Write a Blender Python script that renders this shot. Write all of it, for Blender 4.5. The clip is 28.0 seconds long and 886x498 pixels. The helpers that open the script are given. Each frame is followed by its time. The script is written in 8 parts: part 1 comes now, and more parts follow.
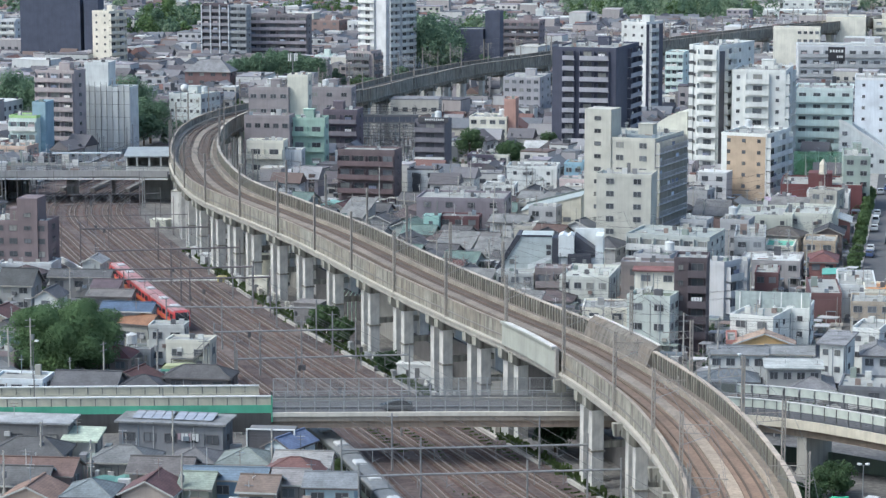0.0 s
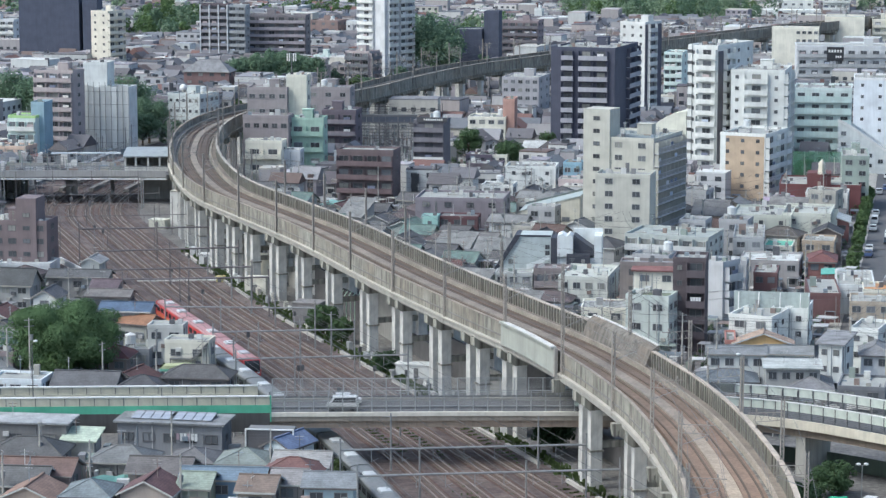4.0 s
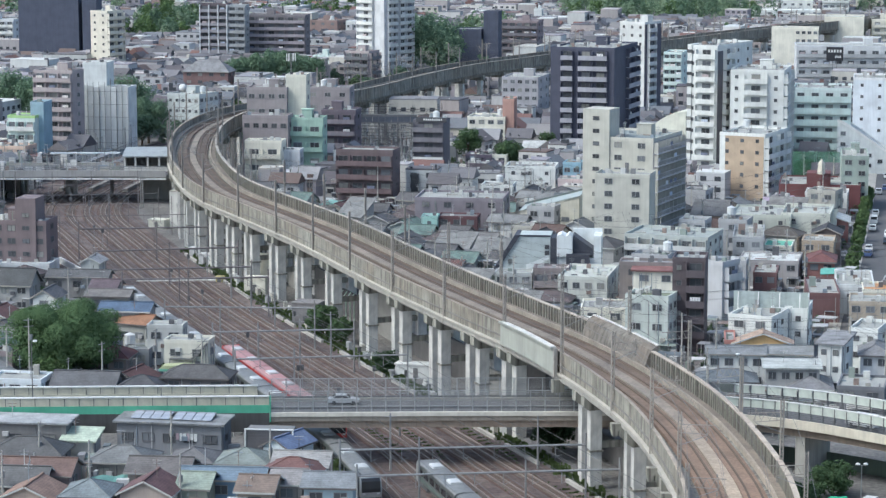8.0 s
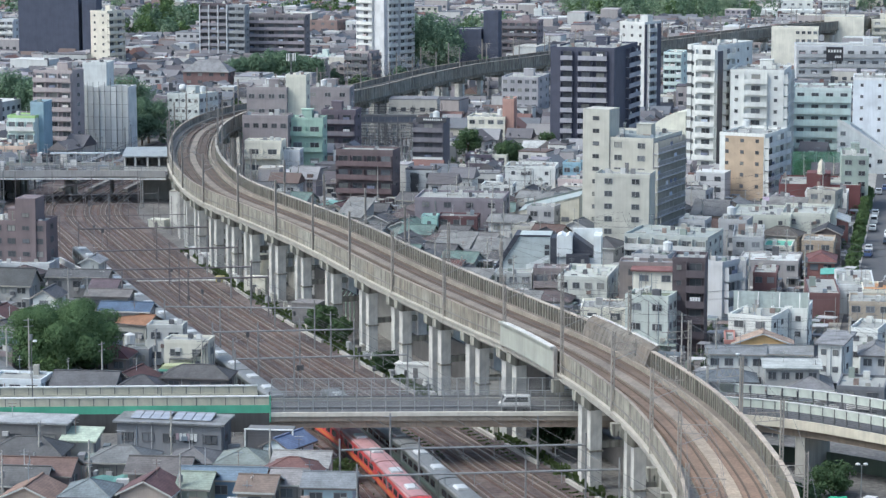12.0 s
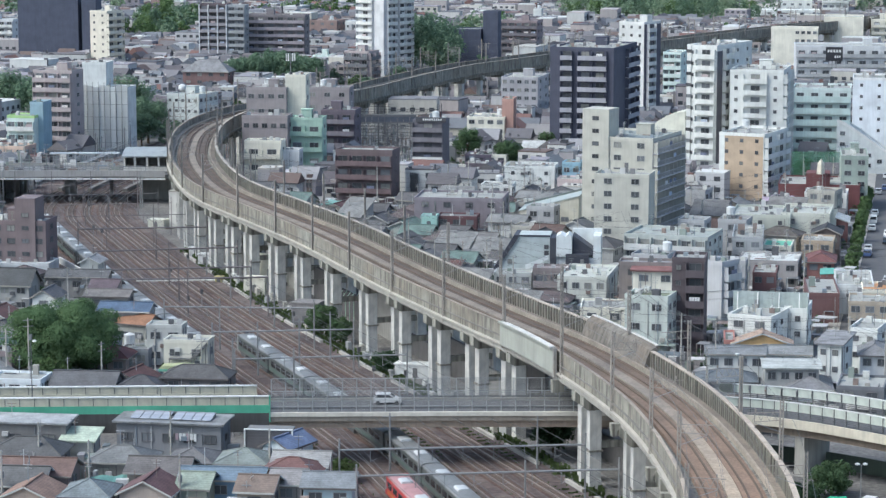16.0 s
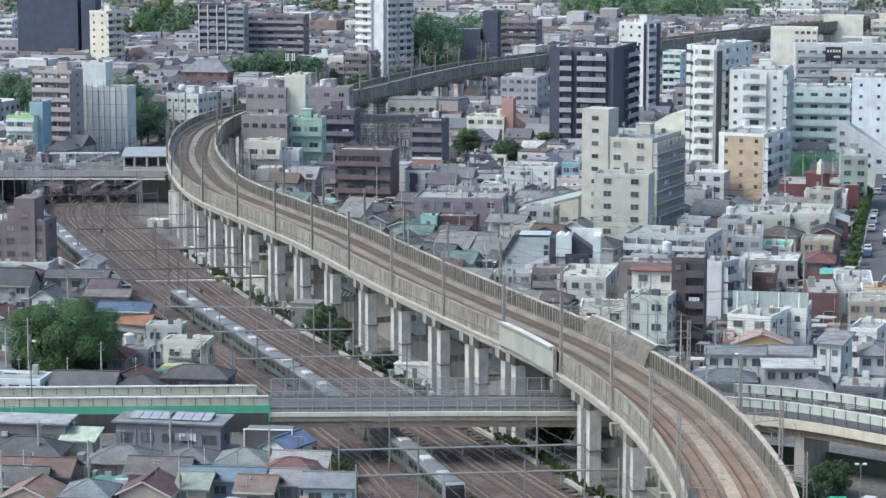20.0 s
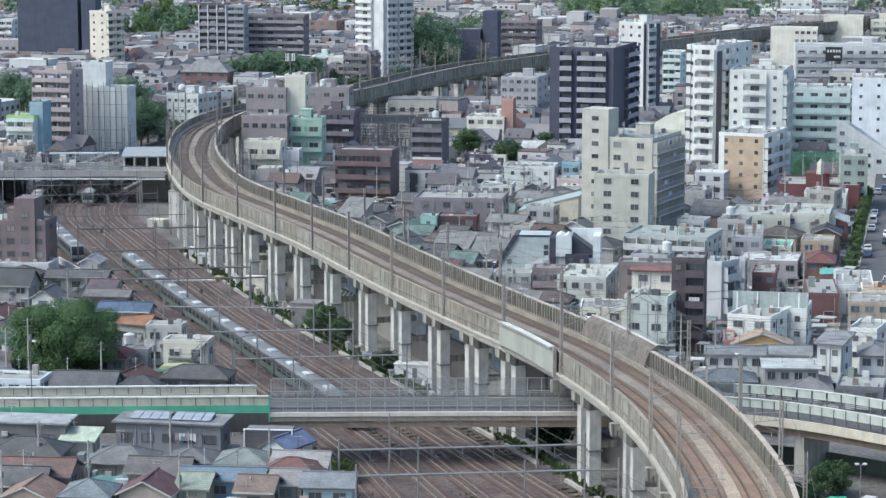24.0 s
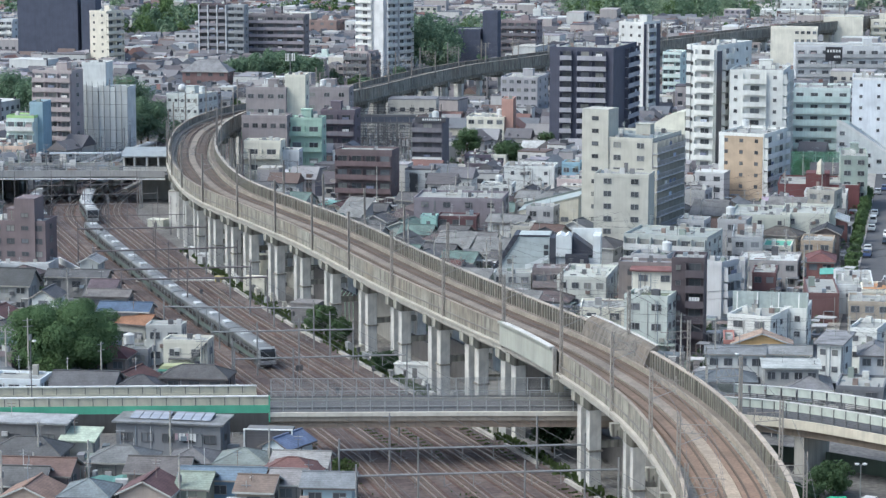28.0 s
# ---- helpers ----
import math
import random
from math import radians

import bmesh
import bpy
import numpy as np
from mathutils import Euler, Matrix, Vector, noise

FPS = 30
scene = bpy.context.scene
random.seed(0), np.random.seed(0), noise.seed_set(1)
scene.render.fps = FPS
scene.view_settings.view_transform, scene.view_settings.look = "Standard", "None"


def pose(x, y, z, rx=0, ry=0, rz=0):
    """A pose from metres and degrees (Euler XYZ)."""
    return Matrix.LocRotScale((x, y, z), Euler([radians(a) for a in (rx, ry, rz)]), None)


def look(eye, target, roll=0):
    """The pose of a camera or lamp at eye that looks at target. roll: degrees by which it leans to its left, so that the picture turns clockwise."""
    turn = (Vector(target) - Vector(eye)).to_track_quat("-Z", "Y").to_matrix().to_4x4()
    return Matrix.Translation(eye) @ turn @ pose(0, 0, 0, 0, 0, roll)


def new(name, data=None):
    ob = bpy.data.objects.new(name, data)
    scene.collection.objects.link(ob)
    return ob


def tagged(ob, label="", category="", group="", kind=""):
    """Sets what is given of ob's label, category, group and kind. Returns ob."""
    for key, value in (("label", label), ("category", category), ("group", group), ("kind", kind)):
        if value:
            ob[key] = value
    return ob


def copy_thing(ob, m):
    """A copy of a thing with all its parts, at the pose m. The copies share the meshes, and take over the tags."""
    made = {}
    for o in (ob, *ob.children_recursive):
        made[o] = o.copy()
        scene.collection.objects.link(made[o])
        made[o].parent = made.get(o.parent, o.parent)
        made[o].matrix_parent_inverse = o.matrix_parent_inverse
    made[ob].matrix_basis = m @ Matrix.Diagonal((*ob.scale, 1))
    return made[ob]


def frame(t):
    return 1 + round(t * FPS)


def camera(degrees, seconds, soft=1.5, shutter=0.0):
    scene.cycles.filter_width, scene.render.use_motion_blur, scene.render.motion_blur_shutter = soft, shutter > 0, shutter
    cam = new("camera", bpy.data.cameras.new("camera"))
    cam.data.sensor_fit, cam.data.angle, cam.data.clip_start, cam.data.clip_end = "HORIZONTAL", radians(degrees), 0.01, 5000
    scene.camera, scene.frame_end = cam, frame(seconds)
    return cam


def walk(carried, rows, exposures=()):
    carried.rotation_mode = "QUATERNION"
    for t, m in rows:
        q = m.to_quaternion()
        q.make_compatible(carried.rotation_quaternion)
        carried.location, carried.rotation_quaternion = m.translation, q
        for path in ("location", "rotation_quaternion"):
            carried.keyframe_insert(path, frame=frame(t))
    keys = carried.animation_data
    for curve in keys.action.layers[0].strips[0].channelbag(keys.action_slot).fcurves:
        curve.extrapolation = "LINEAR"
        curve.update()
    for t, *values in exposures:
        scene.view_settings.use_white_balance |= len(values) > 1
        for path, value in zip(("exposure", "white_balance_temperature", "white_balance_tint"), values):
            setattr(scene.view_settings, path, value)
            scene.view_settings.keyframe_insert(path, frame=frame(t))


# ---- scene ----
# A static telephoto view from a high building over a railway, a viaduct and a town.
cam = camera(20.66, 28.0, soft=1.4, shutter=0.5)


def cam_pose(yaw):
    return pose(0, 0, 80, 81.39, 0, yaw)


walk(cam, [(0.0, cam_pose(0.060)), (1.0, cam_pose(0.054)), (1.6, cam_pose(0.041)), (3.5, cam_pose(0.034)),
           (5.6, cam_pose(0.023)), (12.0, cam_pose(0.019)), (15.6, cam_pose(0.010)), (20.0, cam_pose(0.0)),
           (28.0, cam_pose(0.0))])

# ---- light ----
world = bpy.data.worlds.new("world")
scene.world = world
world.use_nodes = True
wn = world.node_tree
sky = wn.nodes.new("ShaderNodeTexSky")
sky.sky_type = "NISHITA"
sky.sun_disc = False
sky.sun_elevation = radians(50)
sky.sun_rotation = radians(-112)
sky.air_density, sky.dust_density, sky.ozone_density = 1.0, 4.0, 1.0
wn.links.new(sky.outputs[0], wn.nodes["Background"].inputs[0])
wn.nodes["Background"].inputs[1].default_value = 0.148
sun_data = bpy.data.lights.new("sun", "SUN")
sun_data.energy, sun_data.angle, sun_data.color = 1.0, radians(18), (1.0, 0.98, 0.95)
sun_ob = new("sun", sun_data)
SUN_AZ, SUN_EL = radians(-112), radians(50)
sun_ob.matrix_world = look((math.sin(SUN_AZ) * math.cos(SUN_EL) * 300, math.cos(SUN_AZ) * math.cos(SUN_EL) * 300, math.sin(SUN_EL) * 300), (0, 0, 0))
scene.view_settings.exposure = 0.6
scene.view_settings.use_white_balance = True
scene.view_settings.white_balance_temperature = 5850
scene.view_settings.white_balance_tint = 2


# ---- materials ----
MATS = {}


def node_mat(name, rough=0.8, metal=0.0):
    m = bpy.data.materials.new(name)
    m.use_nodes = True
    b = m.node_tree.nodes["Principled BSDF"]
    b.inputs["Roughness"].default_value = rough
    b.inputs["Metallic"].default_value = metal
    return m, m.node_tree, b


def ramp(nt, stops, mode="LINEAR"):
    r = nt.nodes.new("ShaderNodeValToRGB")
    r.color_ramp.interpolation = mode
    while len(r.color_ramp.elements) < len(stops):
        r.color_ramp.elements.new(0.5)
    for e, (p, c) in zip(r.color_ramp.elements, stops):
        e.position, e.color = p, (*c, 1)
    return r


def noise_node(nt, scale, detail=4, stretch=None, coord="Object"):
    tc = nt.nodes.new("ShaderNodeTexCoord")
    n = nt.nodes.new("ShaderNodeTexNoise")
    n.inputs["Scale"].default_value, n.inputs["Detail"].default_value = scale, detail
    src = tc.outputs[coord]
    if stretch:
        mp = nt.nodes.new("ShaderNodeMapping")
        mp.inputs["Scale"].default_value = stretch
        nt.links.new(src, mp.inputs[0])
        src = mp.outputs[0]
    nt.links.new(src, n.inputs["Vector"])
    return n


def mixed(nt, fac, a, b, kind="MIX"):
    x = nt.nodes.new("ShaderNodeMix")
    x.data_type, x.blend_type = "RGBA", kind
    for sock, v in ((x.inputs[0], fac), (x.inputs[6], a), (x.inputs[7], b)):
        if isinstance(v, bpy.types.NodeSocket):
            nt.links.new(v, sock)
        elif isinstance(v, (int, float)):
            sock.default_value = v
        else:
            sock.default_value = (*v, 1)
    return x.outputs[2]


def bump(nt, b, h, strength=0.3, dist=0.05):
    n = nt.nodes.new("ShaderNodeBump")
    n.inputs["Strength"].default_value, n.inputs["Distance"].default_value = strength, dist
    nt.links.new(h, n.inputs["Height"])
    nt.links.new(n.outputs[0], b.inputs["Normal"])


def surf(c, rough=0.8, metal=0.0, stain=0.35, scale=0.5, streak=True, deep=0.62):
    """A weathered surface of one base colour: broad stains, rain streaks and fine grain."""
    key = ("surf", tuple(round(v, 3) for v in c), rough, metal, stain, scale, streak, deep)
    if key in MATS:
        return MATS[key]
    m, nt, b = node_mat("surface", rough, metal)
    n1 = noise_node(nt, scale, 5)
    n2 = noise_node(nt, 1.0, 4, (2.2, 2.2, 0.14)) if streak else noise_node(nt, scale * 6, 4)
    n3 = noise_node(nt, 14, 3)
    dark = tuple(v * deep for v in c)
    light = tuple(min(1, v * 1.1) for v in c)
    r1 = ramp(nt, ((0.38, (0, 0, 0)), (0.7, (1, 1, 1))))
    nt.links.new(n1.outputs[0], r1.inputs[0])
    r2 = ramp(nt, ((0.45, (0, 0, 0)), (0.75, (1, 1, 1))))
    nt.links.new(n2.outputs[0], r2.inputs[0])
    base = mixed(nt, r1.outputs[0], light, tuple(v * 0.88 for v in c))
    f = nt.nodes.new("ShaderNodeMath")
    f.operation = "MULTIPLY"
    nt.links.new(r2.outputs[0], f.inputs[0])
    f.inputs[1].default_value = stain
    out = mixed(nt, f.outputs[0], base, dark)
    nt.links.new(out, b.inputs["Base Color"])
    bump(nt, b, n3.outputs[0], 0.15, 0.02)
    MATS[key] = m
    return m


def stained(c, brown, dark, amount=0.75):
    """Old cast concrete: grey and brown patches, thin black drip marks running down, grain."""
    key = ("stained", c, brown, dark, amount)
    if key in MATS:
        return MATS[key]
    m, nt, b = node_mat("stained_concrete", 0.9)
    n1, n2, n3, n4 = noise_node(nt, 0.11, 5), noise_node(nt, 1.0, 5, (1.7, 1.7, 0.16)), noise_node(nt, 1.0, 3, (0.7, 0.7, 0.5)), noise_node(nt, 9, 4)
    r1 = ramp(nt, ((0.35, c), (0.65, brown)))
    nt.links.new(n1.outputs[0], r1.inputs[0])
    r2 = ramp(nt, ((0.46, (0, 0, 0)), (0.74, (1, 1, 1))))
    nt.links.new(n2.outputs[0], r2.inputs[0])
    r3 = ramp(nt, ((0.35, (0.78, 0.78, 0.78)), (0.7, (1.18, 1.16, 1.12))))
    nt.links.new(n3.outputs[0], r3.inputs[0])
    f = nt.nodes.new("ShaderNodeMath")
    f.operation = "MULTIPLY"
    nt.links.new(r2.outputs[0], f.inputs[0])
    f.inputs[1].default_value = amount
    base = mixed(nt, 0.9, r1.outputs[0], r3.outputs[0], "MULTIPLY")
    nt.links.new(mixed(nt, f.outputs[0], base, dark), b.inputs["Base Color"])
    bump(nt, b, n4.outputs[0], 0.3, 0.03)
    MATS[key] = m
    return m


def palette(name, colours, rough=0.8, island=False, stain=0.3):
    """One of several base colours, by object or by loose piece, with grain and streaks."""
    key = ("pal", name)
    if key in MATS:
        return MATS[key]
    m, nt, b = node_mat(name, rough)
    k = len(colours)
    r = ramp(nt, [(i / k, c) for i, c in enumerate(colours)], "CONSTANT")
    if island:
        g = nt.nodes.new("ShaderNodeNewGeometry")
        nt.links.new(g.outputs["Random Per Island"], r.inputs[0])
    else:
        g = nt.nodes.new("ShaderNodeObjectInfo")
        nt.links.new(g.outputs["Random"], r.inputs[0])
    n = noise_node(nt, 0.8, 5, (1, 1, 0.25))
    rr = ramp(nt, ((0.4, (0, 0, 0)), (0.75, (1, 1, 1))))
    nt.links.new(n.outputs[0], rr.inputs[0])
    f = nt.nodes.new("ShaderNodeMath")
    f.operation = "MULTIPLY"
    nt.links.new(rr.outputs[0], f.inputs[0])
    f.inputs[1].default_value = stain
    nt.links.new(mixed(nt, f.outputs[0], r.outputs[0], (0.5, 0.48, 0.46), "MULTIPLY"), b.inputs["Base Color"])
    MATS[key] = m
    return m


# pane colours are raised to stand for haze over the far windows
def glass(c=(0.11, 0.116, 0.125), rough=0.15):
    key = ("glass", c, rough)
    if key not in MATS:
        m, nt, b = node_mat("window_glass", rough)
        b.inputs["Specular IOR Level"].default_value = 0.35
        oi = nt.nodes.new("ShaderNodeObjectInfo")
        r = ramp(nt, ((0, c), (0.45, tuple(v * 1.8 for v in c)), (0.7, tuple(v * 0.6 for v in c)), (0.86, (0.3, 0.3, 0.28))), "CONSTANT")
        nt.links.new(oi.outputs["Random"], r.inputs[0])
        nt.links.new(r.outputs[0], b.inputs["Base Color"])
        MATS[key] = m
    return MATS[key]


def ballast_mat(c1, c2, c3):
    key = ("ballast", c1)
    if key not in MATS:
        m, nt, b = node_mat("ballast", 0.95)
        n1, n2, n3 = noise_node(nt, 0.12, 5), noise_node(nt, 1.3, 5), noise_node(nt, 9, 3)
        r1 = ramp(nt, ((0.35, c1), (0.52, c2), (0.7, c3)))
        nt.links.new(n1.outputs[0], r1.inputs[0])
        r2 = ramp(nt, ((0.3, (0.45, 0.45, 0.45)), (0.7, (1.25, 1.22, 1.2))))
        nt.links.new(n2.outputs[0], r2.inputs[0])
        nt.links.new(mixed(nt, 0.75, r1.outputs[0], r2.outputs[0], "MULTIPLY"), b.inputs["Base Color"])
        bump(nt, b, n3.outputs[0], 0.6, 0.1)
        MATS[key] = m
    return MATS[key]


def blend_along(near, distant, y0, y1, rough=0.95):
    """A rough surface that passes from one base colour to another along the line, with blotches."""
    m, nt, b = node_mat("blended_track", rough)
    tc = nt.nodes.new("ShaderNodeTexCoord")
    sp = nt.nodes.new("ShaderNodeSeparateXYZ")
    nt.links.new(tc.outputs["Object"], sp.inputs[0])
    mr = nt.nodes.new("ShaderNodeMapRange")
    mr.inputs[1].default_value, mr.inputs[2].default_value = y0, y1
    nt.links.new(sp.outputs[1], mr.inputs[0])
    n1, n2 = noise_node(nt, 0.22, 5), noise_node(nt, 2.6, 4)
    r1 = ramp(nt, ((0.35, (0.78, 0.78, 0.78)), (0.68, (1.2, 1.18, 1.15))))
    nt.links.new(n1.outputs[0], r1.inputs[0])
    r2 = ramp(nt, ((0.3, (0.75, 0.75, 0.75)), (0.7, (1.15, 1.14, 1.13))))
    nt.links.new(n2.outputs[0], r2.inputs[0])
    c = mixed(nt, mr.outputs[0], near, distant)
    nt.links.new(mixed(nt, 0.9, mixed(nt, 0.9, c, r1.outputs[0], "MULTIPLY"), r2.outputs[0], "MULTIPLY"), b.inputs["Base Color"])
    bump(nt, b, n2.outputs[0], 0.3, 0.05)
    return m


def leaf_mat(c, k=0.38):
    key = ("leaf", c)
    if key not in MATS:
        m, nt, b = node_mat("foliage", 0.9)
        b.inputs["Specular IOR Level"].default_value = 0.15
        g = nt.nodes.new("ShaderNodeNewGeometry")
        n = noise_node(nt, 0.35, 3)
        r = ramp(nt, ((0, tuple(v * (1 - k) for v in c)), (0.5, c), (1, tuple(min(1, v * (1 + k)) for v in c))))
        a = nt.nodes.new("ShaderNodeMath")
        a.operation = "MULTIPLY_ADD"
        nt.links.new(g.outputs["Random Per Island"], a.inputs[0])
        a.inputs[1].default_value = 0.3
        h = nt.nodes.new("ShaderNodeMath")
        h.operation = "MULTIPLY"
        nt.links.new(n.outputs[0], h.inputs[0])
        h.inputs[1].default_value = 0.7
        nt.links.new(h.outputs[0], a.inputs[2])
        nt.links.new(a.outputs[0], r.inputs[0])
        nt.links.new(r.outputs[0], b.inputs["Base Color"])
        # thin leaves let part of the light through
        tl, mx = nt.nodes.new("ShaderNodeBsdfTranslucent"), nt.nodes.new("ShaderNodeMixShader")
        nt.links.new(r.outputs[0], tl.inputs["Color"])
        mx.inputs[0].default_value = 0.4
        nt.links.new(b.outputs[0], mx.inputs[1])
        nt.links.new(tl.outputs[0], mx.inputs[2])
        nt.links.new(mx.outputs[0], nt.nodes["Material Output"].inputs["Surface"])
        MATS[key] = m
    return MATS[key]


# ---- mesh helpers ----
def net_mat(c, cover):
    """A woven net of which cover is thread and the rest open."""
    m = bpy.data.materials.new("net")
    m.use_nodes = True
    nt = m.node_tree
    p = nt.nodes["Principled BSDF"]
    p.inputs["Base Color"].default_value = (*c, 1)
    p.inputs["Roughness"].default_value = 0.8
    p.inputs["Alpha"].default_value = cover
    return m


def part(name, bm, mats, parent=None, label="", m=None):
    me = bpy.data.meshes.new(name)
    bm.to_mesh(me)
    bm.free()
    for x in (mats if isinstance(mats, (list, tuple)) else [mats]):
        me.materials.append(x)
    ob = new(name, me)
    if parent:
        ob.parent = parent
    if m is not None:
        ob.matrix_basis = m
    return tagged(ob, label)


def again(name, src, parent, m, label=""):
    """One more object on the mesh of src."""
    ob = new(name, src.data if hasattr(src, "data") else src)
    ob.parent = parent
    ob.matrix_basis = m
    return tagged(ob, label)


def raw(name, verts, faces, mats, parent=None, label="", idx=None):
    me = bpy.data.meshes.new(name)
    me.from_pydata([tuple(v) for v in verts], [], faces)
    for x in (mats if isinstance(mats, (list, tuple)) else [mats]):
        me.materials.append(x)
    if idx is not None:
        me.polygons.foreach_set("material_index", idx)
    me.update()
    ob = new(name, me)
    if parent:
        ob.parent = parent
    return tagged(ob, label)


CUBE = ((0, 3, 2, 1), (4, 5, 6, 7), (0, 1, 5, 4), (1, 2, 6, 5), (2, 3, 7, 6), (3, 0, 4, 7))


def box(bm, x0, y0, z0, x1, y1, z1, mi=0, m=None):
    co = [(x0, y0, z0), (x1, y0, z0), (x1, y1, z0), (x0, y1, z0), (x0, y0, z1), (x1, y0, z1), (x1, y1, z1), (x0, y1, z1)]
    if m is not None:
        co = [m @ Vector(c) for c in co]
    vs = [bm.verts.new(c) for c in co]
    for f in CUBE:
        bm.faces.new([vs[i] for i in f]).material_index = mi


def prism(bm, pts, y0, y1, mi=0, m=None):
    """A polygon in x, z drawn out along y."""
    a = [Vector((x, y0, z)) for x, z in pts]
    b = [Vector((x, y1, z)) for x, z in pts]
    if m is not None:
        a, b = [m @ v for v in a], [m @ v for v in b]
    va, vb = [bm.verts.new(v) for v in a], [bm.verts.new(v) for v in b]
    k = len(pts)
    fs = [bm.faces.new(va), bm.faces.new(vb[::-1])]
    for i in range(k):
        fs.append(bm.faces.new((va[i], vb[i], vb[(i + 1) % k], va[(i + 1) % k])))
    for f in fs:
        f.material_index = mi


def rod(bm, a, b, r0, r1=None, n=6, mi=0):
    a, b = Vector(a), Vector(b)
    r1 = r0 if r1 is None else r1
    q = (b - a).to_track_quat("Z", "Y").to_matrix()
    ra = [bm.verts.new(a + q @ Vector((math.cos(6.2832 * i / n) * r0, math.sin(6.2832 * i / n) * r0, 0))) for i in range(n)]
    rb = [bm.verts.new(b + q @ Vector((math.cos(6.2832 * i / n) * r1, math.sin(6.2832 * i / n) * r1, 0))) for i in range(n)]
    for i in range(n):
        bm.faces.new((ra[i], ra[(i + 1) % n], rb[(i + 1) % n], rb[i])).material_index = mi
    bm.faces.new(ra[::-1]).material_index = mi
    bm.faces.new(rb).material_index = mi


def empty(name, m, label, category, group="", kind=""):
    ob = new(name)
    ob.matrix_basis = m
    return tagged(ob, label, category, group, kind)


def spline(pts, step=2.0):
    """A smooth line through plan points, in even steps: arrays of places and headings."""
    p = [np.array(q, float) for q in pts]
    p = [2 * p[0] - p[1]] + p + [2 * p[-1] - p[-2]]
    dense = []
    for i in range(1, len(p) - 2):
        for t in np.linspace(0, 1, 40, endpoint=False):
            a, b, c, d = p[i - 1:i + 3]
            dense.append(0.5 * (2 * b + (c - a) * t + (2 * a - 5 * b + 4 * c - d) * t * t + (3 * b - a - 3 * c + d) * t ** 3))
    dense.append(p[-2])
    dense = np.array(dense)
    s = np.concatenate(([0], np.cumsum(np.linalg.norm(np.diff(dense, axis=0), axis=1))))
    u = np.arange(0, s[-1], step)
    xy = np.stack([np.interp(u, s, dense[:, 0]), np.interp(u, s, dense[:, 1])], 1)
    for _ in range(6):
        xy[1:-1] = (xy[:-2] + 2 * xy[1:-1] + xy[2:]) / 4
    tan = np.gradient(xy, axis=0)
    tan /= np.linalg.norm(tan, axis=1)[:, None]
    return xy, tan


def offset(line, off):
    """The line moved sideways; positive is to its right."""
    xy, tan = line
    return xy + np.stack([tan[:, 1], -tan[:, 0]], 1) * off, tan


def sweep(name, line, sections, mats, parent, label="", lo=None, hi=None, mi=None, closed=True):
    """Draw a section (sideways offset to the right, height) along the line."""
    xy, tan = line
    right = np.stack([tan[:, 1], -tan[:, 0]], 1)
    rng = slice(lo, hi)
    xy, right = xy[rng], right[rng]
    verts, faces, idx = [], [], []
    for j, sec in enumerate(sections):
        k, base = len(sec), len(verts)
        for p, r in zip(xy, right):
            for o, z in sec:
                verts.append((p[0] + r[0] * o, p[1] + r[1] * o, z))
        for i in range(len(xy) - 1):
            for q in range(k if closed else k - 1):
                a, b = base + i * k + q, base + i * k + (q + 1) % k
                faces.append((a, b, b + k, a + k))
                idx.append(mi[j] if mi else 0)
        if closed:
            faces.append(tuple(base + q for q in range(k))[::-1])
            faces.append(tuple(base + (len(xy) - 1) * k + q for q in range(k)))
            idx += [mi[j] if mi else 0] * 2
    return raw(name, verts, faces, mats, parent, label, idx)


def rect(o0, o1, z0, z1):
    return ((o0, z0), (o1, z0), (o1, z1), (o0, z1))


def at_line(line, i, side=0.0, z=0.0):
    """A pose on the line: x along it, y to its left."""
    xy, tan = line
    p, t = xy[i], tan[i]
    return pose(p[0] + t[1] * side, p[1] - t[0] * side, z, 0, 0, math.degrees(math.atan2(t[1], t[0])))


# ---- the plan ----
VIA = spline([(14, 120), (24, 180), (30.5, 240), (30.9, 268), (27.7, 300), (19.2, 335), (8.1, 364.5), (-5.1, 400), (-21.3, 448), (-33.7, 479),
              (-48.3, 517), (-58.2, 565), (-62.4, 605), (-63.4, 640), (-59.3, 675), (-47.3, 711), (-29, 748), (-14, 795), (4, 845), (23.5, 880),
              (45, 917), (86, 981), (130, 1050), (180, 1120), (240, 1200)])
RAIL = spline([(130, -70), (98, 20), (70, 100), (45, 180), (22, 250), (1.8, 308), (-17.5, 360), (-34.2, 403), (-49, 442.5), (-66.1, 494), (-80.2, 539), (-92.1, 580), (-94.4, 618), (-88.5, 665), (-77.0, 730), (-63, 800), (-43, 880), (-19, 960), (8, 1040)])


def rail_side(a, b):
    """Sideways place of a track, a metres near the camera and b metres far off."""
    y = RAIL[0][:, 1]
    f = np.clip((y - 300) / 110, 0, 1)
    return a * (1 - f) + b * f


def track_line(a, b, near=0.0):
    xy, tan = RAIL
    o = rail_side(a, b) - near * np.clip((330 - xy[:, 1]) / 34, 0, 1.5)
    p = xy + np.stack([tan[:, 1], -tan[:, 0]], 1) * o[:, None]
    t = np.gradient(p, axis=0)
    t /= np.linalg.norm(t, axis=1)[:, None]
    return p, t


TRACKS = {"d": track_line(-10.2, -6.3, 2.2), "red": track_line(-6.0, -3.0, 2.7), "b": track_line(-0.6, 2.1, 2.0), "f": track_line(4.4, 6.2, 1.2), "g": track_line(9.0, 10.0), "h": track_line(13.5, 13.4)}


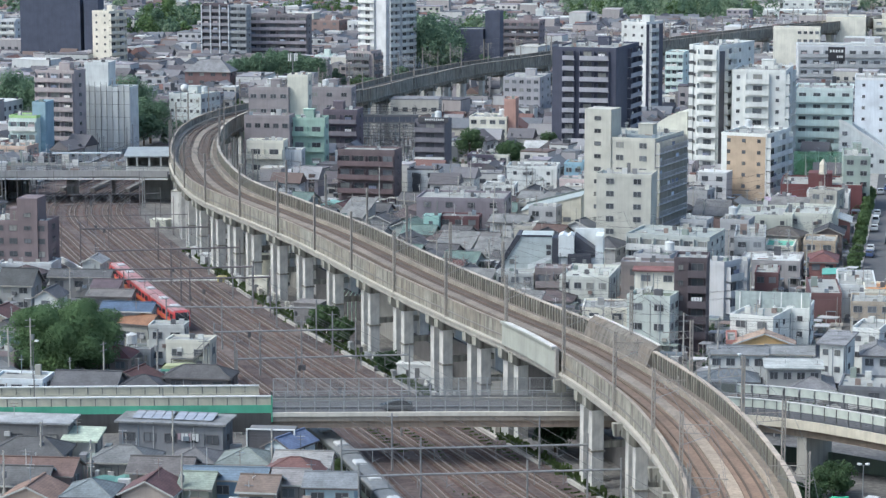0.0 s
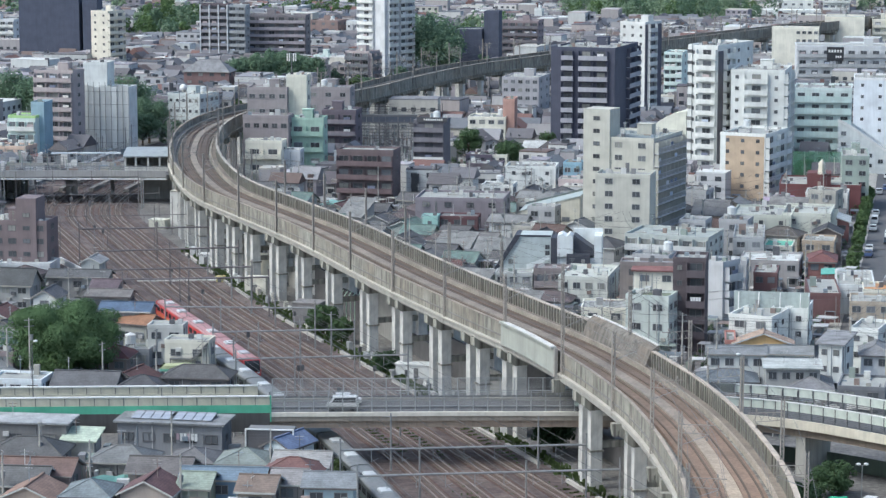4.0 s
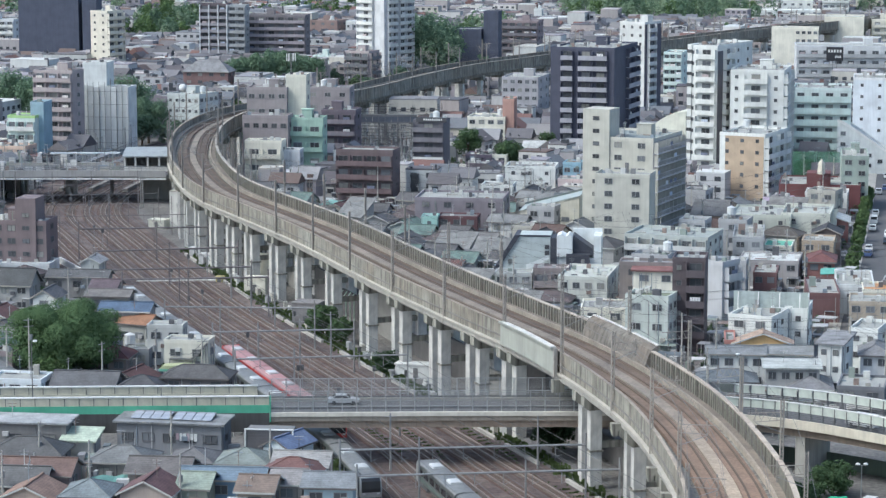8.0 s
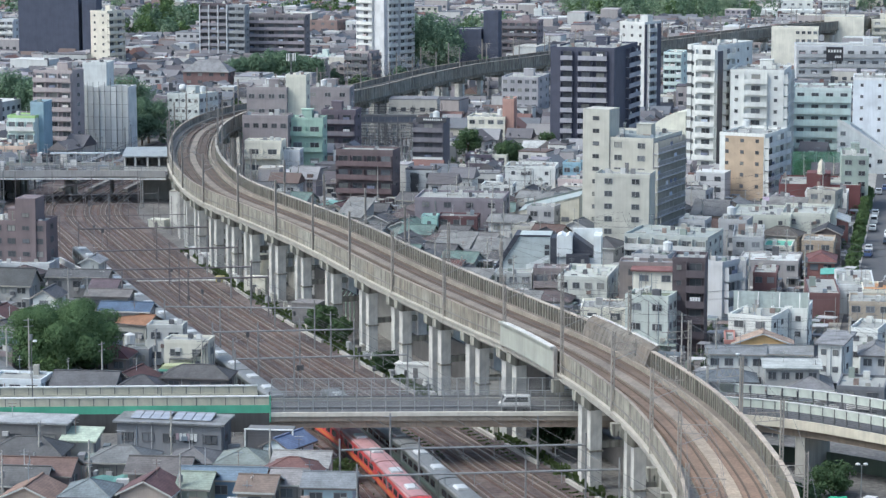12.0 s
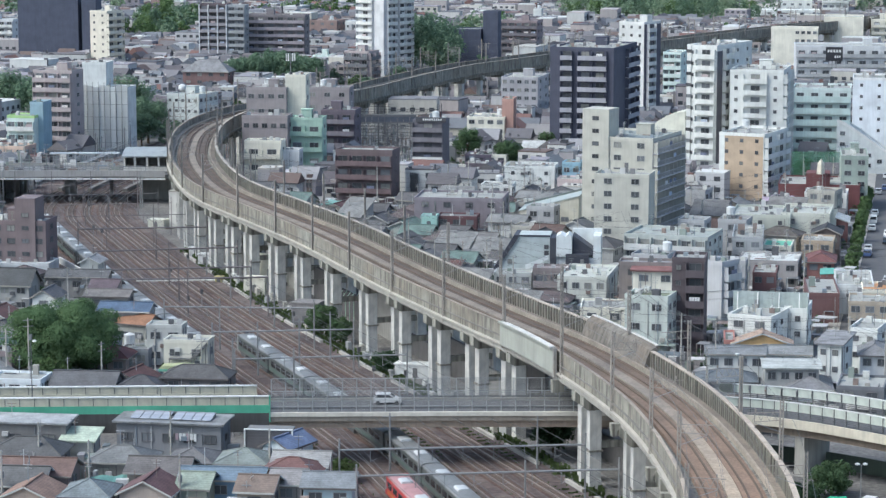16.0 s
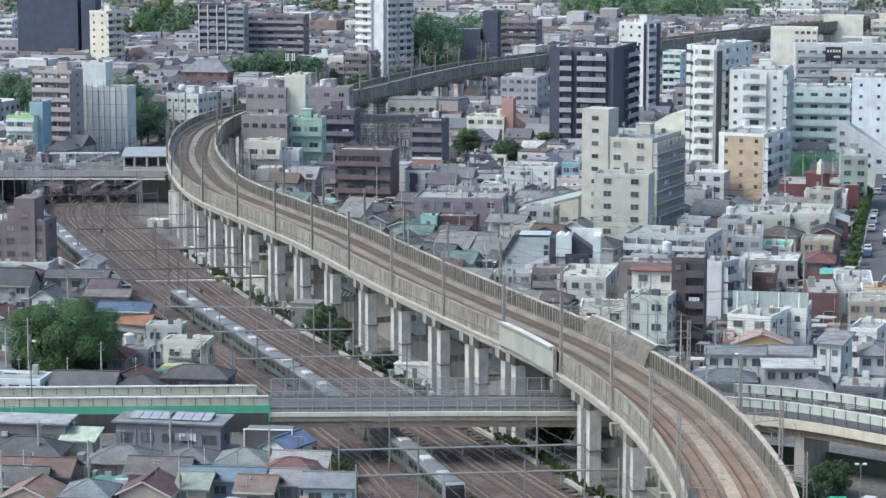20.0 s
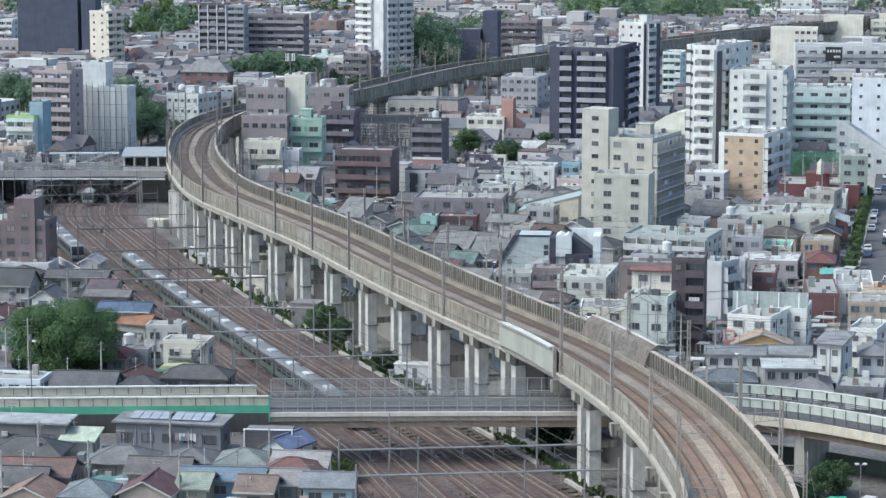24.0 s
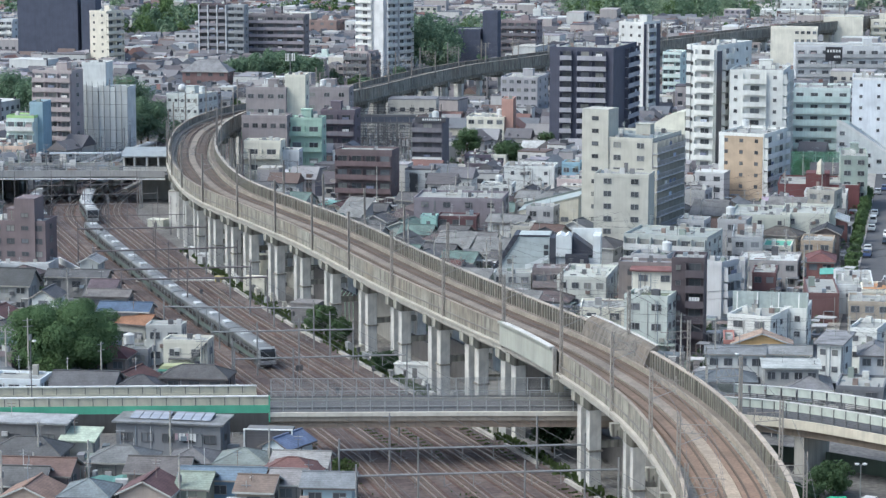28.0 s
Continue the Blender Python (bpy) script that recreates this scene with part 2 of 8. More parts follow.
# ---- ground and railway ----
CONC = surf((0.43, 0.41, 0.37), 0.85, 0, 0.6, 0.35)
CONC_LIGHT = surf((0.6, 0.59, 0.56), 0.85, 0, 0.4, 0.4)
CONC_DARK = surf((0.3, 0.29, 0.27), 0.9, 0, 0.6, 0.35)
STEEL = surf((0.28, 0.285, 0.29), 0.55, 0.3, 0.3, 0.8)
STEEL_DARK = surf((0.14, 0.14, 0.145), 0.6, 0.2, 0.3, 0.8)
RUST = surf((0.15, 0.112, 0.09), 0.95, 0.0, 0.4, 1.2, False)
WHITE = surf((0.74, 0.74, 0.72), 0.6, 0, 0.25, 0.5)
BALLAST = ballast_mat((0.085, 0.066, 0.066), (0.138, 0.107, 0.101), (0.225, 0.186, 0.168))
TRACK_BED = ballast_mat((0.08, 0.052, 0.043), (0.12, 0.074, 0.06), (0.16, 0.1, 0.08))
SLAB = blend_along((0.31, 0.215, 0.158), (0.125, 0.1, 0.085), 255, 350)
EARTH = ballast_mat((0.15, 0.145, 0.14), (0.2, 0.193, 0.185), (0.25, 0.242, 0.235))
GRASS = leaf_mat((0.09, 0.125, 0.05))
LEAF = leaf_mat((0.1, 0.155, 0.078))
LEAF_BROAD = leaf_mat((0.128, 0.2, 0.098), 0.3)
LEAF_DARK = leaf_mat((0.06, 0.1, 0.055))
LEAF_FRESH = leaf_mat((0.13, 0.195, 0.085), 0.3)
# haze is put into these far greens: paler and flatter than the leaves above
LEAF_HAZE = leaf_mat((0.26, 0.34, 0.225), 0.25)
LEAF_HAZE_DARK = leaf_mat((0.16, 0.235, 0.155), 0.2)
BARK = surf((0.12, 0.09, 0.06), 0.9, 0, 0.4, 2)

bm = bmesh.new()
for gx in range(-8, 8):
    for gy in range(-2, 12):
        x0, y0 = gx * 400.0, gy * 400.0
        bm.faces.new([bm.verts.new(c) for c in ((x0, y0, 0), (x0 + 400, y0, 0), (x0 + 400, y0 + 400, 0), (x0, y0 + 400, 0))])
bmesh.ops.remove_doubles(bm, verts=bm.verts[:], dist=0.01)
tagged(part("ground", bm, EARTH), "grey paved and bare ground of the town", "ground", kind="structure")

yard = tagged(sweep("railway_bed", RAIL, [rect(-14.6, 18.2, -0.3, 0.12)], BALLAST, None), "brown stone ballast bed of the railway yard", "railway bed", kind="structure")


# paler than rust: sky reflected by the polished heads is in this colour
RAIL_STEEL = surf((0.34, 0.29, 0.265), 0.45, 0.35, 0.4, 0.2, False)


def rails(line, z, parent_name, label, sleepers=True):
    e = empty(parent_name, Matrix(), label, "railway track", "railway tracks", "structure")
    for o in (-0.57, 0.57):
        sweep("rail", line, [rect(o - 0.055, o + 0.055, z, z + 0.2)], RAIL_STEEL, e, "rusty brown steel rail with a worn head")
    sweep("bed", line, [((-1.5, z - 0.06), (1.5, z - 0.06), (1.35, z + 0.01), (-1.35, z + 0.01))], TRACK_BED, e, "dark brown oily ballast")
    if sleepers:
        verts, faces = [], []
        xy, tan = line
        for i in range(len(xy) - 1):
            for f in (0.0, 0.33, 0.67):
                p = xy[i] * (1 - f) + xy[i + 1] * f
                if not 285 < p[1] < 640:
                    continue
                t = tan[i]
                r = np.array((t[1], -t[0]))
                b = len(verts)
                for zz in (z - 0.12, z + 0.05):
                    for a, c in ((-1.1, -0.12), (1.1, -0.12), (1.1, 0.12), (-1.1, 0.12)):
                        q = p + r * a + t * c
                        verts.append((q[0], q[1], zz))
                faces += [tuple(b + k for k in f4) for f4 in CUBE[1:]]
        tagged(raw("sleepers", verts, faces, surf((0.2, 0.165, 0.145), 0.9, 0, 0.4, 2, False), e), kind="stuff")
    return e


for key, ln in TRACKS.items():
    rails(ln, 0.16, "railway_track", "ground-level railway track with rusty rails on brown ballast")

cross = empty("track_crossing", pose(-53.0, 484.5, 0, 0, 0, 3), "pale boarded service crossing over the tracks", "track crossing", kind="structure")
for k in range(14):
    b = bmesh.new()
    box(b, -9.0 + k * 1.3, -0.7, 0.1, -7.82 + k * 1.3, 0.7, 0.385)
    part("board", b, CONC_LIGHT, cross)

# ---- viaduct ----
via = empty("viaduct", Matrix(), "tall grey concrete railway viaduct with stained parapets on paired columns", "viaduct", kind="structure")
VCONC = stained((0.325, 0.322, 0.285), (0.255, 0.232, 0.195), (0.08, 0.072, 0.064), 1.0)
VDECK = surf((0.3, 0.265, 0.225), 0.9, 0, 0.45, 0.2, False)
VLEDGE = surf((0.42, 0.395, 0.35), 0.9, 0, 0.35, 0.25, False)
VSOFFIT = surf((0.36, 0.345, 0.315), 0.9, 0, 0.5, 0.3, False)
VTAN = blend_along((0.5, 0.405, 0.31), (0.27, 0.235, 0.2), 250, 305)
VGUTTER = blend_along((0.3, 0.25, 0.205), (0.2, 0.175, 0.15), 250, 305)
VKERB = blend_along((0.46, 0.39, 0.32), (0.32, 0.285, 0.245), 250, 305)
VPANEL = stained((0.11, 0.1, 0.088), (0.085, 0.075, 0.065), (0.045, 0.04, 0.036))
sweep("deck", VIA, [rect(-5.5, 5.5, 13.2, 14.3)], VCONC, via)
sweep("girder", VIA, [rect(-5.3, -2.2, 12.0, 13.196)], VCONC, via)
sweep("girder", VIA, [rect(2.2, 5.3, 12.0, 13.196)], VCONC, via)
sweep("parapet", VIA, [((-5.75, 13.1), (-5.504, 13.1), (-5.5, 16.45), (-5.75, 16.45))], VCONC, via, "stained concrete parapet wall")
sweep("ledge", VIA, [((-6.2, 13.3), (-5.754, 13.12), (-5.754, 13.62), (-6.2, 13.56))], VLEDGE, via, "pale concrete ledge below the parapet")
sweep("edge_beam", VIA, [((-5.9, 12.5), (-5.504, 12.1), (-5.504, 13.096), (-5.9, 13.14))], VSOFFIT, via)
sweep("parapet", VIA, [((5.56, 13.1), (6.0, 13.1), (6.0, 13.4), (5.75, 13.45), (5.75, 16.9), (5.56, 16.9), (5.56, 13.2))], VCONC, via, "stained concrete parapet wall")
sweep("parapet_lining", VIA, [rect(5.5, 5.552, 14.8, 16.89)], VPANEL, via, "dark inner panels of the parapet")
sweep("conduit", VIA, [rect(-5.9, -5.754, 14.5, 14.66)], surf((0.2, 0.19, 0.18), 0.8, 0, 0.4, 0.6), via, "grey cable conduit along the parapet")
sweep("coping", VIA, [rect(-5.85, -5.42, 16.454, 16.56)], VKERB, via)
sweep("coping", VIA, [rect(5.4, 6.0, 16.904, 17.06)], blend_along((0.5, 0.43, 0.36), (0.42, 0.385, 0.34), 285, 400), via)
sweep("walkway", VIA, [rect(-5.496, -4.3, 14.304, 14.9)], VDECK, via)
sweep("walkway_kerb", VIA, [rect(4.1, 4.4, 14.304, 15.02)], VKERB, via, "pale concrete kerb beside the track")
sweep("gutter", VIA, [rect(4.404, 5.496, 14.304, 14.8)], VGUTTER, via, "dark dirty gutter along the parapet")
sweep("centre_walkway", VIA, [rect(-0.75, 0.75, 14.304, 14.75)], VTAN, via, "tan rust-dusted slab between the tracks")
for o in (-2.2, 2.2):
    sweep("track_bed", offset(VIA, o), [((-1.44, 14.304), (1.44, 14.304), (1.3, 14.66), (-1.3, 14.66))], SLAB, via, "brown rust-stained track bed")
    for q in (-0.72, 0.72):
        sweep("rail", offset(VIA, o + q), [rect(-0.08, 0.08, 14.664, 14.86)], RUST, via)

NV = len(VIA[0])
col_bm = bmesh.new()
box(col_bm, -0.8, -0.8, 0, 0.8, 0.8, 10.8)
collar_bm = bmesh.new()
box(collar_bm, -1.0, -1.0, 5.2, 1.0, 1.0, 5.45)
cap_bm = bmesh.new()
prism(cap_bm, ((-6.1, 12.6), (-6.1, 11.3), (-5.4, 10.8), (5.4, 10.8), (6.1, 11.3), (6.1, 12.6), (5.3, 12.6), (5.3, 11.996), (-5.3, 11.996), (-5.3, 12.6)), -0.75, 0.75)
bmesh.ops.rotate(cap_bm, verts=cap_bm.verts[:], cent=(0, 0, 0), matrix=Matrix.Rotation(radians(90), 3, "Z"))
tie_bm = bmesh.new()
box(tie_bm, -0.4, -3.6, 5.6, 0.4, 3.6, 6.5)
CLEAN = stained((0.62, 0.62, 0.6), (0.53, 0.52, 0.49), (0.25, 0.24, 0.23), 0.55)
column = cap = tie = collar = None
# paired bents; plan distances along the viaduct in steps of two metres
PIERS = [18, 26, 34, 43, 51, 59, 67, 78, 90, 101, 117, 124, 132, 141, 150, 161, 171, 179, 187, 193, 199, 206] + list(range(214, NV - 6, 8))
for n_, i in enumerate(PIERS):
    for k, z in ((0, 0.0), (2, -0.02)) if i < 240 else ((0, 0.0),):
        for o in (-4.4, 4.4):
            if o < 0 and abs(VIA[0][i - k, 1] - 560) < 7:
                continue
            column = again("column", column, via, at_line(VIA, i - k, o)) if column else part("column", col_bm, CLEAN, via, "square concrete column", at_line(VIA, i - k, o))
        cap = again("cap_beam", cap, via, at_line(VIA, i - k)) if cap else part("cap_beam", cap_bm, VCONC, via, "", at_line(VIA, i - k))
        if k and i < 215:
            tie = again("tie_beam", tie, via, at_line(VIA, i - k)) if tie else part("tie_beam", tie_bm, VCONC, via, "", at_line(VIA, i - k))
            collar = again("collar", collar, via, at_line(VIA, i - k, -4.4)) if collar else part("collar", collar_bm, VCONC, via, "", at_line(VIA, i - k, -4.4))
INFILL_SHADE = surf((0.12, 0.115, 0.115), 0.9, 0, 0.4, 0.5)
# plain store walls beneath the spans, coloured dark for the shade between columns
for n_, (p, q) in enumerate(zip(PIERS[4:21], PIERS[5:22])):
    sweep("infill_wall", VIA, [rect(2.4, 3.0, 0, (6.2, 3.4, 8.0, 4.5)[n_ % 4])], (INFILL_SHADE, CONC_DARK, INFILL_SHADE)[n_ % 3], via, "", p + 1, q - 1)
corbel_bm = bmesh.new()
prism(corbel_bm, ((7.1, 12.9), (5.904, 12.9), (5.904, 12.2), (6.3, 12.0), (6.3, 11.3), (6.95, 11.3), (7.1, 12.2)), -0.5, 0.5)
bmesh.ops.rotate(corbel_bm, verts=corbel_bm.verts[:], cent=(0, 0, 0), matrix=Matrix.Rotation(radians(90), 3, "Z"))
corbel = part("corbel", corbel_bm, VCONC, via, "small stained concrete corbel", at_line(VIA, 72))
for i in (78, 90):
    again("corbel", corbel, via, at_line(VIA, i))
rib_bm = bmesh.new()
box(rib_bm, -0.11, 0.05, 14.8, 0.11, 0.18, 16.9)
rib = part("parapet_rib", rib_bm, VCONC, via, "", at_line(VIA, 60, 5.55))
out_bm = bmesh.new()
box(out_bm, -0.09, -0.15, 13.2, 0.09, 0.0, 16.4)
outrib = part("parapet_rib", out_bm, VCONC, via, "", at_line(VIA, 60, -5.75))
for i in range(62, 272):
    y = VIA[0][i, 1]
    again("parapet_rib", rib, via, at_line(VIA, i, 5.55))
    if i % 5 == 0:
        again("parapet_rib", outrib, via, at_line(VIA, i, -5.75))
half_bm = bmesh.new()
for i in range(60, 272):
    a, c = at_line(VIA, i, 5.55), at_line(VIA, i + 1, 5.55)
    box(half_bm, -0.11, 0.05, 14.8, 0.11, 0.18, 16.9, 0, Matrix.Translation((c.translation - a.translation) / 2) @ a)
tagged(part("parapet_ribs", half_bm, VCONC, via), kind="stuff")

# ---- road bridge ----
ROAD = spline([(-230, 326), (-120, 327.5), (-23, 331), (17.6, 331.7), (36, 331), (47, 327.5), (58, 319), (74, 301), (100, 262), (130, 212)])
bridge = empty("road_bridge", Matrix(), "road bridge over the tracks with a pale fascia and tall wire fences", "bridge", kind="structure")
sweep("deck", ROAD, [rect(-4.6, 4.6, 6.6, 7.5)], surf((0.3, 0.265, 0.225), 0.9, 0, 0.5, 0.3), bridge)
sweep("asphalt", ROAD, [rect(-3.9, 3.9, 7.504, 7.6)], surf((0.12, 0.12, 0.125), 0.9, 0, 0.3, 0.4, False), bridge, "grey asphalt road surface")
OPEN = int(np.argmax(ROAD[0][:, 0] > -24.3))
sweep("fascia", ROAD, [rect(4.2, 4.75, 7.3, 7.84)], surf((0.63, 0.6, 0.53), 0.85, 0, 0.35, 0.3), bridge, "pale concrete fascia and kerb", OPEN)
sweep("fascia", ROAD, [rect(-4.75, -3.9, 7.2, 8.0)], CONC, bridge, "concrete kerb", OPEN)
sweep("girder", ROAD, [rect(2.4, 4.2, 5.6, 6.596)], surf((0.36, 0.29, 0.23), 0.7, 0.2, 0.5, 0.5), bridge)
sweep("girder", ROAD, [rect(-4.2, -2.4, 5.6, 6.596)], surf((0.36, 0.29, 0.23), 0.7, 0.2, 0.5, 0.5), bridge)


# ---- buildings ----
GLASS = glass()
FRAME = surf((0.33, 0.335, 0.34), 0.5, 0.2, 0.1, 2, False)
FRAME_DARK = surf((0.15, 0.145, 0.15), 0.5, 0.2, 0.1, 2, False)
ROOF_GREY = surf((0.365, 0.368, 0.345), 0.9, 0, 0.5, 0.4, False)
CLOTH = palette("laundry", [(0.7, 0.7, 0.7), (0.5, 0.55, 0.65), (0.75, 0.72, 0.68), (0.5, 0.42, 0.42), (0.2, 0.22, 0.3)], 0.9)
WIN_CACHE = {}
DARK_WALLS = set()
FOOT = []
ROOFS = []


def tile_roof(c):
    """Overlapping roof courses: fine steps up the slope, patchy weathering."""
    key = ("tile", c)
    if key not in MATS:
        m, nt, b = node_mat("roof_tiles", 0.75)
        n1, n2 = noise_node(nt, 0.5, 4), noise_node(nt, 3.0, 4)
        tc = nt.nodes.new("ShaderNodeTexCoord")
        wv = nt.nodes.new("ShaderNodeTexWave")
        wv.bands_direction, wv.wave_profile = "Z", "SAW"
        wv.inputs["Scale"].default_value, wv.inputs["Distortion"].default_value = 2.0, 0.3
        nt.links.new(tc.outputs["Object"], wv.inputs["Vector"])
        r = ramp(nt, ((0.3, tuple(v * 0.7 for v in c)), (0.55, c), (0.8, tuple(min(1, v * 1.3) for v in c))))
        nt.links.new(n1.outputs[0], r.inputs[0])
        r2 = ramp(nt, ((0.25, (0.7, 0.7, 0.7)), (0.75, (1.15, 1.15, 1.15))))
        nt.links.new(n2.outputs[0], r2.inputs[0])
        o = mixed(nt, 0.8, r.outputs[0], r2.outputs[0], "MULTIPLY")
        r3 = ramp(nt, ((0, (0.72, 0.72, 0.72)), (0.35, (1, 1, 1))))
        nt.links.new(wv.outputs[1], r3.inputs[0])
        nt.links.new(mixed(nt, 0.8, o, r3.outputs[0], "MULTIPLY"), b.inputs["Base Color"])
        bump(nt, b, wv.outputs[1], 0.5, 0.06)
        MATS[key] = m
    return MATS[key]


def window_mesh(w, h, bars=1, dark=False):
    """A framed window with recessed panes, one piece, z up, facing -y."""
    key = (round(w, 1), round(h, 1), bars, dark)
    if key not in WIN_CACHE:
        w, h = key[0], key[1]
        f = 0.07
        xs = [-w / 2, -w / 2 + f] + ([-0.035, 0.035] if bars else []) + [w / 2 - f, w / 2]
        zs = [0, f, h - f, h]
        b = bmesh.new()
        g = [[b.verts.new((x, -0.1, z)) for z in zs] for x in xs]
        for i in range(len(xs) - 1):
            for j in range(3):
                q = (g[i][j], g[i + 1][j], g[i + 1][j + 1], g[i][j + 1])
                if j == 1 and i in ((1, 3) if bars else (1,)):
                    r = [b.verts.new((v.co.x, -0.01, v.co.z)) for v in q]
                    for k in range(4):
                        b.faces.new((q[k], q[(k + 1) % 4], r[(k + 1) % 4], r[k])).material_index = 1
                    b.faces.new(r).material_index = 0
                else:
                    b.faces.new(q).material_index = 1
        rim = [g[i][0] for i in range(len(xs))] + [g[-1][j] for j in range(1, 4)] + [g[i][3] for i in range(len(xs) - 2, -1, -1)] + [g[0][j] for j in (2, 1)]
        back = [b.verts.new((v.co.x, 0.05, v.co.z)) for v in rim]
        for k in range(len(rim)):
            b.faces.new((rim[k], back[k], back[(k + 1) % len(rim)], rim[(k + 1) % len(rim)])).material_index = 1
        me = bpy.data.meshes.new("window")
        b.to_mesh(me)
        b.free()
        me.materials.append(GLASS)
        me.materials.append(FRAME_DARK if dark else FRAME)
        WIN_CACHE[key] = me
    return WIN_CACHE[key]


def balcony_mesh(w, bays, mat, wall, deep=1.2, solid=True, high=1.1):
    key = ("b", round(w, 2), bays, mat.name, deep, solid, high)
    if key not in WIN_CACHE:
        b = bmesh.new()
        box(b, -w / 2, -deep, -0.18, w / 2, 0, 0, 0)
        if solid:
            box(b, -w / 2, -deep, 0, w / 2, -deep + 0.12, high, 0)
        else:
            box(b, -w / 2, -deep, high - 0.08, w / 2, -deep + 0.08, high, 0)
            k = max(2, int(w / 0.5))
            for i in range(k + 1):
                x = -w / 2 + i * (w - 0.05) / k
                box(b, x, -deep, 0, x + 0.05, -deep + 0.05, high - 0.08, 0)
        for i in range(bays + 1):
            x = -w / 2 + i * (w - 0.12) / bays
            box(b, x, -deep + 0.12, 0, x + 0.12, 0, 2.4, 1)
        me = bpy.data.meshes.new("balcony")
        b.to_mesh(me)
        b.free()
        me.materials.append(mat)
        me.materials.append(wall)
        WIN_CACHE[key] = me
    return WIN_CACHE[key]


def facade(e, m, w, h, n, code, wall, bal, rng, low=None):
    """Fill one face: code wN windows, sN small windows, bN balconies, gN high glazed balconies, rN railed balconies, n nothing; kN:a:b|... fills stretches of it."""
    if "|" in code or ":" in code:
        for piece in code.split("|"):
            q, a, c = piece.split(":")
            a, c = float(a), float(c)
            facade(e, m @ pose(((a + c) / 2 - 0.5) * w, 0, 0), (c - a) * w, h, n, q, wall, bal, rng, low)
        return
    kind, k = code[0], int(code[1:] or 0)
    if kind == "n" or k == 0:
        return
    sh = h / n
    for s in range(1 if n >= 4 else 0, n):
        z = s * sh
        if kind == "g":
            if s > 0:
                again("balcony", balcony_mesh(w * 0.99, k, bal, wall, 1.1, True, 1.55), e, m @ pose(0, 0, z - 0.1))
            for i in range(k):
                again("window", window_mesh(min(2.0, w / k * 0.5), 1.0, 1, False), e, m @ pose(-w / 2 + (i + 0.5) * w / k, 0, z + 1.35))
        elif kind in "br":
            if z + 2.6 < h + 0.3 and s > 0:
                again("balcony", balcony_mesh(w * 0.98, k, low if low and s < 3 else bal, wall, 1.1, kind == "b"), e, m @ pose(0, 0, z))
            for i in range(k):
                u = -w / 2 + (i + 0.5) * w / k
                again("window", window_mesh(min(2.4, w / k * 0.66), min(2.2, sh * 0.78), 1, wall.name in DARK_WALLS), e, m @ pose(u, 0, z + 0.12))
                if s > 0 and rng.random() < 0.22:
                    lb = WIN_CACHE.get("cloth")
                    if lb is None:
                        b = bmesh.new()
                        for q in range(4):
                            box(b, -0.9 + q * 0.46, -0.02, -0.1 * (q % 3), -0.5 + q * 0.46, 0.02, 0.75)
                        lb = bpy.data.meshes.new("laundry")
                        b.to_mesh(lb)
                        b.free()
                        lb.materials.append(CLOTH)
                        WIN_CACHE["cloth"] = lb
                    again("laundry", lb, e, m @ pose(u, -0.8, z + 1.0))
        else:
            ww = min(1.7 if kind == "w" else 0.9, w / k * 0.62)
            hh = min(1.25 if kind == "w" else 0.9, sh * 0.5)
            for i in range(k):
                u = -w / 2 + (i + 0.5) * w / k
                again("window", window_mesh(ww, hh, 1, kind == "s" or wall.name in DARK_WALLS), e, m @ pose(u, 0, z + sh * 0.36))


def roof_gear(e, w, d, h, rng, wall, big):
    """Stair house, water tank, coolers and a mast on a flat roof."""
    if big and rng.random() < 0.6:
        b = bmesh.new()
        a = min(3.4, w * 0.3)
        box(b, -a / 2, -1.4, 0, a / 2, 1.4, 2.3)
        box(b, -a / 2 - 0.15, -1.55, 2.3, a / 2 + 0.15, 1.55, 2.42)
        part("stair_house", b, wall, e, "", pose(rng.uniform(-0.2, 0.2) * w, d * 0.18, h))
    if rng.random() < (0.3 if big else 0.06):
        b = bmesh.new()
        for x, y in ((-0.7, -0.7), (0.7, -0.7), (0.7, 0.7), (-0.7, 0.7)):
            rod(b, (x, y, 0), (x, y, 0.8), 0.06, None, 4)
        rod(b, (0, 0, 0.8), (0, 0, 2.3), 0.95, 0.95, 10)
        rod(b, (0, 0, 2.3), (0, 0, 2.6), 0.95, 0.2, 10)
        part("water_tank", b, surf((0.62, 0.64, 0.64), 0.5, 0, 0.3, 1), e, "", pose(rng.uniform(-0.35, 0.35) * w, rng.uniform(-0.3, 0.3) * d, h))
    unit = WIN_CACHE.get("cooler")
    if unit is None:
        b = bmesh.new()
        box(b, -0.5, -0.4, 0.15, 0.5, 0.4, 1.1)
        box(b, -0.45, -0.35, 0, 0.45, 0.35, 0.15)
        unit = bpy.data.meshes.new("cooler")
        b.to_mesh(unit)
        b.free()
        unit.materials.append(surf((0.58, 0.58, 0.55), 0.6, 0.1, 0.3, 1))
        WIN_CACHE["cooler"] = unit
    for i in range(rng.randint(1, 2)):
        again("air_conditioner", unit, e, pose(rng.uniform(-0.4, 0.4) * w, rng.uniform(-0.4, 0.4) * d, h, 0, 0, rng.choice((0, 90))))
    if rng.random() < 0.4:
        b = bmesh.new()
        rod(b, (0, 0, 0), (0, 0, 3.2), 0.04, 0.03, 4)
        for z, s in ((3.0, 0.6), (2.6, 0.45), (2.2, 0.6)):
            rod(b, (-s, 0, z), (s, 0, z), 0.025, None, 4)
        part("aerial", b, STEEL, e, "", pose(rng.uniform(-0.4, 0.4) * w, rng.uniform(-0.4, 0.4) * d, h))


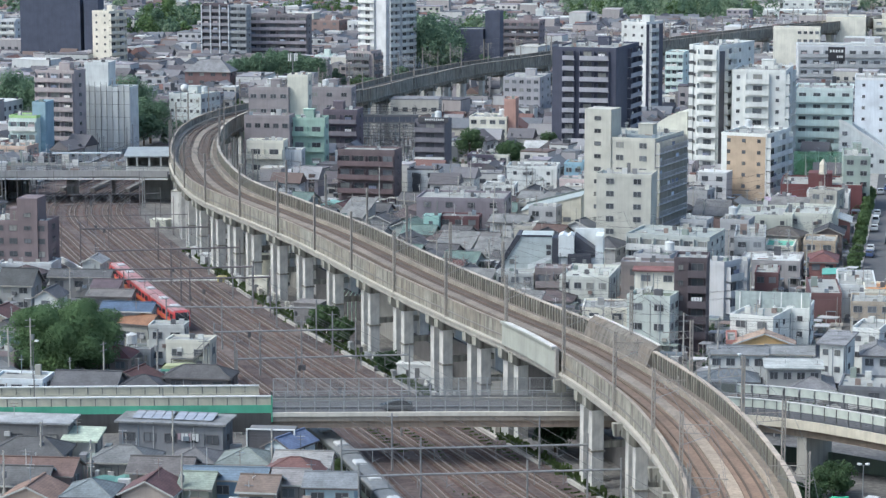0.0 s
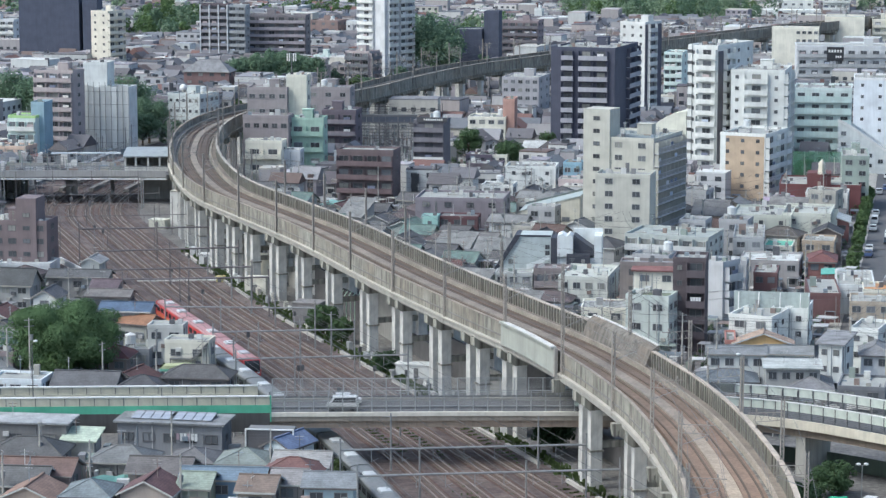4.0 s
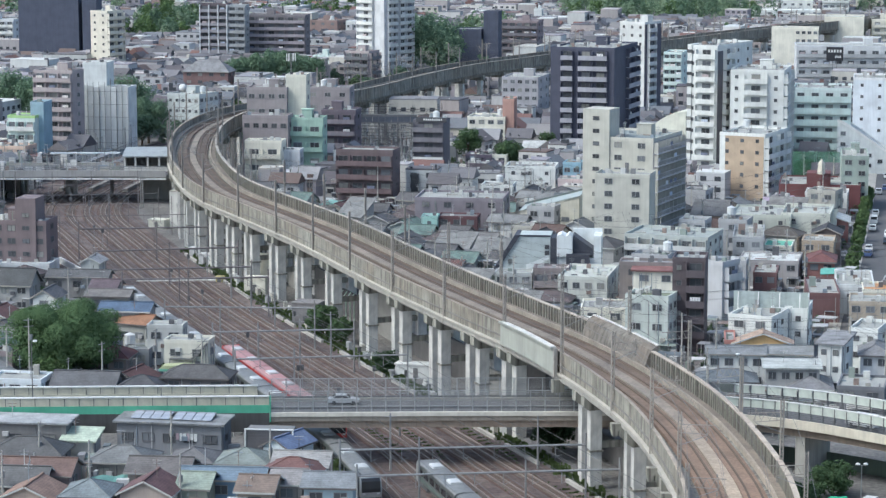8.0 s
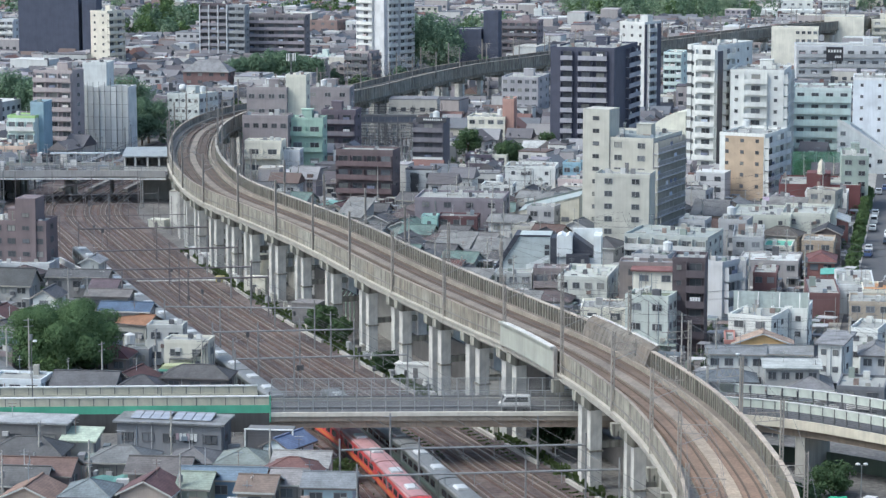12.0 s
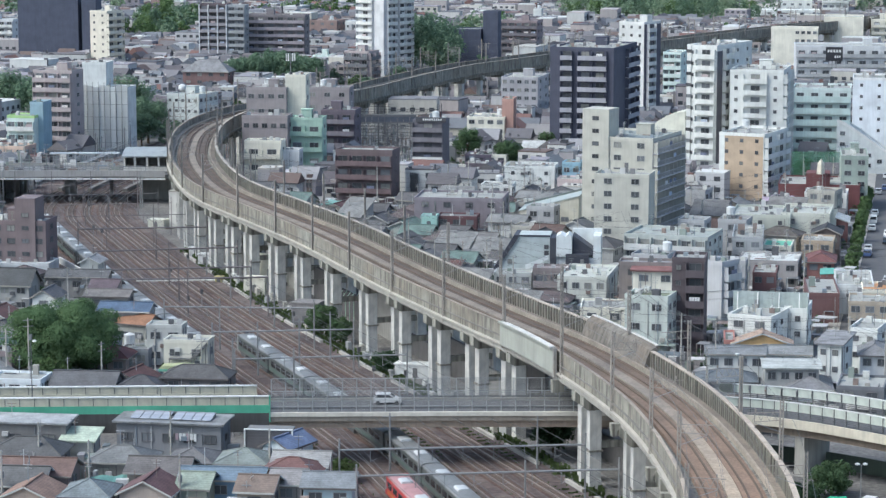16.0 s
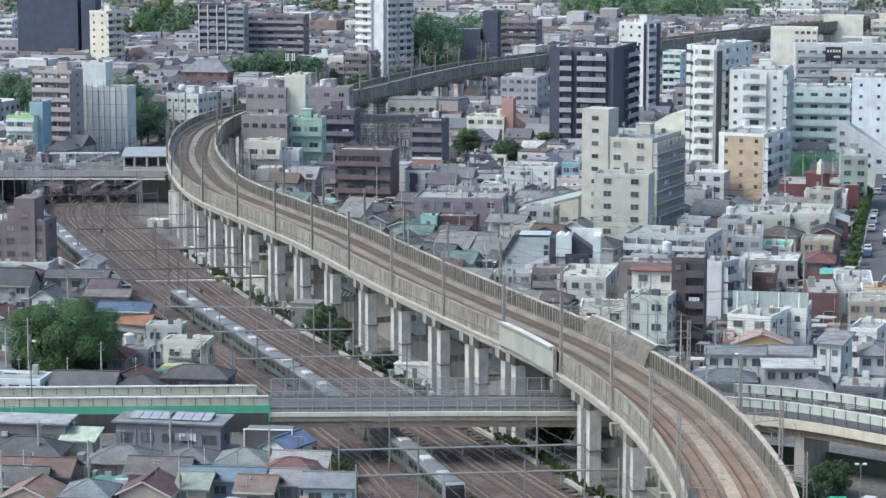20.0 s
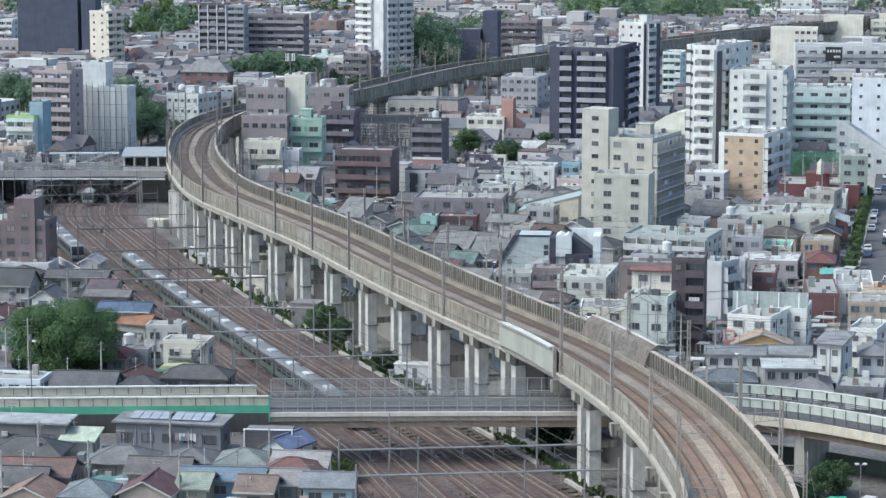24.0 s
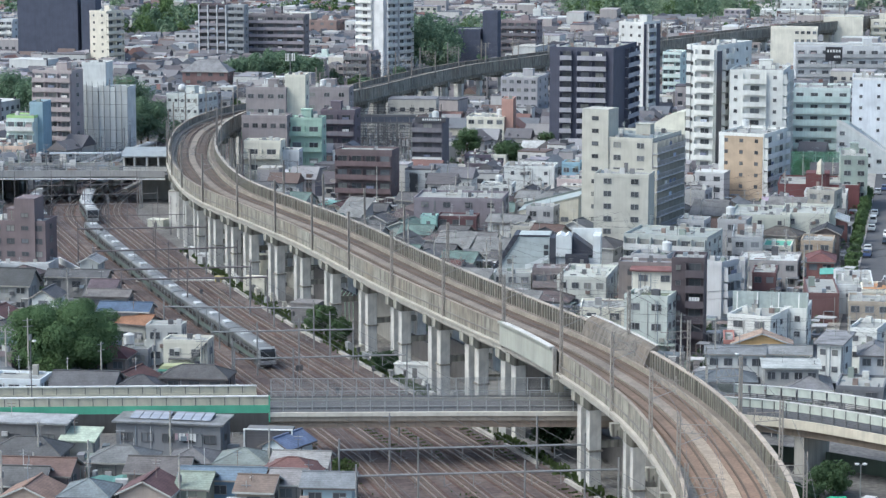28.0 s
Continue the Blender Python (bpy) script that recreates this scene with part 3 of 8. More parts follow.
EAVES = palette("eaves", [(0.5, 0.5, 0.48), (0.2, 0.19, 0.18), (0.36, 0.34, 0.31), (0.6, 0.6, 0.58), (0.14, 0.13, 0.13)], 0.7)


def pitched(e, w, d, h, kind, pitch, mat, over, trim):
    """Gable, hip or single-slope roof with eaves and thickness."""
    b = bmesh.new()
    W, D, t = w / 2 + over, d / 2 + over, 0.24
    z0 = h - over * pitch
    if kind in ("gable", "gable_y"):
        q = Matrix()
        A, B = (W, D)
        if kind == "gable_y":
            q, A, B = Matrix.Rotation(radians(90), 4, "Z"), D, W
        top = z0 + B * pitch
        for s in (-1, 1):
            ring = [(-A, s * B, z0), (A, s * B, z0), (A, 0, top), (-A, 0, top)]
            v0 = [b.verts.new(q @ Vector(c)) for c in ring]
            v1 = [b.verts.new(q @ Vector((c[0], c[1], c[2] + t))) for c in ring]
            for k, f in enumerate(CUBE):
                b.faces.new([(v0 + v1)[i] for i in f]).material_index = 2 if k in (2, 3, 5) else 0
        bmesh.ops.remove_doubles(b, verts=b.verts[:], dist=0.001)
        box(b, -A, -0.14, top + 0.05, A, 0.14, top + t + 0.12, 1, q)
        part("roof", b, [mat, trim, EAVES], e)
        a, bb = (w / 2, d / 2) if kind == "gable" else (d / 2, w / 2)
        walls = []
        for s in (-1, 1):
            b = bmesh.new()
            walls.append(b)
            ring = [(s * a, -bb, h), (s * a, bb, h), (s * a, 0, h + bb * pitch)]
            v0 = [b.verts.new(q @ Vector(c)) for c in ring]
            v1 = [b.verts.new(q @ Vector((c[0] - s * 0.2, c[1], c[2]))) for c in ring]
            b.faces.new(v0)
            b.faces.new(v1[::-1])
            for i in range(3):
                b.faces.new((v0[i], v1[i], v1[(i + 1) % 3], v0[(i + 1) % 3]))
        return walls
    if kind == "hip":
        r = max(0.0, W - D)
        top = z0 + min(W, D) * pitch
        if W >= D:
            ridge = [(-r, 0, top), (r, 0, top)]
        else:
            r = D - W
            ridge = [(0, -r, top), (0, r, top)]
        c = [b.verts.new(v) for v in ((-W, -D, z0), (W, -D, z0), (W, D, z0), (-W, D, z0))]
        c2 = [b.verts.new(v) for v in ((-W, -D, z0 + t), (W, -D, z0 + t), (W, D, z0 + t), (-W, D, z0 + t))]
        a, k = [b.verts.new((v[0], v[1], v[2] + t)) for v in ridge]
        b.faces.new(c[::-1])
        for i in range(4):
            b.faces.new((c[i], c[(i + 1) % 4], c2[(i + 1) % 4], c2[i])).material_index = 2
        if W >= D:
            fs = ((c2[0], c2[1], k, a), (c2[1], c2[2], k), (c2[2], c2[3], a, k), (c2[3], c2[0], a))
        else:
            fs = ((c2[0], c2[1], a), (c2[1], c2[2], k, a), (c2[2], c2[3], k), (c2[3], c2[0], a, k))
        for f in fs:
            b.faces.new(f)
        rod(b, (ridge[0][0], ridge[0][1], top + t), (ridge[1][0] + 0.01, ridge[1][1], top + t), 0.14, None, 5, 1)
        for cv, rv in zip(((-W, -D), (W, -D), (W, D), (-W, D)), (0, 1, 1, 0) if W >= D else (0, 0, 1, 1)):
            rod(b, (cv[0], cv[1], z0 + t), (ridge[rv][0], ridge[rv][1], top + t), 0.1, None, 4, 1)
        part("roof", b, [mat, trim, EAVES], e)
        return []
    # single slope, high at the back
    top = h + d * pitch
    ring = [(-W, -D, h - over * pitch), (W, -D, h - over * pitch), (W, D, top + over * pitch), (-W, D, top + over * pitch)]
    v0 = [b.verts.new(c) for c in ring]
    v1 = [b.verts.new((c[0], c[1], c[2] + t)) for c in ring]
    for f in CUBE:
        b.faces.new([(v0 + v1)[i] for i in f])
    part("roof", b, [mat, trim], e)
    b = bmesh.new()
    prism(b, ((-d / 2, h), (d / 2, h), (d / 2, top)), -w / 2, w / 2, 0, Matrix.Rotation(radians(90), 4, "Z"))
    return [b]


COUNT = [0]


def bld(name, label, x, y, rot, w, d, h, n, wall, front="w3", side="w2", roof="flat", roof_c=None, pitch=0.45, bal=None, tower=None, group="", gear=True, cat="", rough=0.8, veneer=None, para=None, low_bal=None, side_c=None):
    """A building on the ground at its base centre; its front faces local -y. tower: (from, to, height) of a taller block along the front."""
    COUNT[0] += 1
    rng = random.Random(COUNT[0])
    e = empty(name, pose(x, y, 0, 0, 0, rot), label, cat or name.replace("_", " "), group)
    FOOT.append((x, y, max(w, d) / 2))
    ROOFS.append((x, y, rot, w, d, h, roof, pitch))
    wm = surf(wall, rough, 0, 0.28, 0.3)
    if max(wall) < 0.31:
        DARK_WALLS.add(wm.name)
    bm_ = surf(bal, 0.8, 0, 0.25, 0.3) if bal else wm
    b = bmesh.new()
    if roof == "flat":
        box(b, -w / 2, -d / 2, 0, w / 2, d / 2, h - 0.02, 0)
        wl_ = part("wall", b, wm, e)
        b = bmesh.new()
        p = 0.5 if n > 2 else 0.35
        for c in ((-w / 2 - 0.05, -d / 2 - 0.05, w / 2 + 0.05, -d / 2 + 0.2), (-w / 2 - 0.05, d / 2 - 0.2, w / 2 + 0.05, d / 2 + 0.05), (-w / 2 - 0.05, -d / 2 + 0.2, -w / 2 + 0.2, d / 2 - 0.2), (w / 2 - 0.2, -d / 2 + 0.2, w / 2 + 0.05, d / 2 - 0.2)):
            box(b, c[0], c[1], h - 0.25, c[2], c[3], h + p)
        part("parapet", b, surf(para or tuple(min(0.8, v * 1.08) for v in wall), 0.8, 0, 0.3, 0.3), wl_)
        b = bmesh.new()
        box(b, -w / 2 + 0.2, -d / 2 + 0.2, h - 0.3, w / 2 - 0.2, d / 2 - 0.2, h)
        part("roof", b, surf(roof_c, 0.85, 0, 0.5, 0.4, False) if roof_c else ROOF_GREY, e)
        if gear:
            roof_gear(e, w, d, h, rng, wm, n >= 4)
    else:
        rm = tile_roof(roof_c or (0.2, 0.2, 0.21))
        box(b, -w / 2, -d / 2, 0, w / 2, d / 2, h, 0)
        wl_ = part("wall", b, wm, e)
        g = pitched(e, w, d, h + 0.004, roof, pitch, rm, 0.5, surf(tuple(v * 0.8 for v in (roof_c or (0.2, 0.2, 0.21))), 0.8, 0, 0.2, 1, False))
        for gw in g:
            part("gable_wall", gw, wm, wl_)
    if tower:
        a, c, th = tower
        b = bmesh.new()
        box(b, a * w - w / 2, -d / 2 - 0.35, 0, c * w - w / 2, min(d * 0.25, 6.0 - d / 2), th)
        tw = part("tower", b, wm, e)
        k = int(th / (h / n))
        for s in range(k):
            again("window", window_mesh(1.5, 0.9, 1, True), e, pose((a + c) / 2 * w - w / 2, -d / 2 - 0.35, (s + 0.45) * h / n))
    proud = 0.0
    if veneer:
        proud = 0.08
        b = bmesh.new()
        box(b, -w / 2 + 1.5, -d / 2 - proud, 0, w / 2 - 0.3, -d / 2 - 0.004, h - 0.3)
        part("front_tiles", b, surf(veneer, 0.7, 0, 0.2, 0.4), e, "orange-brown tiled front")
    sp = 0.0
    if side_c:
        sp = 0.08
        b = bmesh.new()
        box(b, w / 2 + 0.004, -d / 2, 0, w / 2 + sp, d / 2, h - 0.3)
        part("side_cladding", b, surf(side_c, 0.7, 0, 0.2, 0.4), e, "dark side cladding")
    facade(e, pose(0, -d / 2 - proud, 0), w, h, n, front, wm, bm_, rng, surf(low_bal, 0.8, 0, 0.25, 0.3) if low_bal else None)
    facade(e, pose(w / 2 + sp, 0, 0, 0, 0, 90), d, h, n, side, wm, bm_, rng)
    facade(e, pose(-w / 2, 0, 0, 0, 0, -90), d, h, n, side if rot > 4 else "n", wm, bm_, rng)
    return e


# the blue lift in these black walls stands for distance haze
bld("apartment_building", "large black sheeted apartment block", -171.0, 1066.0, -8, 27.0, 13.0, 44.0, 14, (0.08, 0.09, 0.13), "n", "n", gear=False)
bld("apartment_building", "lower black sheeted wing of a large block", -153.2, 1062.0, -8, 6.4, 9.0, 28.4, 9, (0.08, 0.09, 0.13), "n", "n", gear=False)
bld("apartment_building", "cream apartment block with stepped balconies", -139.6, 1010.0, -34, 9.2, 10.0, 26.6, 9, (0.66, 0.62, 0.53), "s2", "b2", bal=(0.66, 0.62, 0.53))
bld("apartment_building", "grey apartment block with white balconies", -207.4, 1142.6, -12, 15.2, 8.0, 15.8, 5, (0.6, 0.61, 0.62), "b4", "w1", bal=(0.68, 0.69, 0.665))
brown_block = bld("apartment_building", "dark brown apartment block with white dividing lines", -96.3, 1030.0, -8, 11.6, 8.0, 28.5, 10, (0.13, 0.105, 0.115), "b3", "w1", bal=(0.3, 0.29, 0.31))
for k in (-0.5, -0.17, 0.17, 0.5):
    b = bmesh.new()
    box(b, 11.6 * k - 0.22, -5.3, 0, 11.6 * k + 0.22, -4.0, 28.6)
    part("dividing_pier", b, surf((0.62, 0.63, 0.64), 0.8, 0, 0.2, 0.4), brown_block, "white dividing pier")
bld("apartment_building", "grey apartment block with small windows", -86.6, 1029.0, -8, 7.4, 8.0, 28.0, 10, (0.36, 0.37, 0.38), "b2", "w1")
bld("apartment_building", "brown apartment block with long balconies", -70.6, 1040.0, -8, 25.4, 10.0, 23.4, 8, (0.22, 0.2, 0.21), "b6", "w1", bal=(0.36, 0.33, 0.355))
bld("apartment_building", "tall white apartment tower with wavy balconies", -23.6, 985.0, -42, 14.6, 17.0, 52.0, 18, (0.6, 0.61, 0.62), "b1:0:.62", "b2:.1:.42|b2:.5:1", bal=(0.68, 0.69, 0.665))
bld("apartment_building", "small red-brown apartment building", -57.3, 1200.3, -20, 15.3, 11.7, 12.1, 4, (0.26, 0.19, 0.175), "w3", "w2")
bld("apartment_building", "grey-brown apartment block beneath the tall tower", -32.0, 953.0, -25, 10.5, 9.0, 14.0, 5, (0.4, 0.35, 0.35), "b3", "b2", bal=(0.17, 0.175, 0.19))
bld("apartment_building", "pale teal apartment building", -48.0, 977.8, -12, 7.3, 8.0, 10.6, 4, (0.63, 0.72, 0.68), "w3", "w1")
# black walls again lifted towards blue in place of haze
bld("office_building", "black windowless office slab", 10.9, 1042.1, -12, 12.8, 12.6, 17.3, 6, (0.08, 0.09, 0.13), "n", "n", gear=False)
bld("office_building", "slim black office tower", 20.8, 1039.2, -12, 6.4, 8.0, 24.9, 9, (0.08, 0.09, 0.13), "n", "n", gear=False)
bld("apartment_building", "brown-grey apartment block with dark bands", 35.0, 1085.0, -14, 16.5, 12.0, 18.6, 6, (0.27, 0.22, 0.23), "b5", "w2", bal=(0.17, 0.16, 0.175))
bld("office_building", "white stair tower and hall", 50.7, 1304.8, -8, 4.2, 9.1, 12.0, 4, (0.68, 0.69, 0.665), "n", "w1")
bld("office_building", "white-roofed low hall in the town", 61.0, 1330.0, -8, 17.8, 18.0, 6.7, 2, (0.36, 0.37, 0.38), "w6", "w1", roof_c=(0.68, 0.69, 0.665))
bld("apartment_building", "white apartment tower with a dark side", 63.6, 787.9, -40, 9.8, 9.2, 34.8, 13, (0.62, 0.63, 0.62), "s3", "b1:.15:.6", side_c=(0.1, 0.1, 0.13), bal=(0.6, 0.61, 0.6))
bld("apartment_building", "black apartment block with grey balconies", 43.7, 704.8, -18, 18.7, 28.0, 32.8, 11, (0.075, 0.08, 0.115), "b1:.17:.36|b2:.44:.9", "b2:.5:1", bal=(0.36, 0.36, 0.4))
bld("apartment_building", "white and teal apartment block", 80.3, 842.1, -15, 6.3, 11.9, 21.4, 8, (0.63, 0.72, 0.68), "b3", "w1")
white_tower = bld("apartment_building", "tall white apartment tower with broad balconies", 75.3, 661.7, -30, 8.5, 24.0, 36.1, 12, (0.66, 0.67, 0.65), "s1:.02:.3|b1:.3:.98", "b1:.17:.42|s2:.45:1", bal=(0.68, 0.69, 0.665), tower=(0.0, 0.14, 36.7))
# a flat dark strip paints the shade of a recess between the balconies
b = bmesh.new()
box(b, 4.254, -11.6, 0, 4.33, -8.2, 35.0)
part("recess_strip", b, surf((0.1, 0.1, 0.12), 0.7, 0, 0.2, 0.4), white_tower, "dark flat strip for the shade of a recess between balconies")
bld("apartment_building", "white apartment block with white balconies", 84.9, 649.8, -14, 14.1, 18.0, 30.3, 10, (0.68, 0.69, 0.665), "s1:.03:.2|b1:.25:.7|s1:.72:.98", "r1", bal=(0.68, 0.69, 0.665))
bld("apartment_building", "orange-tiled apartment block with a white side", 78.6, 613.3, -26, 11.9, 18.0, 17.2, 6, (0.68, 0.69, 0.665), "s3", "b2", bal=(0.6, 0.61, 0.62), veneer=(0.47, 0.37, 0.27))
bld("apartment_building", "white and teal terraced apartment block", 106.4, 681.0, -10, 15.8, 16.0, 22.8, 7, (0.62, 0.69, 0.67), "g4", "w1", bal=(0.56, 0.67, 0.645))
bld("office_building", "pale blue-white building with small dark windows", 133.5, 743.4, -10, 15.9, 18.0, 20.6, 6, (0.74, 0.78, 0.82), "s3", "w1")
bld("apartment_building", "long grey apartment block with laundry", 153.4, 919.7, -6, 40.7, 18.0, 18.6, 5, (0.6, 0.61, 0.62), "b9", "w1", bal=(0.42, 0.43, 0.44))
bld("office_building", "cream-white windowless hall in the town", 183.8, 1118.3, -10, 17.8, 18.0, 18.5, 5, (0.74, 0.71, 0.61), "n", "w1", gear=False)
bld("office_building", "cream-white low hall beside the far viaduct", 145.0, 1005.0, -10, 19.0, 10.0, 20.0, 6, (0.74, 0.71, 0.61), "w4:.5:1", "w2")
bld("apartment_building", "white apartment block with balconies", 223.9, 1393.3, -10, 14.9, 18.0, 19.8, 5, (0.68, 0.69, 0.665), "b4", "w1")
bld("apartment_building", "patterned cream apartment block", 248.9, 1427.4, -10, 15.6, 18.0, 16.4, 4, (0.55, 0.535, 0.46), "w4", "w1")
bld("apartment_building", "grey and white low apartment building", 146.4, 1070.1, -10, 13.2, 18.0, 8.4, 3, (0.6, 0.61, 0.62), "w5", "w1")
bld("office_building", "white low hall with a flat roof in the far town", 123.5, 1048.3, -8, 24.0, 18.0, 8.0, 3, (0.68, 0.69, 0.665), "w5", "w1", roof_c=(0.68, 0.69, 0.665))
bld("apartment_building", "cream apartment building with balconies in the far town", 207.7, 1139.7, -8, 15.5, 18.0, 16.2, 5, (0.74, 0.71, 0.61), "b3", "w1", bal=(0.74, 0.71, 0.61))
bld("office_building", "long white-roofed hall in the far town", 191.0, 1361.6, -6, 37.3, 18.0, 8.7, 3, (0.68, 0.69, 0.665), "w6", "w1", roof_c=(0.68, 0.69, 0.665))
bld("office_building", "white stepped building in the far town", 203.2, 1404.5, -8, 17.9, 18.0, 12.2, 3, (0.68, 0.69, 0.665), "w4", "w1", roof_c=(0.68, 0.69, 0.665))
bld("apartment_building", "brown-grey apartment block with balconies", -112.3, 708.4, -16, 12.2, 8.0, 25.3, 9, (0.4, 0.35, 0.35), "b3", "w1", bal=(0.4, 0.35, 0.35))
site = bld("office_building", "building wrapped in pale scaffold sheeting", -99.6, 722.9, -10, 14.2, 8.0, 19.3, 7, (0.68, 0.7, 0.69), "n", "n", gear=False)
SHEETS = palette("scaffold_sheet", [(0.66, 0.68, 0.67), (0.55, 0.57, 0.57), (0.7, 0.72, 0.71), (0.6, 0.62, 0.61), (0.48, 0.5, 0.51)], 0.7)
for k in range(8):
    b = bmesh.new()
    u = -7.1 + k * 1.775
    box(b, u + 0.05, -4.35 - 0.12 * (k % 3), 1.0 + 0.5 * (k % 2), u + 1.72, -4.06, 20.3 - 0.35 * (k % 3))
    part("sheet", b, SHEETS, site, "pale sheeting panel")
    b = bmesh.new()
    rod(b, (u, -4.72, 0), (u, -4.72, 21.2), 0.07, None, 5)
    part("scaffold_pole", b, STEEL, site)
for k in range(5):
    b = bmesh.new()
    rod(b, (-7.2, -4.76, 3.2 + k * 3.8), (7.2, -4.76, 3.2 + k * 3.8), 0.06, None, 5)
    part("scaffold_rail", b, STEEL, site)
bld("office_building", "sheeted stair tower of a building site", -103.6, 728.3, -8, 7.3, 8.0, 26.1, 9, (0.66, 0.68, 0.67), "n", "n", gear=False)
bld("office_building", "teal-white low building with a lime parapet", -117.6, 682.4, -12, 8.1, 8.0, 14.6, 4, (0.63, 0.72, 0.68), "b3", "w1", bal=(0.68, 0.69, 0.665), para=(0.42, 0.62, 0.28))
bld("office_building", "peach plastered low building by the station", -117.2, 661.7, -14, 9.0, 8.0, 8.3, 3, (0.55, 0.42, 0.34), "w3", "w2")
bld("office_building", "sky-blue sign tower building", -113.7, 684.6, -8, 3.8, 8.0, 18.2, 5, (0.31, 0.43, 0.5), "n", "n", gear=False)
bld("office_building", "white four-storey building with a globe on its roof", -79.7, 770.6, -25, 11.6, 12.0, 13.2, 4, (0.54, 0.57, 0.56), "s5", "w4")
bld("office_building", "red-brown building with grey pyramid roof", -86.5, 895.2, -10, 17.0, 9.5, 11.0, 4, (0.21, 0.135, 0.13), "w4", "w2", roof="hip", roof_c=(0.25, 0.25, 0.26), pitch=0.8)
bld("office_building", "pink-grey office building with a row of windows", -47.6, 661.0, -8, 11.0, 6.5, 24.3, 6, (0.31, 0.28, 0.285), "w4", "w1")
bld("office_building", "cream stair tower on an office building", -39.8, 662.0, -6, 5.6, 6.5, 27.6, 7, (0.66, 0.64, 0.55), "n", "w1", gear=False)
bld("office_building", "pink-grey office block with rooftop dish", -32.6, 696.3, -8, 12.7, 8.0, 21.4, 6, (0.31, 0.28, 0.285), "w3", "w1")
bld("office_building", "pink-brown low office building with dark windows", -47.1, 648.0, -8, 12.3, 7.0, 17.9, 4, (0.3, 0.265, 0.27), "w5", "w1")
bld("office_building", "mint-green building with roof plants", -36.5, 651.0, -6, 9.2, 7.0, 17.0, 4, (0.37, 0.5, 0.42), "b2", "w1", bal=(0.36, 0.5, 0.42))
bld("apartment_building", "dark purple apartment block with small lamps", -28.7, 679.8, -10, 9.7, 8.0, 16.5, 5, (0.16, 0.135, 0.16), "b2", "w1", bal=(0.26, 0.235, 0.26))
bld("house", "white two-storey shop house with awning roof", -46.9, 636.0, -8, 9.8, 6.0, 12.4, 3, (0.74, 0.71, 0.61), "b2", "w1")
bld("house", "pale grey shed with a blue lettered board", -40.8, 638.0, -6, 6.6, 6.0, 9.9, 2, (0.6, 0.61, 0.62), "n", "w1", gear=False)
bld("apartment_building", "red-brown apartment block with a flat slab roof", -18.9, 604.1, -12, 14.5, 8.0, 13.6, 4, (0.15, 0.115, 0.12), "b4", "s1", bal=(0.165, 0.12, 0.125), gear=False)
bld("apartment_building", "dark grey apartment block with white lower balconies", -3.3, 656.5, -12, 8.4, 8.0, 15.9, 6, (0.15, 0.145, 0.165), "b1", "n", low_bal=(0.68, 0.69, 0.665), bal=(0.2, 0.19, 0.21))
bld("office_building", "long grey-purple hall with pale roof edge", 4.3, 556.3, -8, 20.2, 13.7, 8.1, 3, (0.24, 0.215, 0.24), "w4", "w2")
bld("house", "dark maroon flat-roofed house below a hall", 3.4, 544.2, -8, 9.0, 6.0, 5.2, 2, (0.13, 0.07, 0.075), "w3", "w1", roof_c=(0.2, 0.19, 0.19), gear=False)
bld("house", "mint-green box house with a pale roof", -3.0, 541.0, -8, 3.6, 4.0, 5.6, 2, (0.34, 0.52, 0.48), "s1", "n", roof_c=(0.5, 0.52, 0.5), gear=False)
bld("apartment_building", "white three-storey building in the town", 22.4, 614.9, -8, 12.7, 9.2, 8.3, 3, (0.68, 0.69, 0.665), "s3", "w1")
bld("house", "white low annex with roof terrace", 13.7, 600.6, -10, 7.8, 6.8, 5.4, 2, (0.68, 0.69, 0.665), "w3", "w1")
bld("house", "sky-blue house in the town", 34.0, 633.3, -12, 4.8, 6.0, 7.1, 2, (0.3, 0.46, 0.55), "w2", "w1")
bld("office_building", "dark purple-grey shop building in the town", 10.8, 641.0, -10, 9.2, 8.0, 6.0, 2, (0.13, 0.105, 0.125), "w3", "w1")
bld("office_building", "cream low office with terrace", 13.8, 666.7, -10, 8.3, 8.4, 5.6, 2, (0.74, 0.71, 0.61), "w3", "w1")
bld("house", "pale pink house with red door panel", 32.3, 607.1, -10, 6.4, 7.3, 6.0, 2, (0.6, 0.5, 0.48), "w1", "w1")
bld("office_building", "cream four-storey building with a terrace roof", 13.5, 721.3, -10, 11.2, 11.4, 10.7, 4, (0.74, 0.71, 0.61), "w4", "w2")
bld("office_building", "orange-pink windowless stair tower", 19.6, 720.4, -8, 3.4, 8.0, 15.9, 6, (0.5, 0.31, 0.26), "n", "n", gear=False)
bld("apartment_building", "grey apartment block with rows of windows below the far viaduct", 27.1, 804.9, -14, 12.2, 18.0, 16.0, 6, (0.4, 0.39, 0.41), "w5", "w2")
bld("house", "white shed with a sloping end wall", 25.9, 688.1, -14, 5.6, 6.0, 5.3, 2, (0.68, 0.69, 0.665), "n", "n", roof="gable", roof_c=(0.5, 0.51, 0.5), pitch=0.5)
bld("office_building", "dark purple two-storey building with white windows", 10.2, 666.5, -10, 7.2, 8.1, 5.6, 2, (0.16, 0.135, 0.17), "w4", "w2")
bld("apartment_building", "tall beige apartment block with small dark windows", 41.6, 531.6, -24, 16.0, 19.4, 24.8, 9, (0.5, 0.49, 0.435), "w3", "r7", bal=(0.56, 0.55, 0.57), side_c=(0.32, 0.31, 0.33), tower=(0, 0.38, 31.2), roof_c=(0.28, 0.31, 0.3))
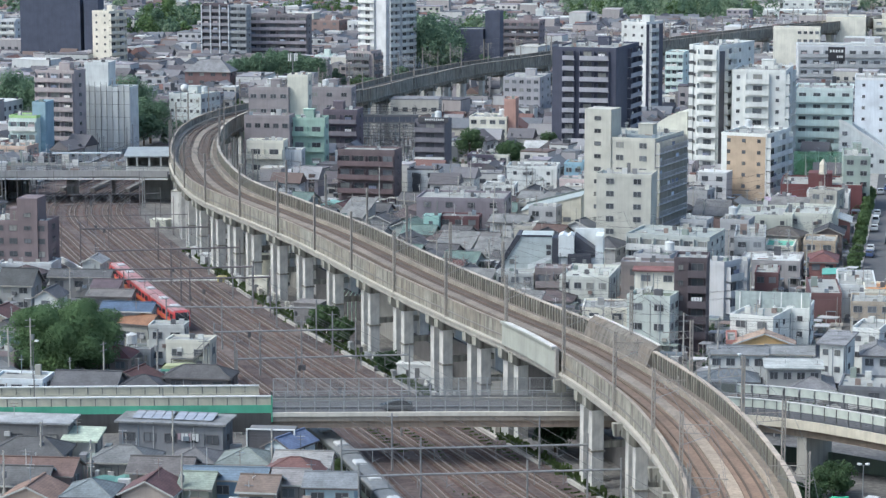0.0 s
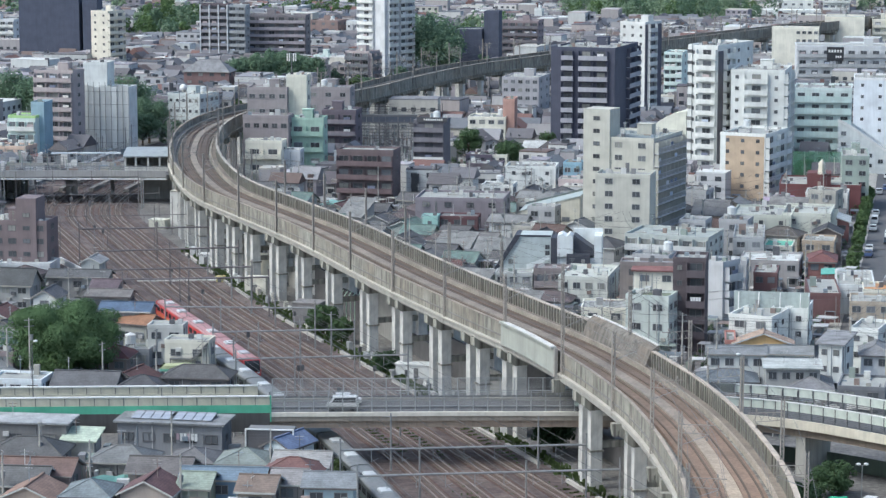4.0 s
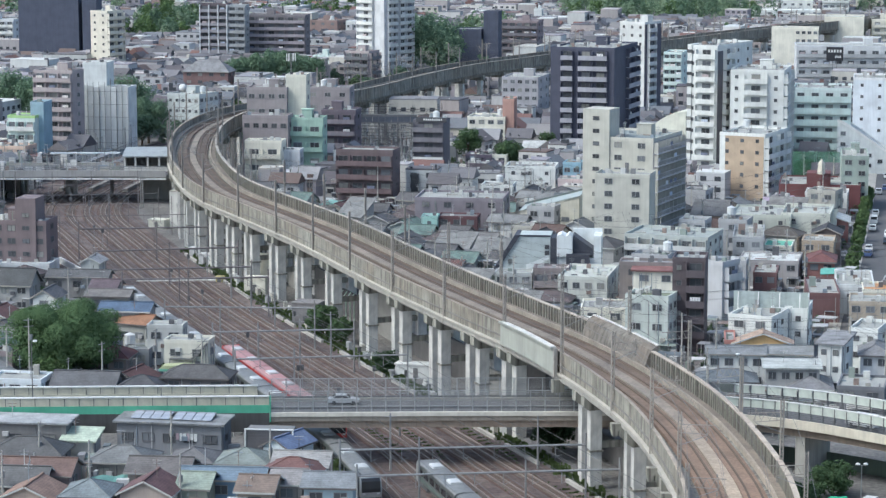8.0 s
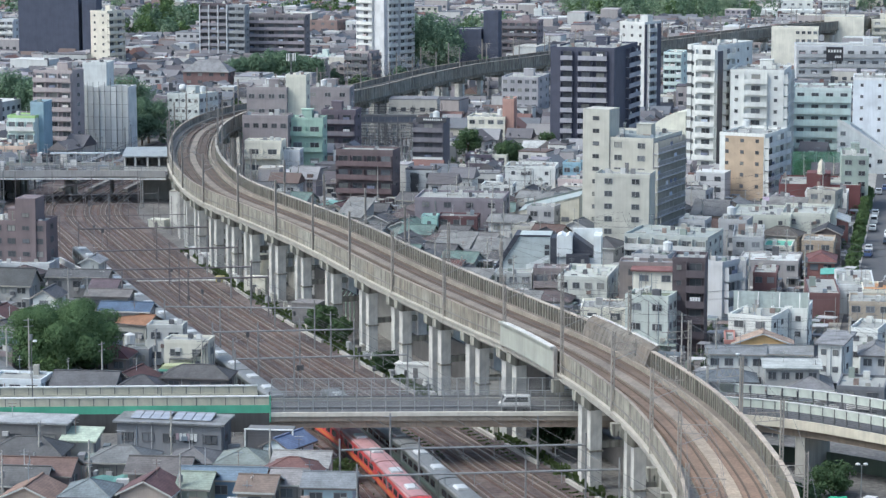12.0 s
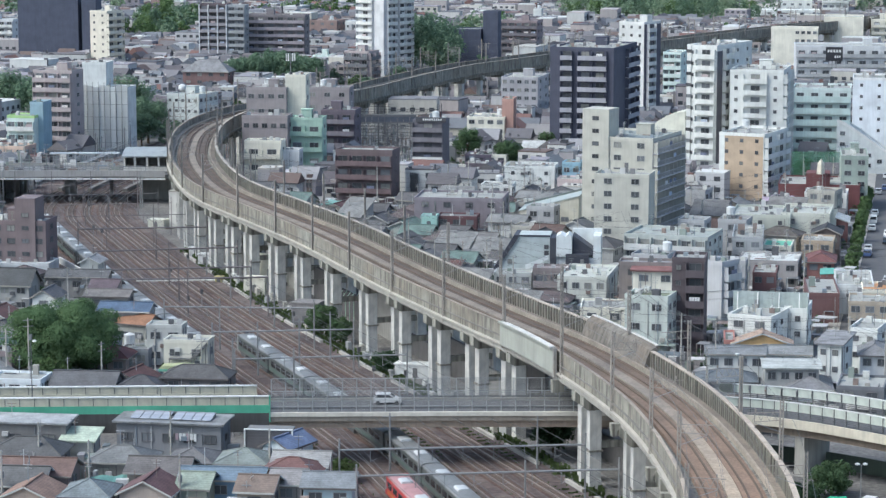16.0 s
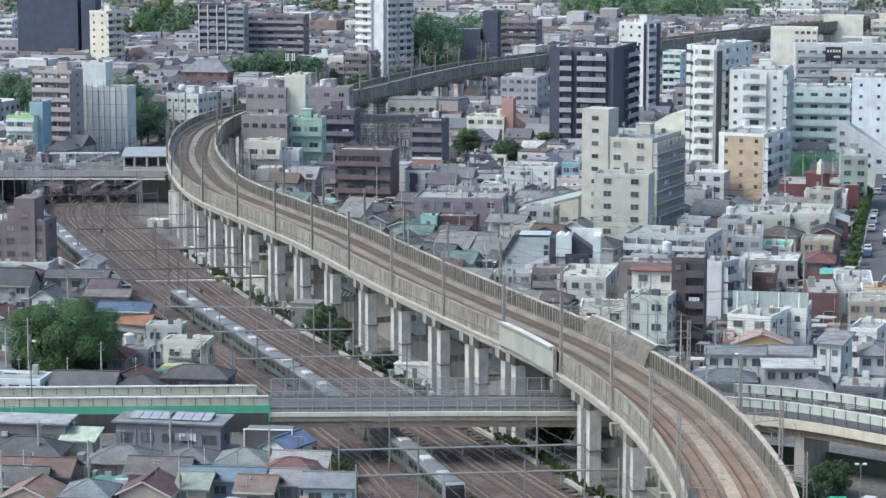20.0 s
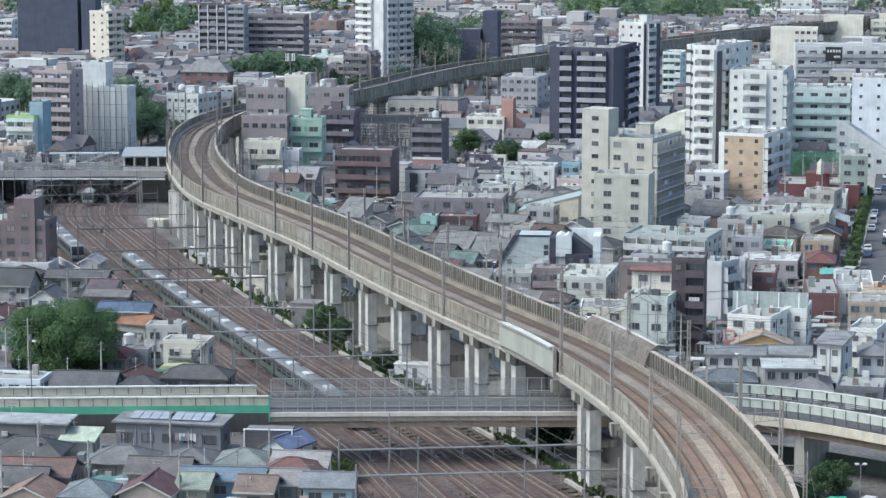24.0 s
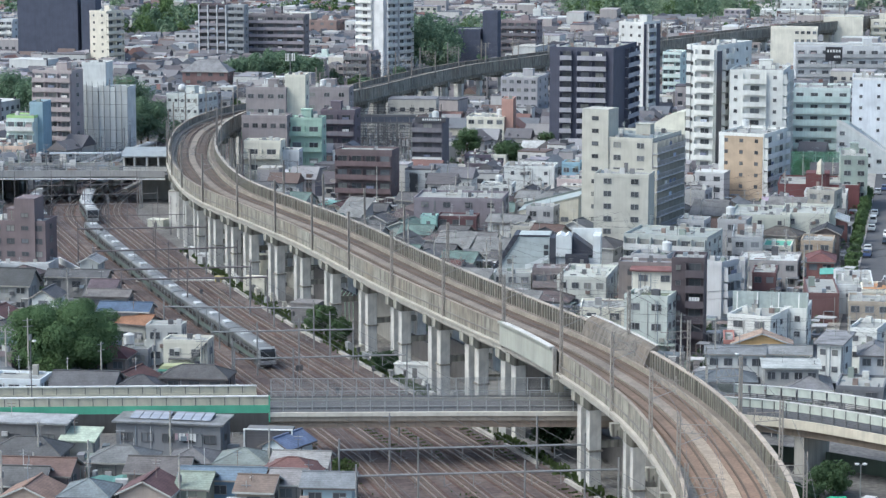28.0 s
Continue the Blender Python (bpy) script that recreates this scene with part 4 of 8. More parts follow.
bld("office_building", "beige lower wing of an apartment block", 38.4, 510.9, -14, 11.6, 8.0, 18.7, 7, (0.5, 0.49, 0.435), "w2", "n", gear=False)
bld("apartment_building", "white apartment block with cluttered balconies", 46.4, 484.2, -20, 17.0, 13.0, 9.9, 4, (0.5, 0.52, 0.49), "b6", "s3", bal=(0.58, 0.585, 0.57), roof_c=(0.36, 0.385, 0.36), para=(0.43, 0.455, 0.435), gear=False)
bld("office_building", "pale building with a green flat roof", 27.6, 458.1, -12, 9.3, 15.3, 6.2, 2, (0.58, 0.59, 0.54), "w4", "w1", roof_c=(0.5, 0.51, 0.46))
bld("office_building", "grey-roofed brown building in the town", 37.9, 448.0, -8, 9.9, 5.0, 9.6, 3, (0.22, 0.195, 0.19), "w2", "w1", roof_c=(0.3, 0.3, 0.31))
bld("house", "cream house with rust-red roof", 39.2, 443.5, -10, 8.1, 3.0, 8.9, 3, (0.74, 0.71, 0.61), "w2", "w1", roof="mono", roof_c=(0.26, 0.13, 0.12), pitch=0.08)
bld("house", "pale grey low house with a flat roof", 13.6, 464.0, -6, 7.2, 5.0, 5.2, 2, (0.46, 0.475, 0.465), "w3", "n", gear=False)
bld("house", "mauve-brown low house with a dark balcony", 20.8, 462.5, -6, 6.8, 5.0, 6.3, 2, (0.25, 0.215, 0.215), "b2", "w1", bal=(0.3, 0.26, 0.26), roof_c=(0.3, 0.26, 0.255), gear=False)
bld("apartment_building", "dark brown tile apartment tower", 42.5, 413.7, -10, 5.6, 7.0, 15.9, 6, (0.1, 0.082, 0.09), "s1:0:.4|b1:.42:1", "n", bal=(0.12, 0.1, 0.11), gear=False)
bld("apartment_building", "white slim apartment block with black window bays", 50.6, 434.9, -40, 3.4, 5.6, 11.8, 4, (0.47, 0.475, 0.49), "n", "b1:.1:.9", bal=(0.5, 0.51, 0.51), gear=False)
bld("house", "mint-white house with a planted roof terrace", 35.4, 408.9, -20, 7.5, 6.0, 10.1, 3, (0.53, 0.57, 0.535), "w2", "w2", roof_c=(0.2, 0.23, 0.16))
bld("house", "cream block house in the town", 28.5, 424.0, -6, 8.1, 9.0, 5.8, 2, (0.74, 0.71, 0.61), "w2", "w1", gear=False)
bld("office_building", "white building with rooftop sign frame", 53.5, 403.9, -26, 7.5, 11.5, 8.0, 3, (0.68, 0.69, 0.665), "w2", "s3")
bld("house", "white square house with small dark windows", 59.6, 409.9, -14, 6.1, 9.0, 8.0, 3, (0.68, 0.69, 0.665), "s2", "s2")
bld("house", "yellow-ochre gabled house in the town", 52.2, 391.3, -6, 9.3, 3.5, 5.3, 2, (0.62, 0.42, 0.2), "s2", "w1", roof="gable_y", roof_c=(0.42, 0.31, 0.24), pitch=0.36)
bld("house", "white house with a long grey roof", 46.6, 381.0, -6, 8.9, 5.0, 5.8, 2, (0.68, 0.69, 0.665), "w4", "w1", roof="gable", roof_c=(0.24, 0.25, 0.26), pitch=0.3)
bld("house", "white house with grey gable roof and louvred window", 54.9, 381.0, -8, 7.1, 5.0, 5.8, 2, (0.68, 0.69, 0.665), "w3", "w1", roof="gable", roof_c=(0.27, 0.28, 0.285), pitch=0.3)
bld("house", "white three-storey house with porch", 62.1, 378.5, -24, 3.8, 7.0, 8.0, 3, (0.68, 0.69, 0.665), "s2", "s1", roof="mono", roof_c=(0.3, 0.3, 0.31), pitch=0.1)
bld("house", "white house with tiny upper windows", 69.6, 391.0, -22, 4.6, 9.0, 8.0, 3, (0.68, 0.69, 0.665), "s2", "s1")
bld("house", "grey flat-roofed house with bright window hoods", 63.1, 358.9, -14, 7.0, 9.0, 5.3, 2, (0.17, 0.175, 0.19), "w2", "w1")
bld("house", "grey-roofed house among the white houses", 69.3, 383.7, -10, 4.6, 9.0, 5.5, 2, (0.6, 0.61, 0.62), "w2", "w1", roof="hip", roof_c=(0.25, 0.25, 0.26))
bld("house", "low house with blue-grey hip roof", 44.3, 372.8, -4, 8.7, 6.0, 3.2, 1, (0.3, 0.3, 0.3), "w3", "n", roof="hip", roof_c=(0.16, 0.18, 0.2), pitch=0.4)
bld("house", "long low house with pale metal roof", 54.1, 371.0, -4, 8.3, 4.0, 5.4, 2, (0.36, 0.36, 0.35), "w4", "w1", roof="mono", roof_c=(0.5, 0.52, 0.5), pitch=0.12)
bld("house", "grey low house behind the ramp barrier", 56.8, 370.3, -6, 6.4, 9.0, 2.8, 1, (0.3, 0.3, 0.31), "w3", "w1", roof="hip", roof_c=(0.22, 0.22, 0.23), pitch=0.4)
bld("house", "small rust-roofed shed beside the ochre house", 47.3, 395.5, -6, 1.7, 9.0, 5.4, 2, (0.4, 0.2, 0.17), "n", "n", gear=False)
bld("office_building", "dark red-brown hall complex with flat roofs", 92.8, 594.8, -10, 19.6, 18.0, 6.8, 2, (0.15, 0.06, 0.06), "n", "w2", tower=(0.34, 0.63, 9.9), gear=False)
bld("house", "lilac house with a dark garage", 79.8, 574.4, -40, 4.7, 6.5, 5.4, 2, (0.52, 0.43, 0.55), "w1", "n")
bld("house", "white modern house with flat eaves", 91.8, 577.7, -12, 9.9, 9.0, 6.4, 2, (0.64, 0.63, 0.6), "w3", "w1")
bld("office_building", "olive-cream low apartment building", 70.4, 530.3, -12, 12.9, 16.0, 8.0, 3, (0.52, 0.535, 0.47), "s3", "s2", gear=False, roof_c=(0.45, 0.46, 0.42))
bld("office_building", "cream low apartment with side windows", 80.4, 531.7, -12, 10.5, 16.0, 8.1, 3, (0.56, 0.565, 0.5), "s2", "b2:.3:.9", gear=False, roof_c=(0.47, 0.48, 0.44))
bld("office_building", "grey warehouse with a flat roof", 63.1, 497.7, -8, 6.2, 18.0, 8.0, 3, (0.36, 0.37, 0.38), "w2", "w1")
bld("house", "cream house with bright green roof", 69.8, 500.6, -12, 5.8, 9.0, 5.3, 2, (0.74, 0.71, 0.61), "w2", "w1", roof_c=(0.17, 0.45, 0.33))
bld("house", "cream shop with brown fascia", 79.0, 506.6, -12, 6.6, 9.0, 5.4, 2, (0.45, 0.36, 0.27), "w2", "w1")
bld("office_building", "white-roofed workshop in the town", 65.6, 482.0, -12, 11.8, 12.0, 5.3, 2, (0.36, 0.34, 0.335), "w4", "w2", roof_c=(0.62, 0.63, 0.61), gear=False)
bld("house", "red-brown brick house in the town", 62.4, 465.0, -10, 4.5, 9.0, 5.4, 2, (0.16, 0.09, 0.09), "w2", "w1")
bld("house", "red-roofed house in the town", 75.6, 480.8, -10, 5.3, 9.0, 5.3, 2, (0.26, 0.13, 0.12), "w2", "w1", roof="hip", roof_c=(0.2, 0.09, 0.085))
bld("office_building", "long dark red shed", 70.4, 446.5, -6, 5.7, 18.0, 5.3, 2, (0.16, 0.09, 0.09), "n", "w1", gear=False)
bld("house", "tan flat-roofed house with wide windows", 77.1, 432.8, -10, 7.6, 9.0, 5.3, 2, (0.42, 0.36, 0.29), "w3", "w1")
bld("office_building", "pale flat-roofed store in the town", 77.9, 455.4, -8, 7.0, 18.0, 5.3, 2, (0.6, 0.62, 0.62), "n", "w1")
bld("house", "house with an orange canopy roof", 80.6, 446.0, -8, 5.5, 9.0, 5.3, 2, (0.74, 0.71, 0.61), "w2", "w1", roof_c=(0.5, 0.27, 0.13))
bld("office_building", "green-grey building behind the red hall", 101.5, 597.6, -8, 6.5, 18.0, 13.3, 5, (0.33, 0.385, 0.345), "w2", "w1")
bld("house", "red-brown street house with a pale gable roof", 86.8, 534.1, -10, 5.9, 9.0, 5.8, 2, (0.26, 0.13, 0.12), "w2", "w1", roof="gable_y", roof_c=(0.5, 0.52, 0.52), pitch=0.32)
bld("apartment_building", "brown tiled apartment block", -88.2, 497.7, -8, 14.7, 8.0, 10.7, 4, (0.2, 0.16, 0.165), "w5", "w1", tower=(0.57, 0.86, 15.8))
bld("office_building", "long low building with a white roof", -85.5, 493.0, -6, 11.3, 8.0, 2.7, 1, (0.6, 0.61, 0.62), "n", "n", roof_c=(0.46, 0.48, 0.49), gear=False)
bld("house", "tudor-style house with dormer", -80.0, 451.3, -10, 6.3, 6.0, 5.4, 2, (0.342, 0.342, 0.334), "w2", "w1", roof="gable", roof_c=(0.076, 0.080, 0.084), pitch=0.8)
bld("house", "white gabled house with dark trim", -72.0, 437.2, -10, 4.2, 6.0, 5.3, 2, (0.68, 0.69, 0.665), "w1", "w1", roof="gable_y", roof_c=(0.13, 0.13, 0.14), pitch=0.6)
bld("house", "white gabled shed beside the tracks", -67.5, 462.3, -8, 3.5, 5.0, 7.7, 3, (0.517, 0.524, 0.505), "n", "n", roof="gable_y", roof_c=(0.380, 0.380, 0.380), pitch=0.5)
bld("house", "grey-roofed long house in the town", -72.4, 465.7, -8, 7.6, 5.0, 2.7, 1, (0.304, 0.304, 0.304), "w3", "w1", roof="gable", roof_c=(0.228, 0.220, 0.213), pitch=0.35)
bld("house", "purple-roofed house beside the railway", -62.6, 445.3, -8, 4.7, 5.0, 5.7, 2, (0.304, 0.281, 0.281), "w2", "w1", roof="gable", roof_c=(0.129, 0.099, 0.114), pitch=0.4)
bld("house", "house with weathered grey roof", -69.0, 455.1, -5, 11.3, 5.0, 6.1, 2, (0.228, 0.220, 0.213), "w3", "w1", roof="gable", roof_c=(0.122, 0.122, 0.125), pitch=0.35)
bld("house", "long house with brown-grey roof", -60.7, 436.2, -6, 7.7, 5.0, 5.6, 2, (0.304, 0.289, 0.274), "w2", "w1", roof="gable", roof_c=(0.213, 0.198, 0.190), pitch=0.3)
bld("house", "blue-roofed house in the town", -55.5, 420.1, -8, 8.7, 5.0, 5.8, 2, (0.304, 0.319, 0.342), "w2", "w1", roof="gable", roof_c=(0.099, 0.144, 0.220), pitch=0.4)
bld("house", "orange-roofed house with awning", -53.1, 417.4, -25, 5.8, 5.0, 4.0, 1, (0.380, 0.380, 0.342), "w2", "w1", roof="gable", roof_c=(0.289, 0.152, 0.091), pitch=0.45)
bld("house", "white flat-roofed block house", -46.3, 400.3, -6, 6.0, 4.0, 6.6, 2, (0.517, 0.524, 0.505), "w2", "n", gear=False)
bld("house", "cream flat-roofed house with outside stair", -40.8, 383.3, -8, 7.2, 4.5, 7.3, 2, (0.6, 0.58, 0.51), "w2", "w1", gear=False)
bld("house", "dark red hip-roofed house", -54.1, 393.8, -8, 5.1, 6.0, 2.8, 1, (0.35, 0.3, 0.28), "w2", "w1", roof="hip", roof_c=(0.17, 0.075, 0.075), pitch=0.5)
bld("house", "grey low house with flat roof", -51.0, 398.9, -8, 4.8, 5.0, 2.9, 1, (0.342, 0.350, 0.357), "w2", "w1")
bld("house", "dark hip-roofed house beside the bridge ramp", -37.4, 363.8, -8, 9.8, 5.0, 5.6, 2, (0.167, 0.152, 0.152), "w3", "w1", roof="hip", roof_c=(0.106, 0.103, 0.106), pitch=0.5)
bld("house", "grey gable-roofed long house behind the ramp", -54.3, 363.3, -6, 9.4, 6.0, 4.5, 2, (0.228, 0.228, 0.228), "w3", "w1", roof="gable", roof_c=(0.129, 0.129, 0.137), pitch=0.5)
bld("house", "dark-roofed house with a pale ridge", -45.7, 360.9, -6, 6.7, 6.0, 4.5, 2, (0.228, 0.228, 0.228), "w2", "w1", roof="hip", roof_c=(0.091, 0.091, 0.099), pitch=0.45)
bld("house", "white flat deck house", -64.4, 363.0, -8, 8.1, 6.0, 5.3, 2, (0.66, 0.7, 0.72), "w3", "w1", gear=False)
bld("house", "grey-purple house by the tree", -70.0, 384.8, -14, 3.6, 6.0, 5.3, 2, (0.24, 0.2, 0.21), "w1", "w1")
bld("house", "small dark gabled house among tiled roofs", -53.0, 299.1, -6, 6.2, 6.0, 5.3, 2, (0.24, 0.23, 0.22), "w2", "w1", roof="gable", roof_c=(0.131, 0.131, 0.133), pitch=0.5)
bld("house", "low hip-roofed house beside the solar house", -32.7, 310.5, -6, 5.5, 6.0, 5.4, 2, (0.22, 0.21, 0.21), "w2", "w1", roof="hip", roof_c=(0.169, 0.165, 0.169), pitch=0.4)
bld("house", "house with a weathered grey tin roof", -19.4, 299.5, -6, 4.0, 6.0, 5.3, 2, (0.32, 0.3, 0.29), "w1", "w1", roof="gable", roof_c=(0.295, 0.28, 0.28), pitch=0.35)
bld("house", "grey flat-roofed house with a white fascia", -57.2, 321.0, -7, 13.9, 4.4, 8.1, 2, (0.2, 0.195, 0.195), "w3", "n", roof="mono", pitch=0.03, roof_c=(0.42, 0.43, 0.44))
bld("house", "grey house with solar panels and balcony laundry", -36.5, 321.7, -10, 14.5, 5.0, 7.9, 2, (0.21, 0.215, 0.23), "w5", "s1", roof="mono", pitch=0.03, roof_c=(0.27, 0.275, 0.28))
bld("house", "white house with a blue gable roof", -20.7, 316.1, -30, 4.0, 6.0, 6.0, 2, (0.66, 0.72, 0.74), "s1", "n", roof="gable_y", roof_c=(0.165, 0.208, 0.324), pitch=0.55)
bld("house", "house with grey corrugated roof", -18.2, 307.1, -6, 6.8, 6.0, 5.8, 2, (0.3, 0.24, 0.23), "n", "n", roof="gable", roof_c=(0.336, 0.328, 0.321), pitch=0.35)
bld("house", "red-roofed old house in the town", -19.2, 302.8, -8, 7.2, 6.0, 5.7, 2, (0.26, 0.2, 0.19), "w1", "w1", roof="hip", roof_c=(0.177, 0.094, 0.087), pitch=0.45)
bld("house", "pale blue house with a grey roof", -14.1, 296.6, -5, 6.1, 6.0, 5.6, 2, (0.42, 0.53, 0.58), "w2", "n", roof="gable", roof_c=(0.237, 0.253, 0.271), pitch=0.35)
bld("house", "grey-green tin-roofed house in the town", -25.8, 308.2, -6, 6.2, 6.0, 5.8, 2, (0.25, 0.3, 0.27), "w2", "w1", roof="hip", roof_c=(0.225, 0.253, 0.238), pitch=0.4)
bld("house", "blue tin-roofed house in the town", -27.7, 300.0, -5, 10.2, 6.0, 5.7, 2, (0.2, 0.3, 0.42), "w3", "w1", roof="gable", roof_c=(0.182, 0.238, 0.297), pitch=0.25)
bld("house", "green tin-roofed shed in the town", -30.7, 296.1, -8, 3.7, 6.0, 5.6, 2, (0.3, 0.33, 0.28), "n", "n", roof="gable", roof_c=(0.302, 0.345, 0.289), pitch=0.4)
bld("house", "dark tiled house with hip roof", -41.6, 309.0, -8, 7.8, 6.0, 5.8, 2, (0.25, 0.24, 0.23), "w2", "w1", roof="hip", roof_c=(0.19, 0.195, 0.197), pitch=0.45)
bld("house", "dark red tiled house", -51.9, 302.8, -6, 9.7, 6.0, 5.7, 2, (0.26, 0.21, 0.2), "w2", "w1", roof="gable", roof_c=(0.181, 0.121, 0.106), pitch=0.45)
bld("house", "dark grey hip-roofed house", -54.6, 313.0, -6, 9.4, 6.0, 5.9, 2, (0.2, 0.2, 0.2), "w2", "w1", roof="hip", roof_c=(0.11, 0.11, 0.113), pitch=0.5)
bld("house", "orange tiled house in the town", -50.5, 291.6, -10, 6.1, 6.0, 5.5, 2, (0.45, 0.36, 0.3), "w2", "w1", roof="gable_y", roof_c=(0.297, 0.197, 0.154), pitch=0.45)
bld("house", "dark red tiled house with white eaves", -36.2, 293.2, -10, 6.3, 6.0, 5.6, 2, (0.4, 0.34, 0.3), "w2", "w1", roof="gable_y", roof_c=(0.151, 0.084, 0.084), pitch=0.5)
bld("house", "small grey slate-roofed house", -43.7, 292.5, -6, 5.8, 6.0, 5.5, 2, (0.3, 0.3, 0.3), "w2", "w1", roof="hip", roof_c=(0.208, 0.238, 0.251), pitch=0.45)
bld("house", "brown-roofed long house in the town", -36.1, 303.8, -6, 7.6, 6.0, 5.7, 2, (0.28, 0.25, 0.23), "w2", "w1", roof="gable", roof_c=(0.156, 0.144, 0.142), pitch=0.4)
bld("house", "house with a small white carport roof", -48.5, 318.2, -8, 4.2, 3.5, 6.2, 2, (0.4, 0.4, 0.38), "n", "n", roof="mono", roof_c=(0.5, 0.57, 0.46), pitch=0.22)
bld("house", "brown old house with a rusty roof", -22.9, 294.5, -8, 4.3, 6.0, 5.6, 2, (0.3, 0.26, 0.22), "w1", "w1", roof="gable", roof_c=(0.222, 0.172, 0.144), pitch=0.4)


# ---- foliage ----
def leaves(rng, verts, faces, c, r, n, size, flat=0.8, gap=0.35):
    """Leaf cards over an uneven crown made of many small lobes."""
    lobes = []
    for k in range(max(14, min(90, int(n / 60)))):
        v = Vector((rng.gauss(0, 1), rng.gauss(0, 1), rng.gauss(0.25, 0.9))).normalized()
        f = rng.uniform(0.35, 0.82)
        lobes.append((Vector((v.x * r[0] * f, v.y * r[1] * f, v.z * r[2] * f)), rng.uniform(0.17, 0.3)))
    for k in range(n):
        o, q = lobes[k % len(lobes)]
        v = Vector((rng.gauss(0, 1), rng.gauss(0, 1), rng.gauss(0.2, 1))).normalized()
        p = Vector(c) + o + Vector((v.x * r[0], v.y * r[1], v.z * r[2])) * q * rng.uniform(0.75, 1.08)
        a = (v + Vector((rng.gauss(0, 0.28), rng.gauss(0, 0.28), rng.gauss(0.3, 0.28)))).normalized()
        t = a.orthogonal().normalized()
        t = t * math.cos(k * 1.7) + a.cross(t) * math.sin(k * 1.7)
        u = a.cross(t)
        s = size * rng.uniform(0.6, 1.3)
        b = len(verts)
        for i, j in ((-1, -0.5), (0.15, -0.8), (1, 0.3), (-0.2, 0.8)):
            verts.append(p + t * (i * s) + u * (j * s))
        faces.append((b, b + 1, b + 2, b + 3))


def trunk_mesh(rng, h, r, crown):
    b = bmesh.new()
    rod(b, (0, 0, 0), (0.1 * r, 0, h * 0.5), r, r * 0.7, 8)
    for k in range(6):
        a = k * 1.05 + rng.uniform(-0.3, 0.3)
        rod(b, (0.1 * r, 0, h * rng.uniform(0.3, 0.5)), (math.cos(a) * crown * 0.6, math.sin(a) * crown * 0.6, h * rng.uniform(0.6, 0.85)), r * 0.45, r * 0.12, 5)
    return b


def tree(x, y, h, crown, label, mat=None, seed=1, n=1500, size=0.42, low=0.12):
    rng = random.Random(seed)
    e = empty("tree", pose(x, y, 0, 0, 0, seed * 40 % 360), label, "tree", "trees of the town")
    part("trunk", trunk_mesh(rng, h, max(0.15, h * 0.03), crown), BARK, e)
    verts, faces = [], []
    zc = h * (0.5 + low / 2)
    if n < 20000:
        n, size = int(n * 3.4), size * 0.52
    leaves(rng, verts, faces, (0, 0, zc), (crown, crown, h * (0.5 - low / 2)), n, size)
    raw("crown", verts, faces, mat or LEAF, e)
    FOOT.append((x, y, crown * 0.7))
    return e


tree(-61.9, 388.5, 13.6, 10.6, "large broad dark green tree among the houses", LEAF_BROAD, 3, 100000, 0.15, 0.0)
tree(-62.4, 381, 5.6, 3.6, "small bright green bush below the large tree", LEAF_FRESH, 4, 1500, 0.3, 0.0)
tree(-21.5, 424, 6.2, 3.2, "green tree beside the viaduct columns", LEAF, 5, 2200, 0.35, 0.05)
tree(-18.0, 418, 5.0, 2.6, "leafy green tree beside the railway fence", LEAF, 6, 1600, 0.35, 0.0)
tree(-9.5, 391, 4.2, 2.8, "round dark shrub under the viaduct", LEAF_DARK, 7, 1200, 0.32, 0.0)
tree(-1.5, 352, 3.0, 2.2, "small shrub by the railway fence", LEAF, 8, 900, 0.3, 0.0)
tree(-13.8, 318, 3.6, 2.6, "wild green bush beside the railway", GRASS, 9, 1200, 0.3, 0.0)
tree(-17.8, 322, 3.2, 2.6, "wild bush beside the slatted house", GRASS, 10, 1000, 0.3, 0.0)
tree(15.5, 336, 5.5, 3.4, "dark green shrub below the road bridge", LEAF_DARK, 11, 1600, 0.32, 0.0)
tree(45.5, 302, 4.2, 2.8, "dark green tree under the bridge ramp", LEAF_DARK, 12, 1800, 0.32, 0.0)
tree(51.0, 311, 5.0, 3.5, "green tree under the bridge ramp", LEAF, 13, 1500, 0.32, 0.0)
tree(44.0, 288, 3.6, 2.4, "fresh green bush beside the parked cars", LEAF_FRESH, 14, 1000, 0.3, 0.0)
tree(6.9, 690, 11.0, 4.6, "dark green town tree between houses", LEAF, 15, 1300, 0.45)
tree(17.6, 668, 10.0, 5.2, "broad dark tree behind a white house", LEAF, 16, 1600, 0.45)
tree(29.4, 690, 10.0, 3.0, "slim green tree beside the black block", LEAF, 17, 900, 0.45)
tree(97.5, 652, 6.5, 3.6, "leafy green creeper and bushes behind a red hall", LEAF_FRESH, 23, 1600, 0.4, 0.0)
tree(-128, 770, 20, 9.0, "dark green tree behind low houses", LEAF_HAZE_DARK, 18, 2200, 0.6)
tree(-140, 790, 20, 9.0, "tall dark tree behind low houses", LEAF_HAZE_DARK, 19, 2200, 0.6)
tree(-99, 764, 21, 10.0, "large green tree beside the sheeted building", LEAF_HAZE_DARK, 20, 2200, 0.55)
tree(-91, 746, 15, 8.0, "green tree below the sheeted building", LEAF_HAZE_DARK, 21, 2000, 0.55)
tree(-92, 738, 11, 6.0, "dark green tree near the white building", LEAF_HAZE_DARK, 22, 1600, 0.55)
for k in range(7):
    tree(-80 + k * 4.9, 925 + (k * 37 % 24), 17 - abs(k - 3), 7.0, "dark green park tree behind offices", LEAF_HAZE_DARK, 30 + k, 1800, 0.6)

# far woods on the skyline
rng = random.Random(77)
wood_v, wood_f = {0: [], 1: [], 2: []}, {0: [], 1: [], 2: []}


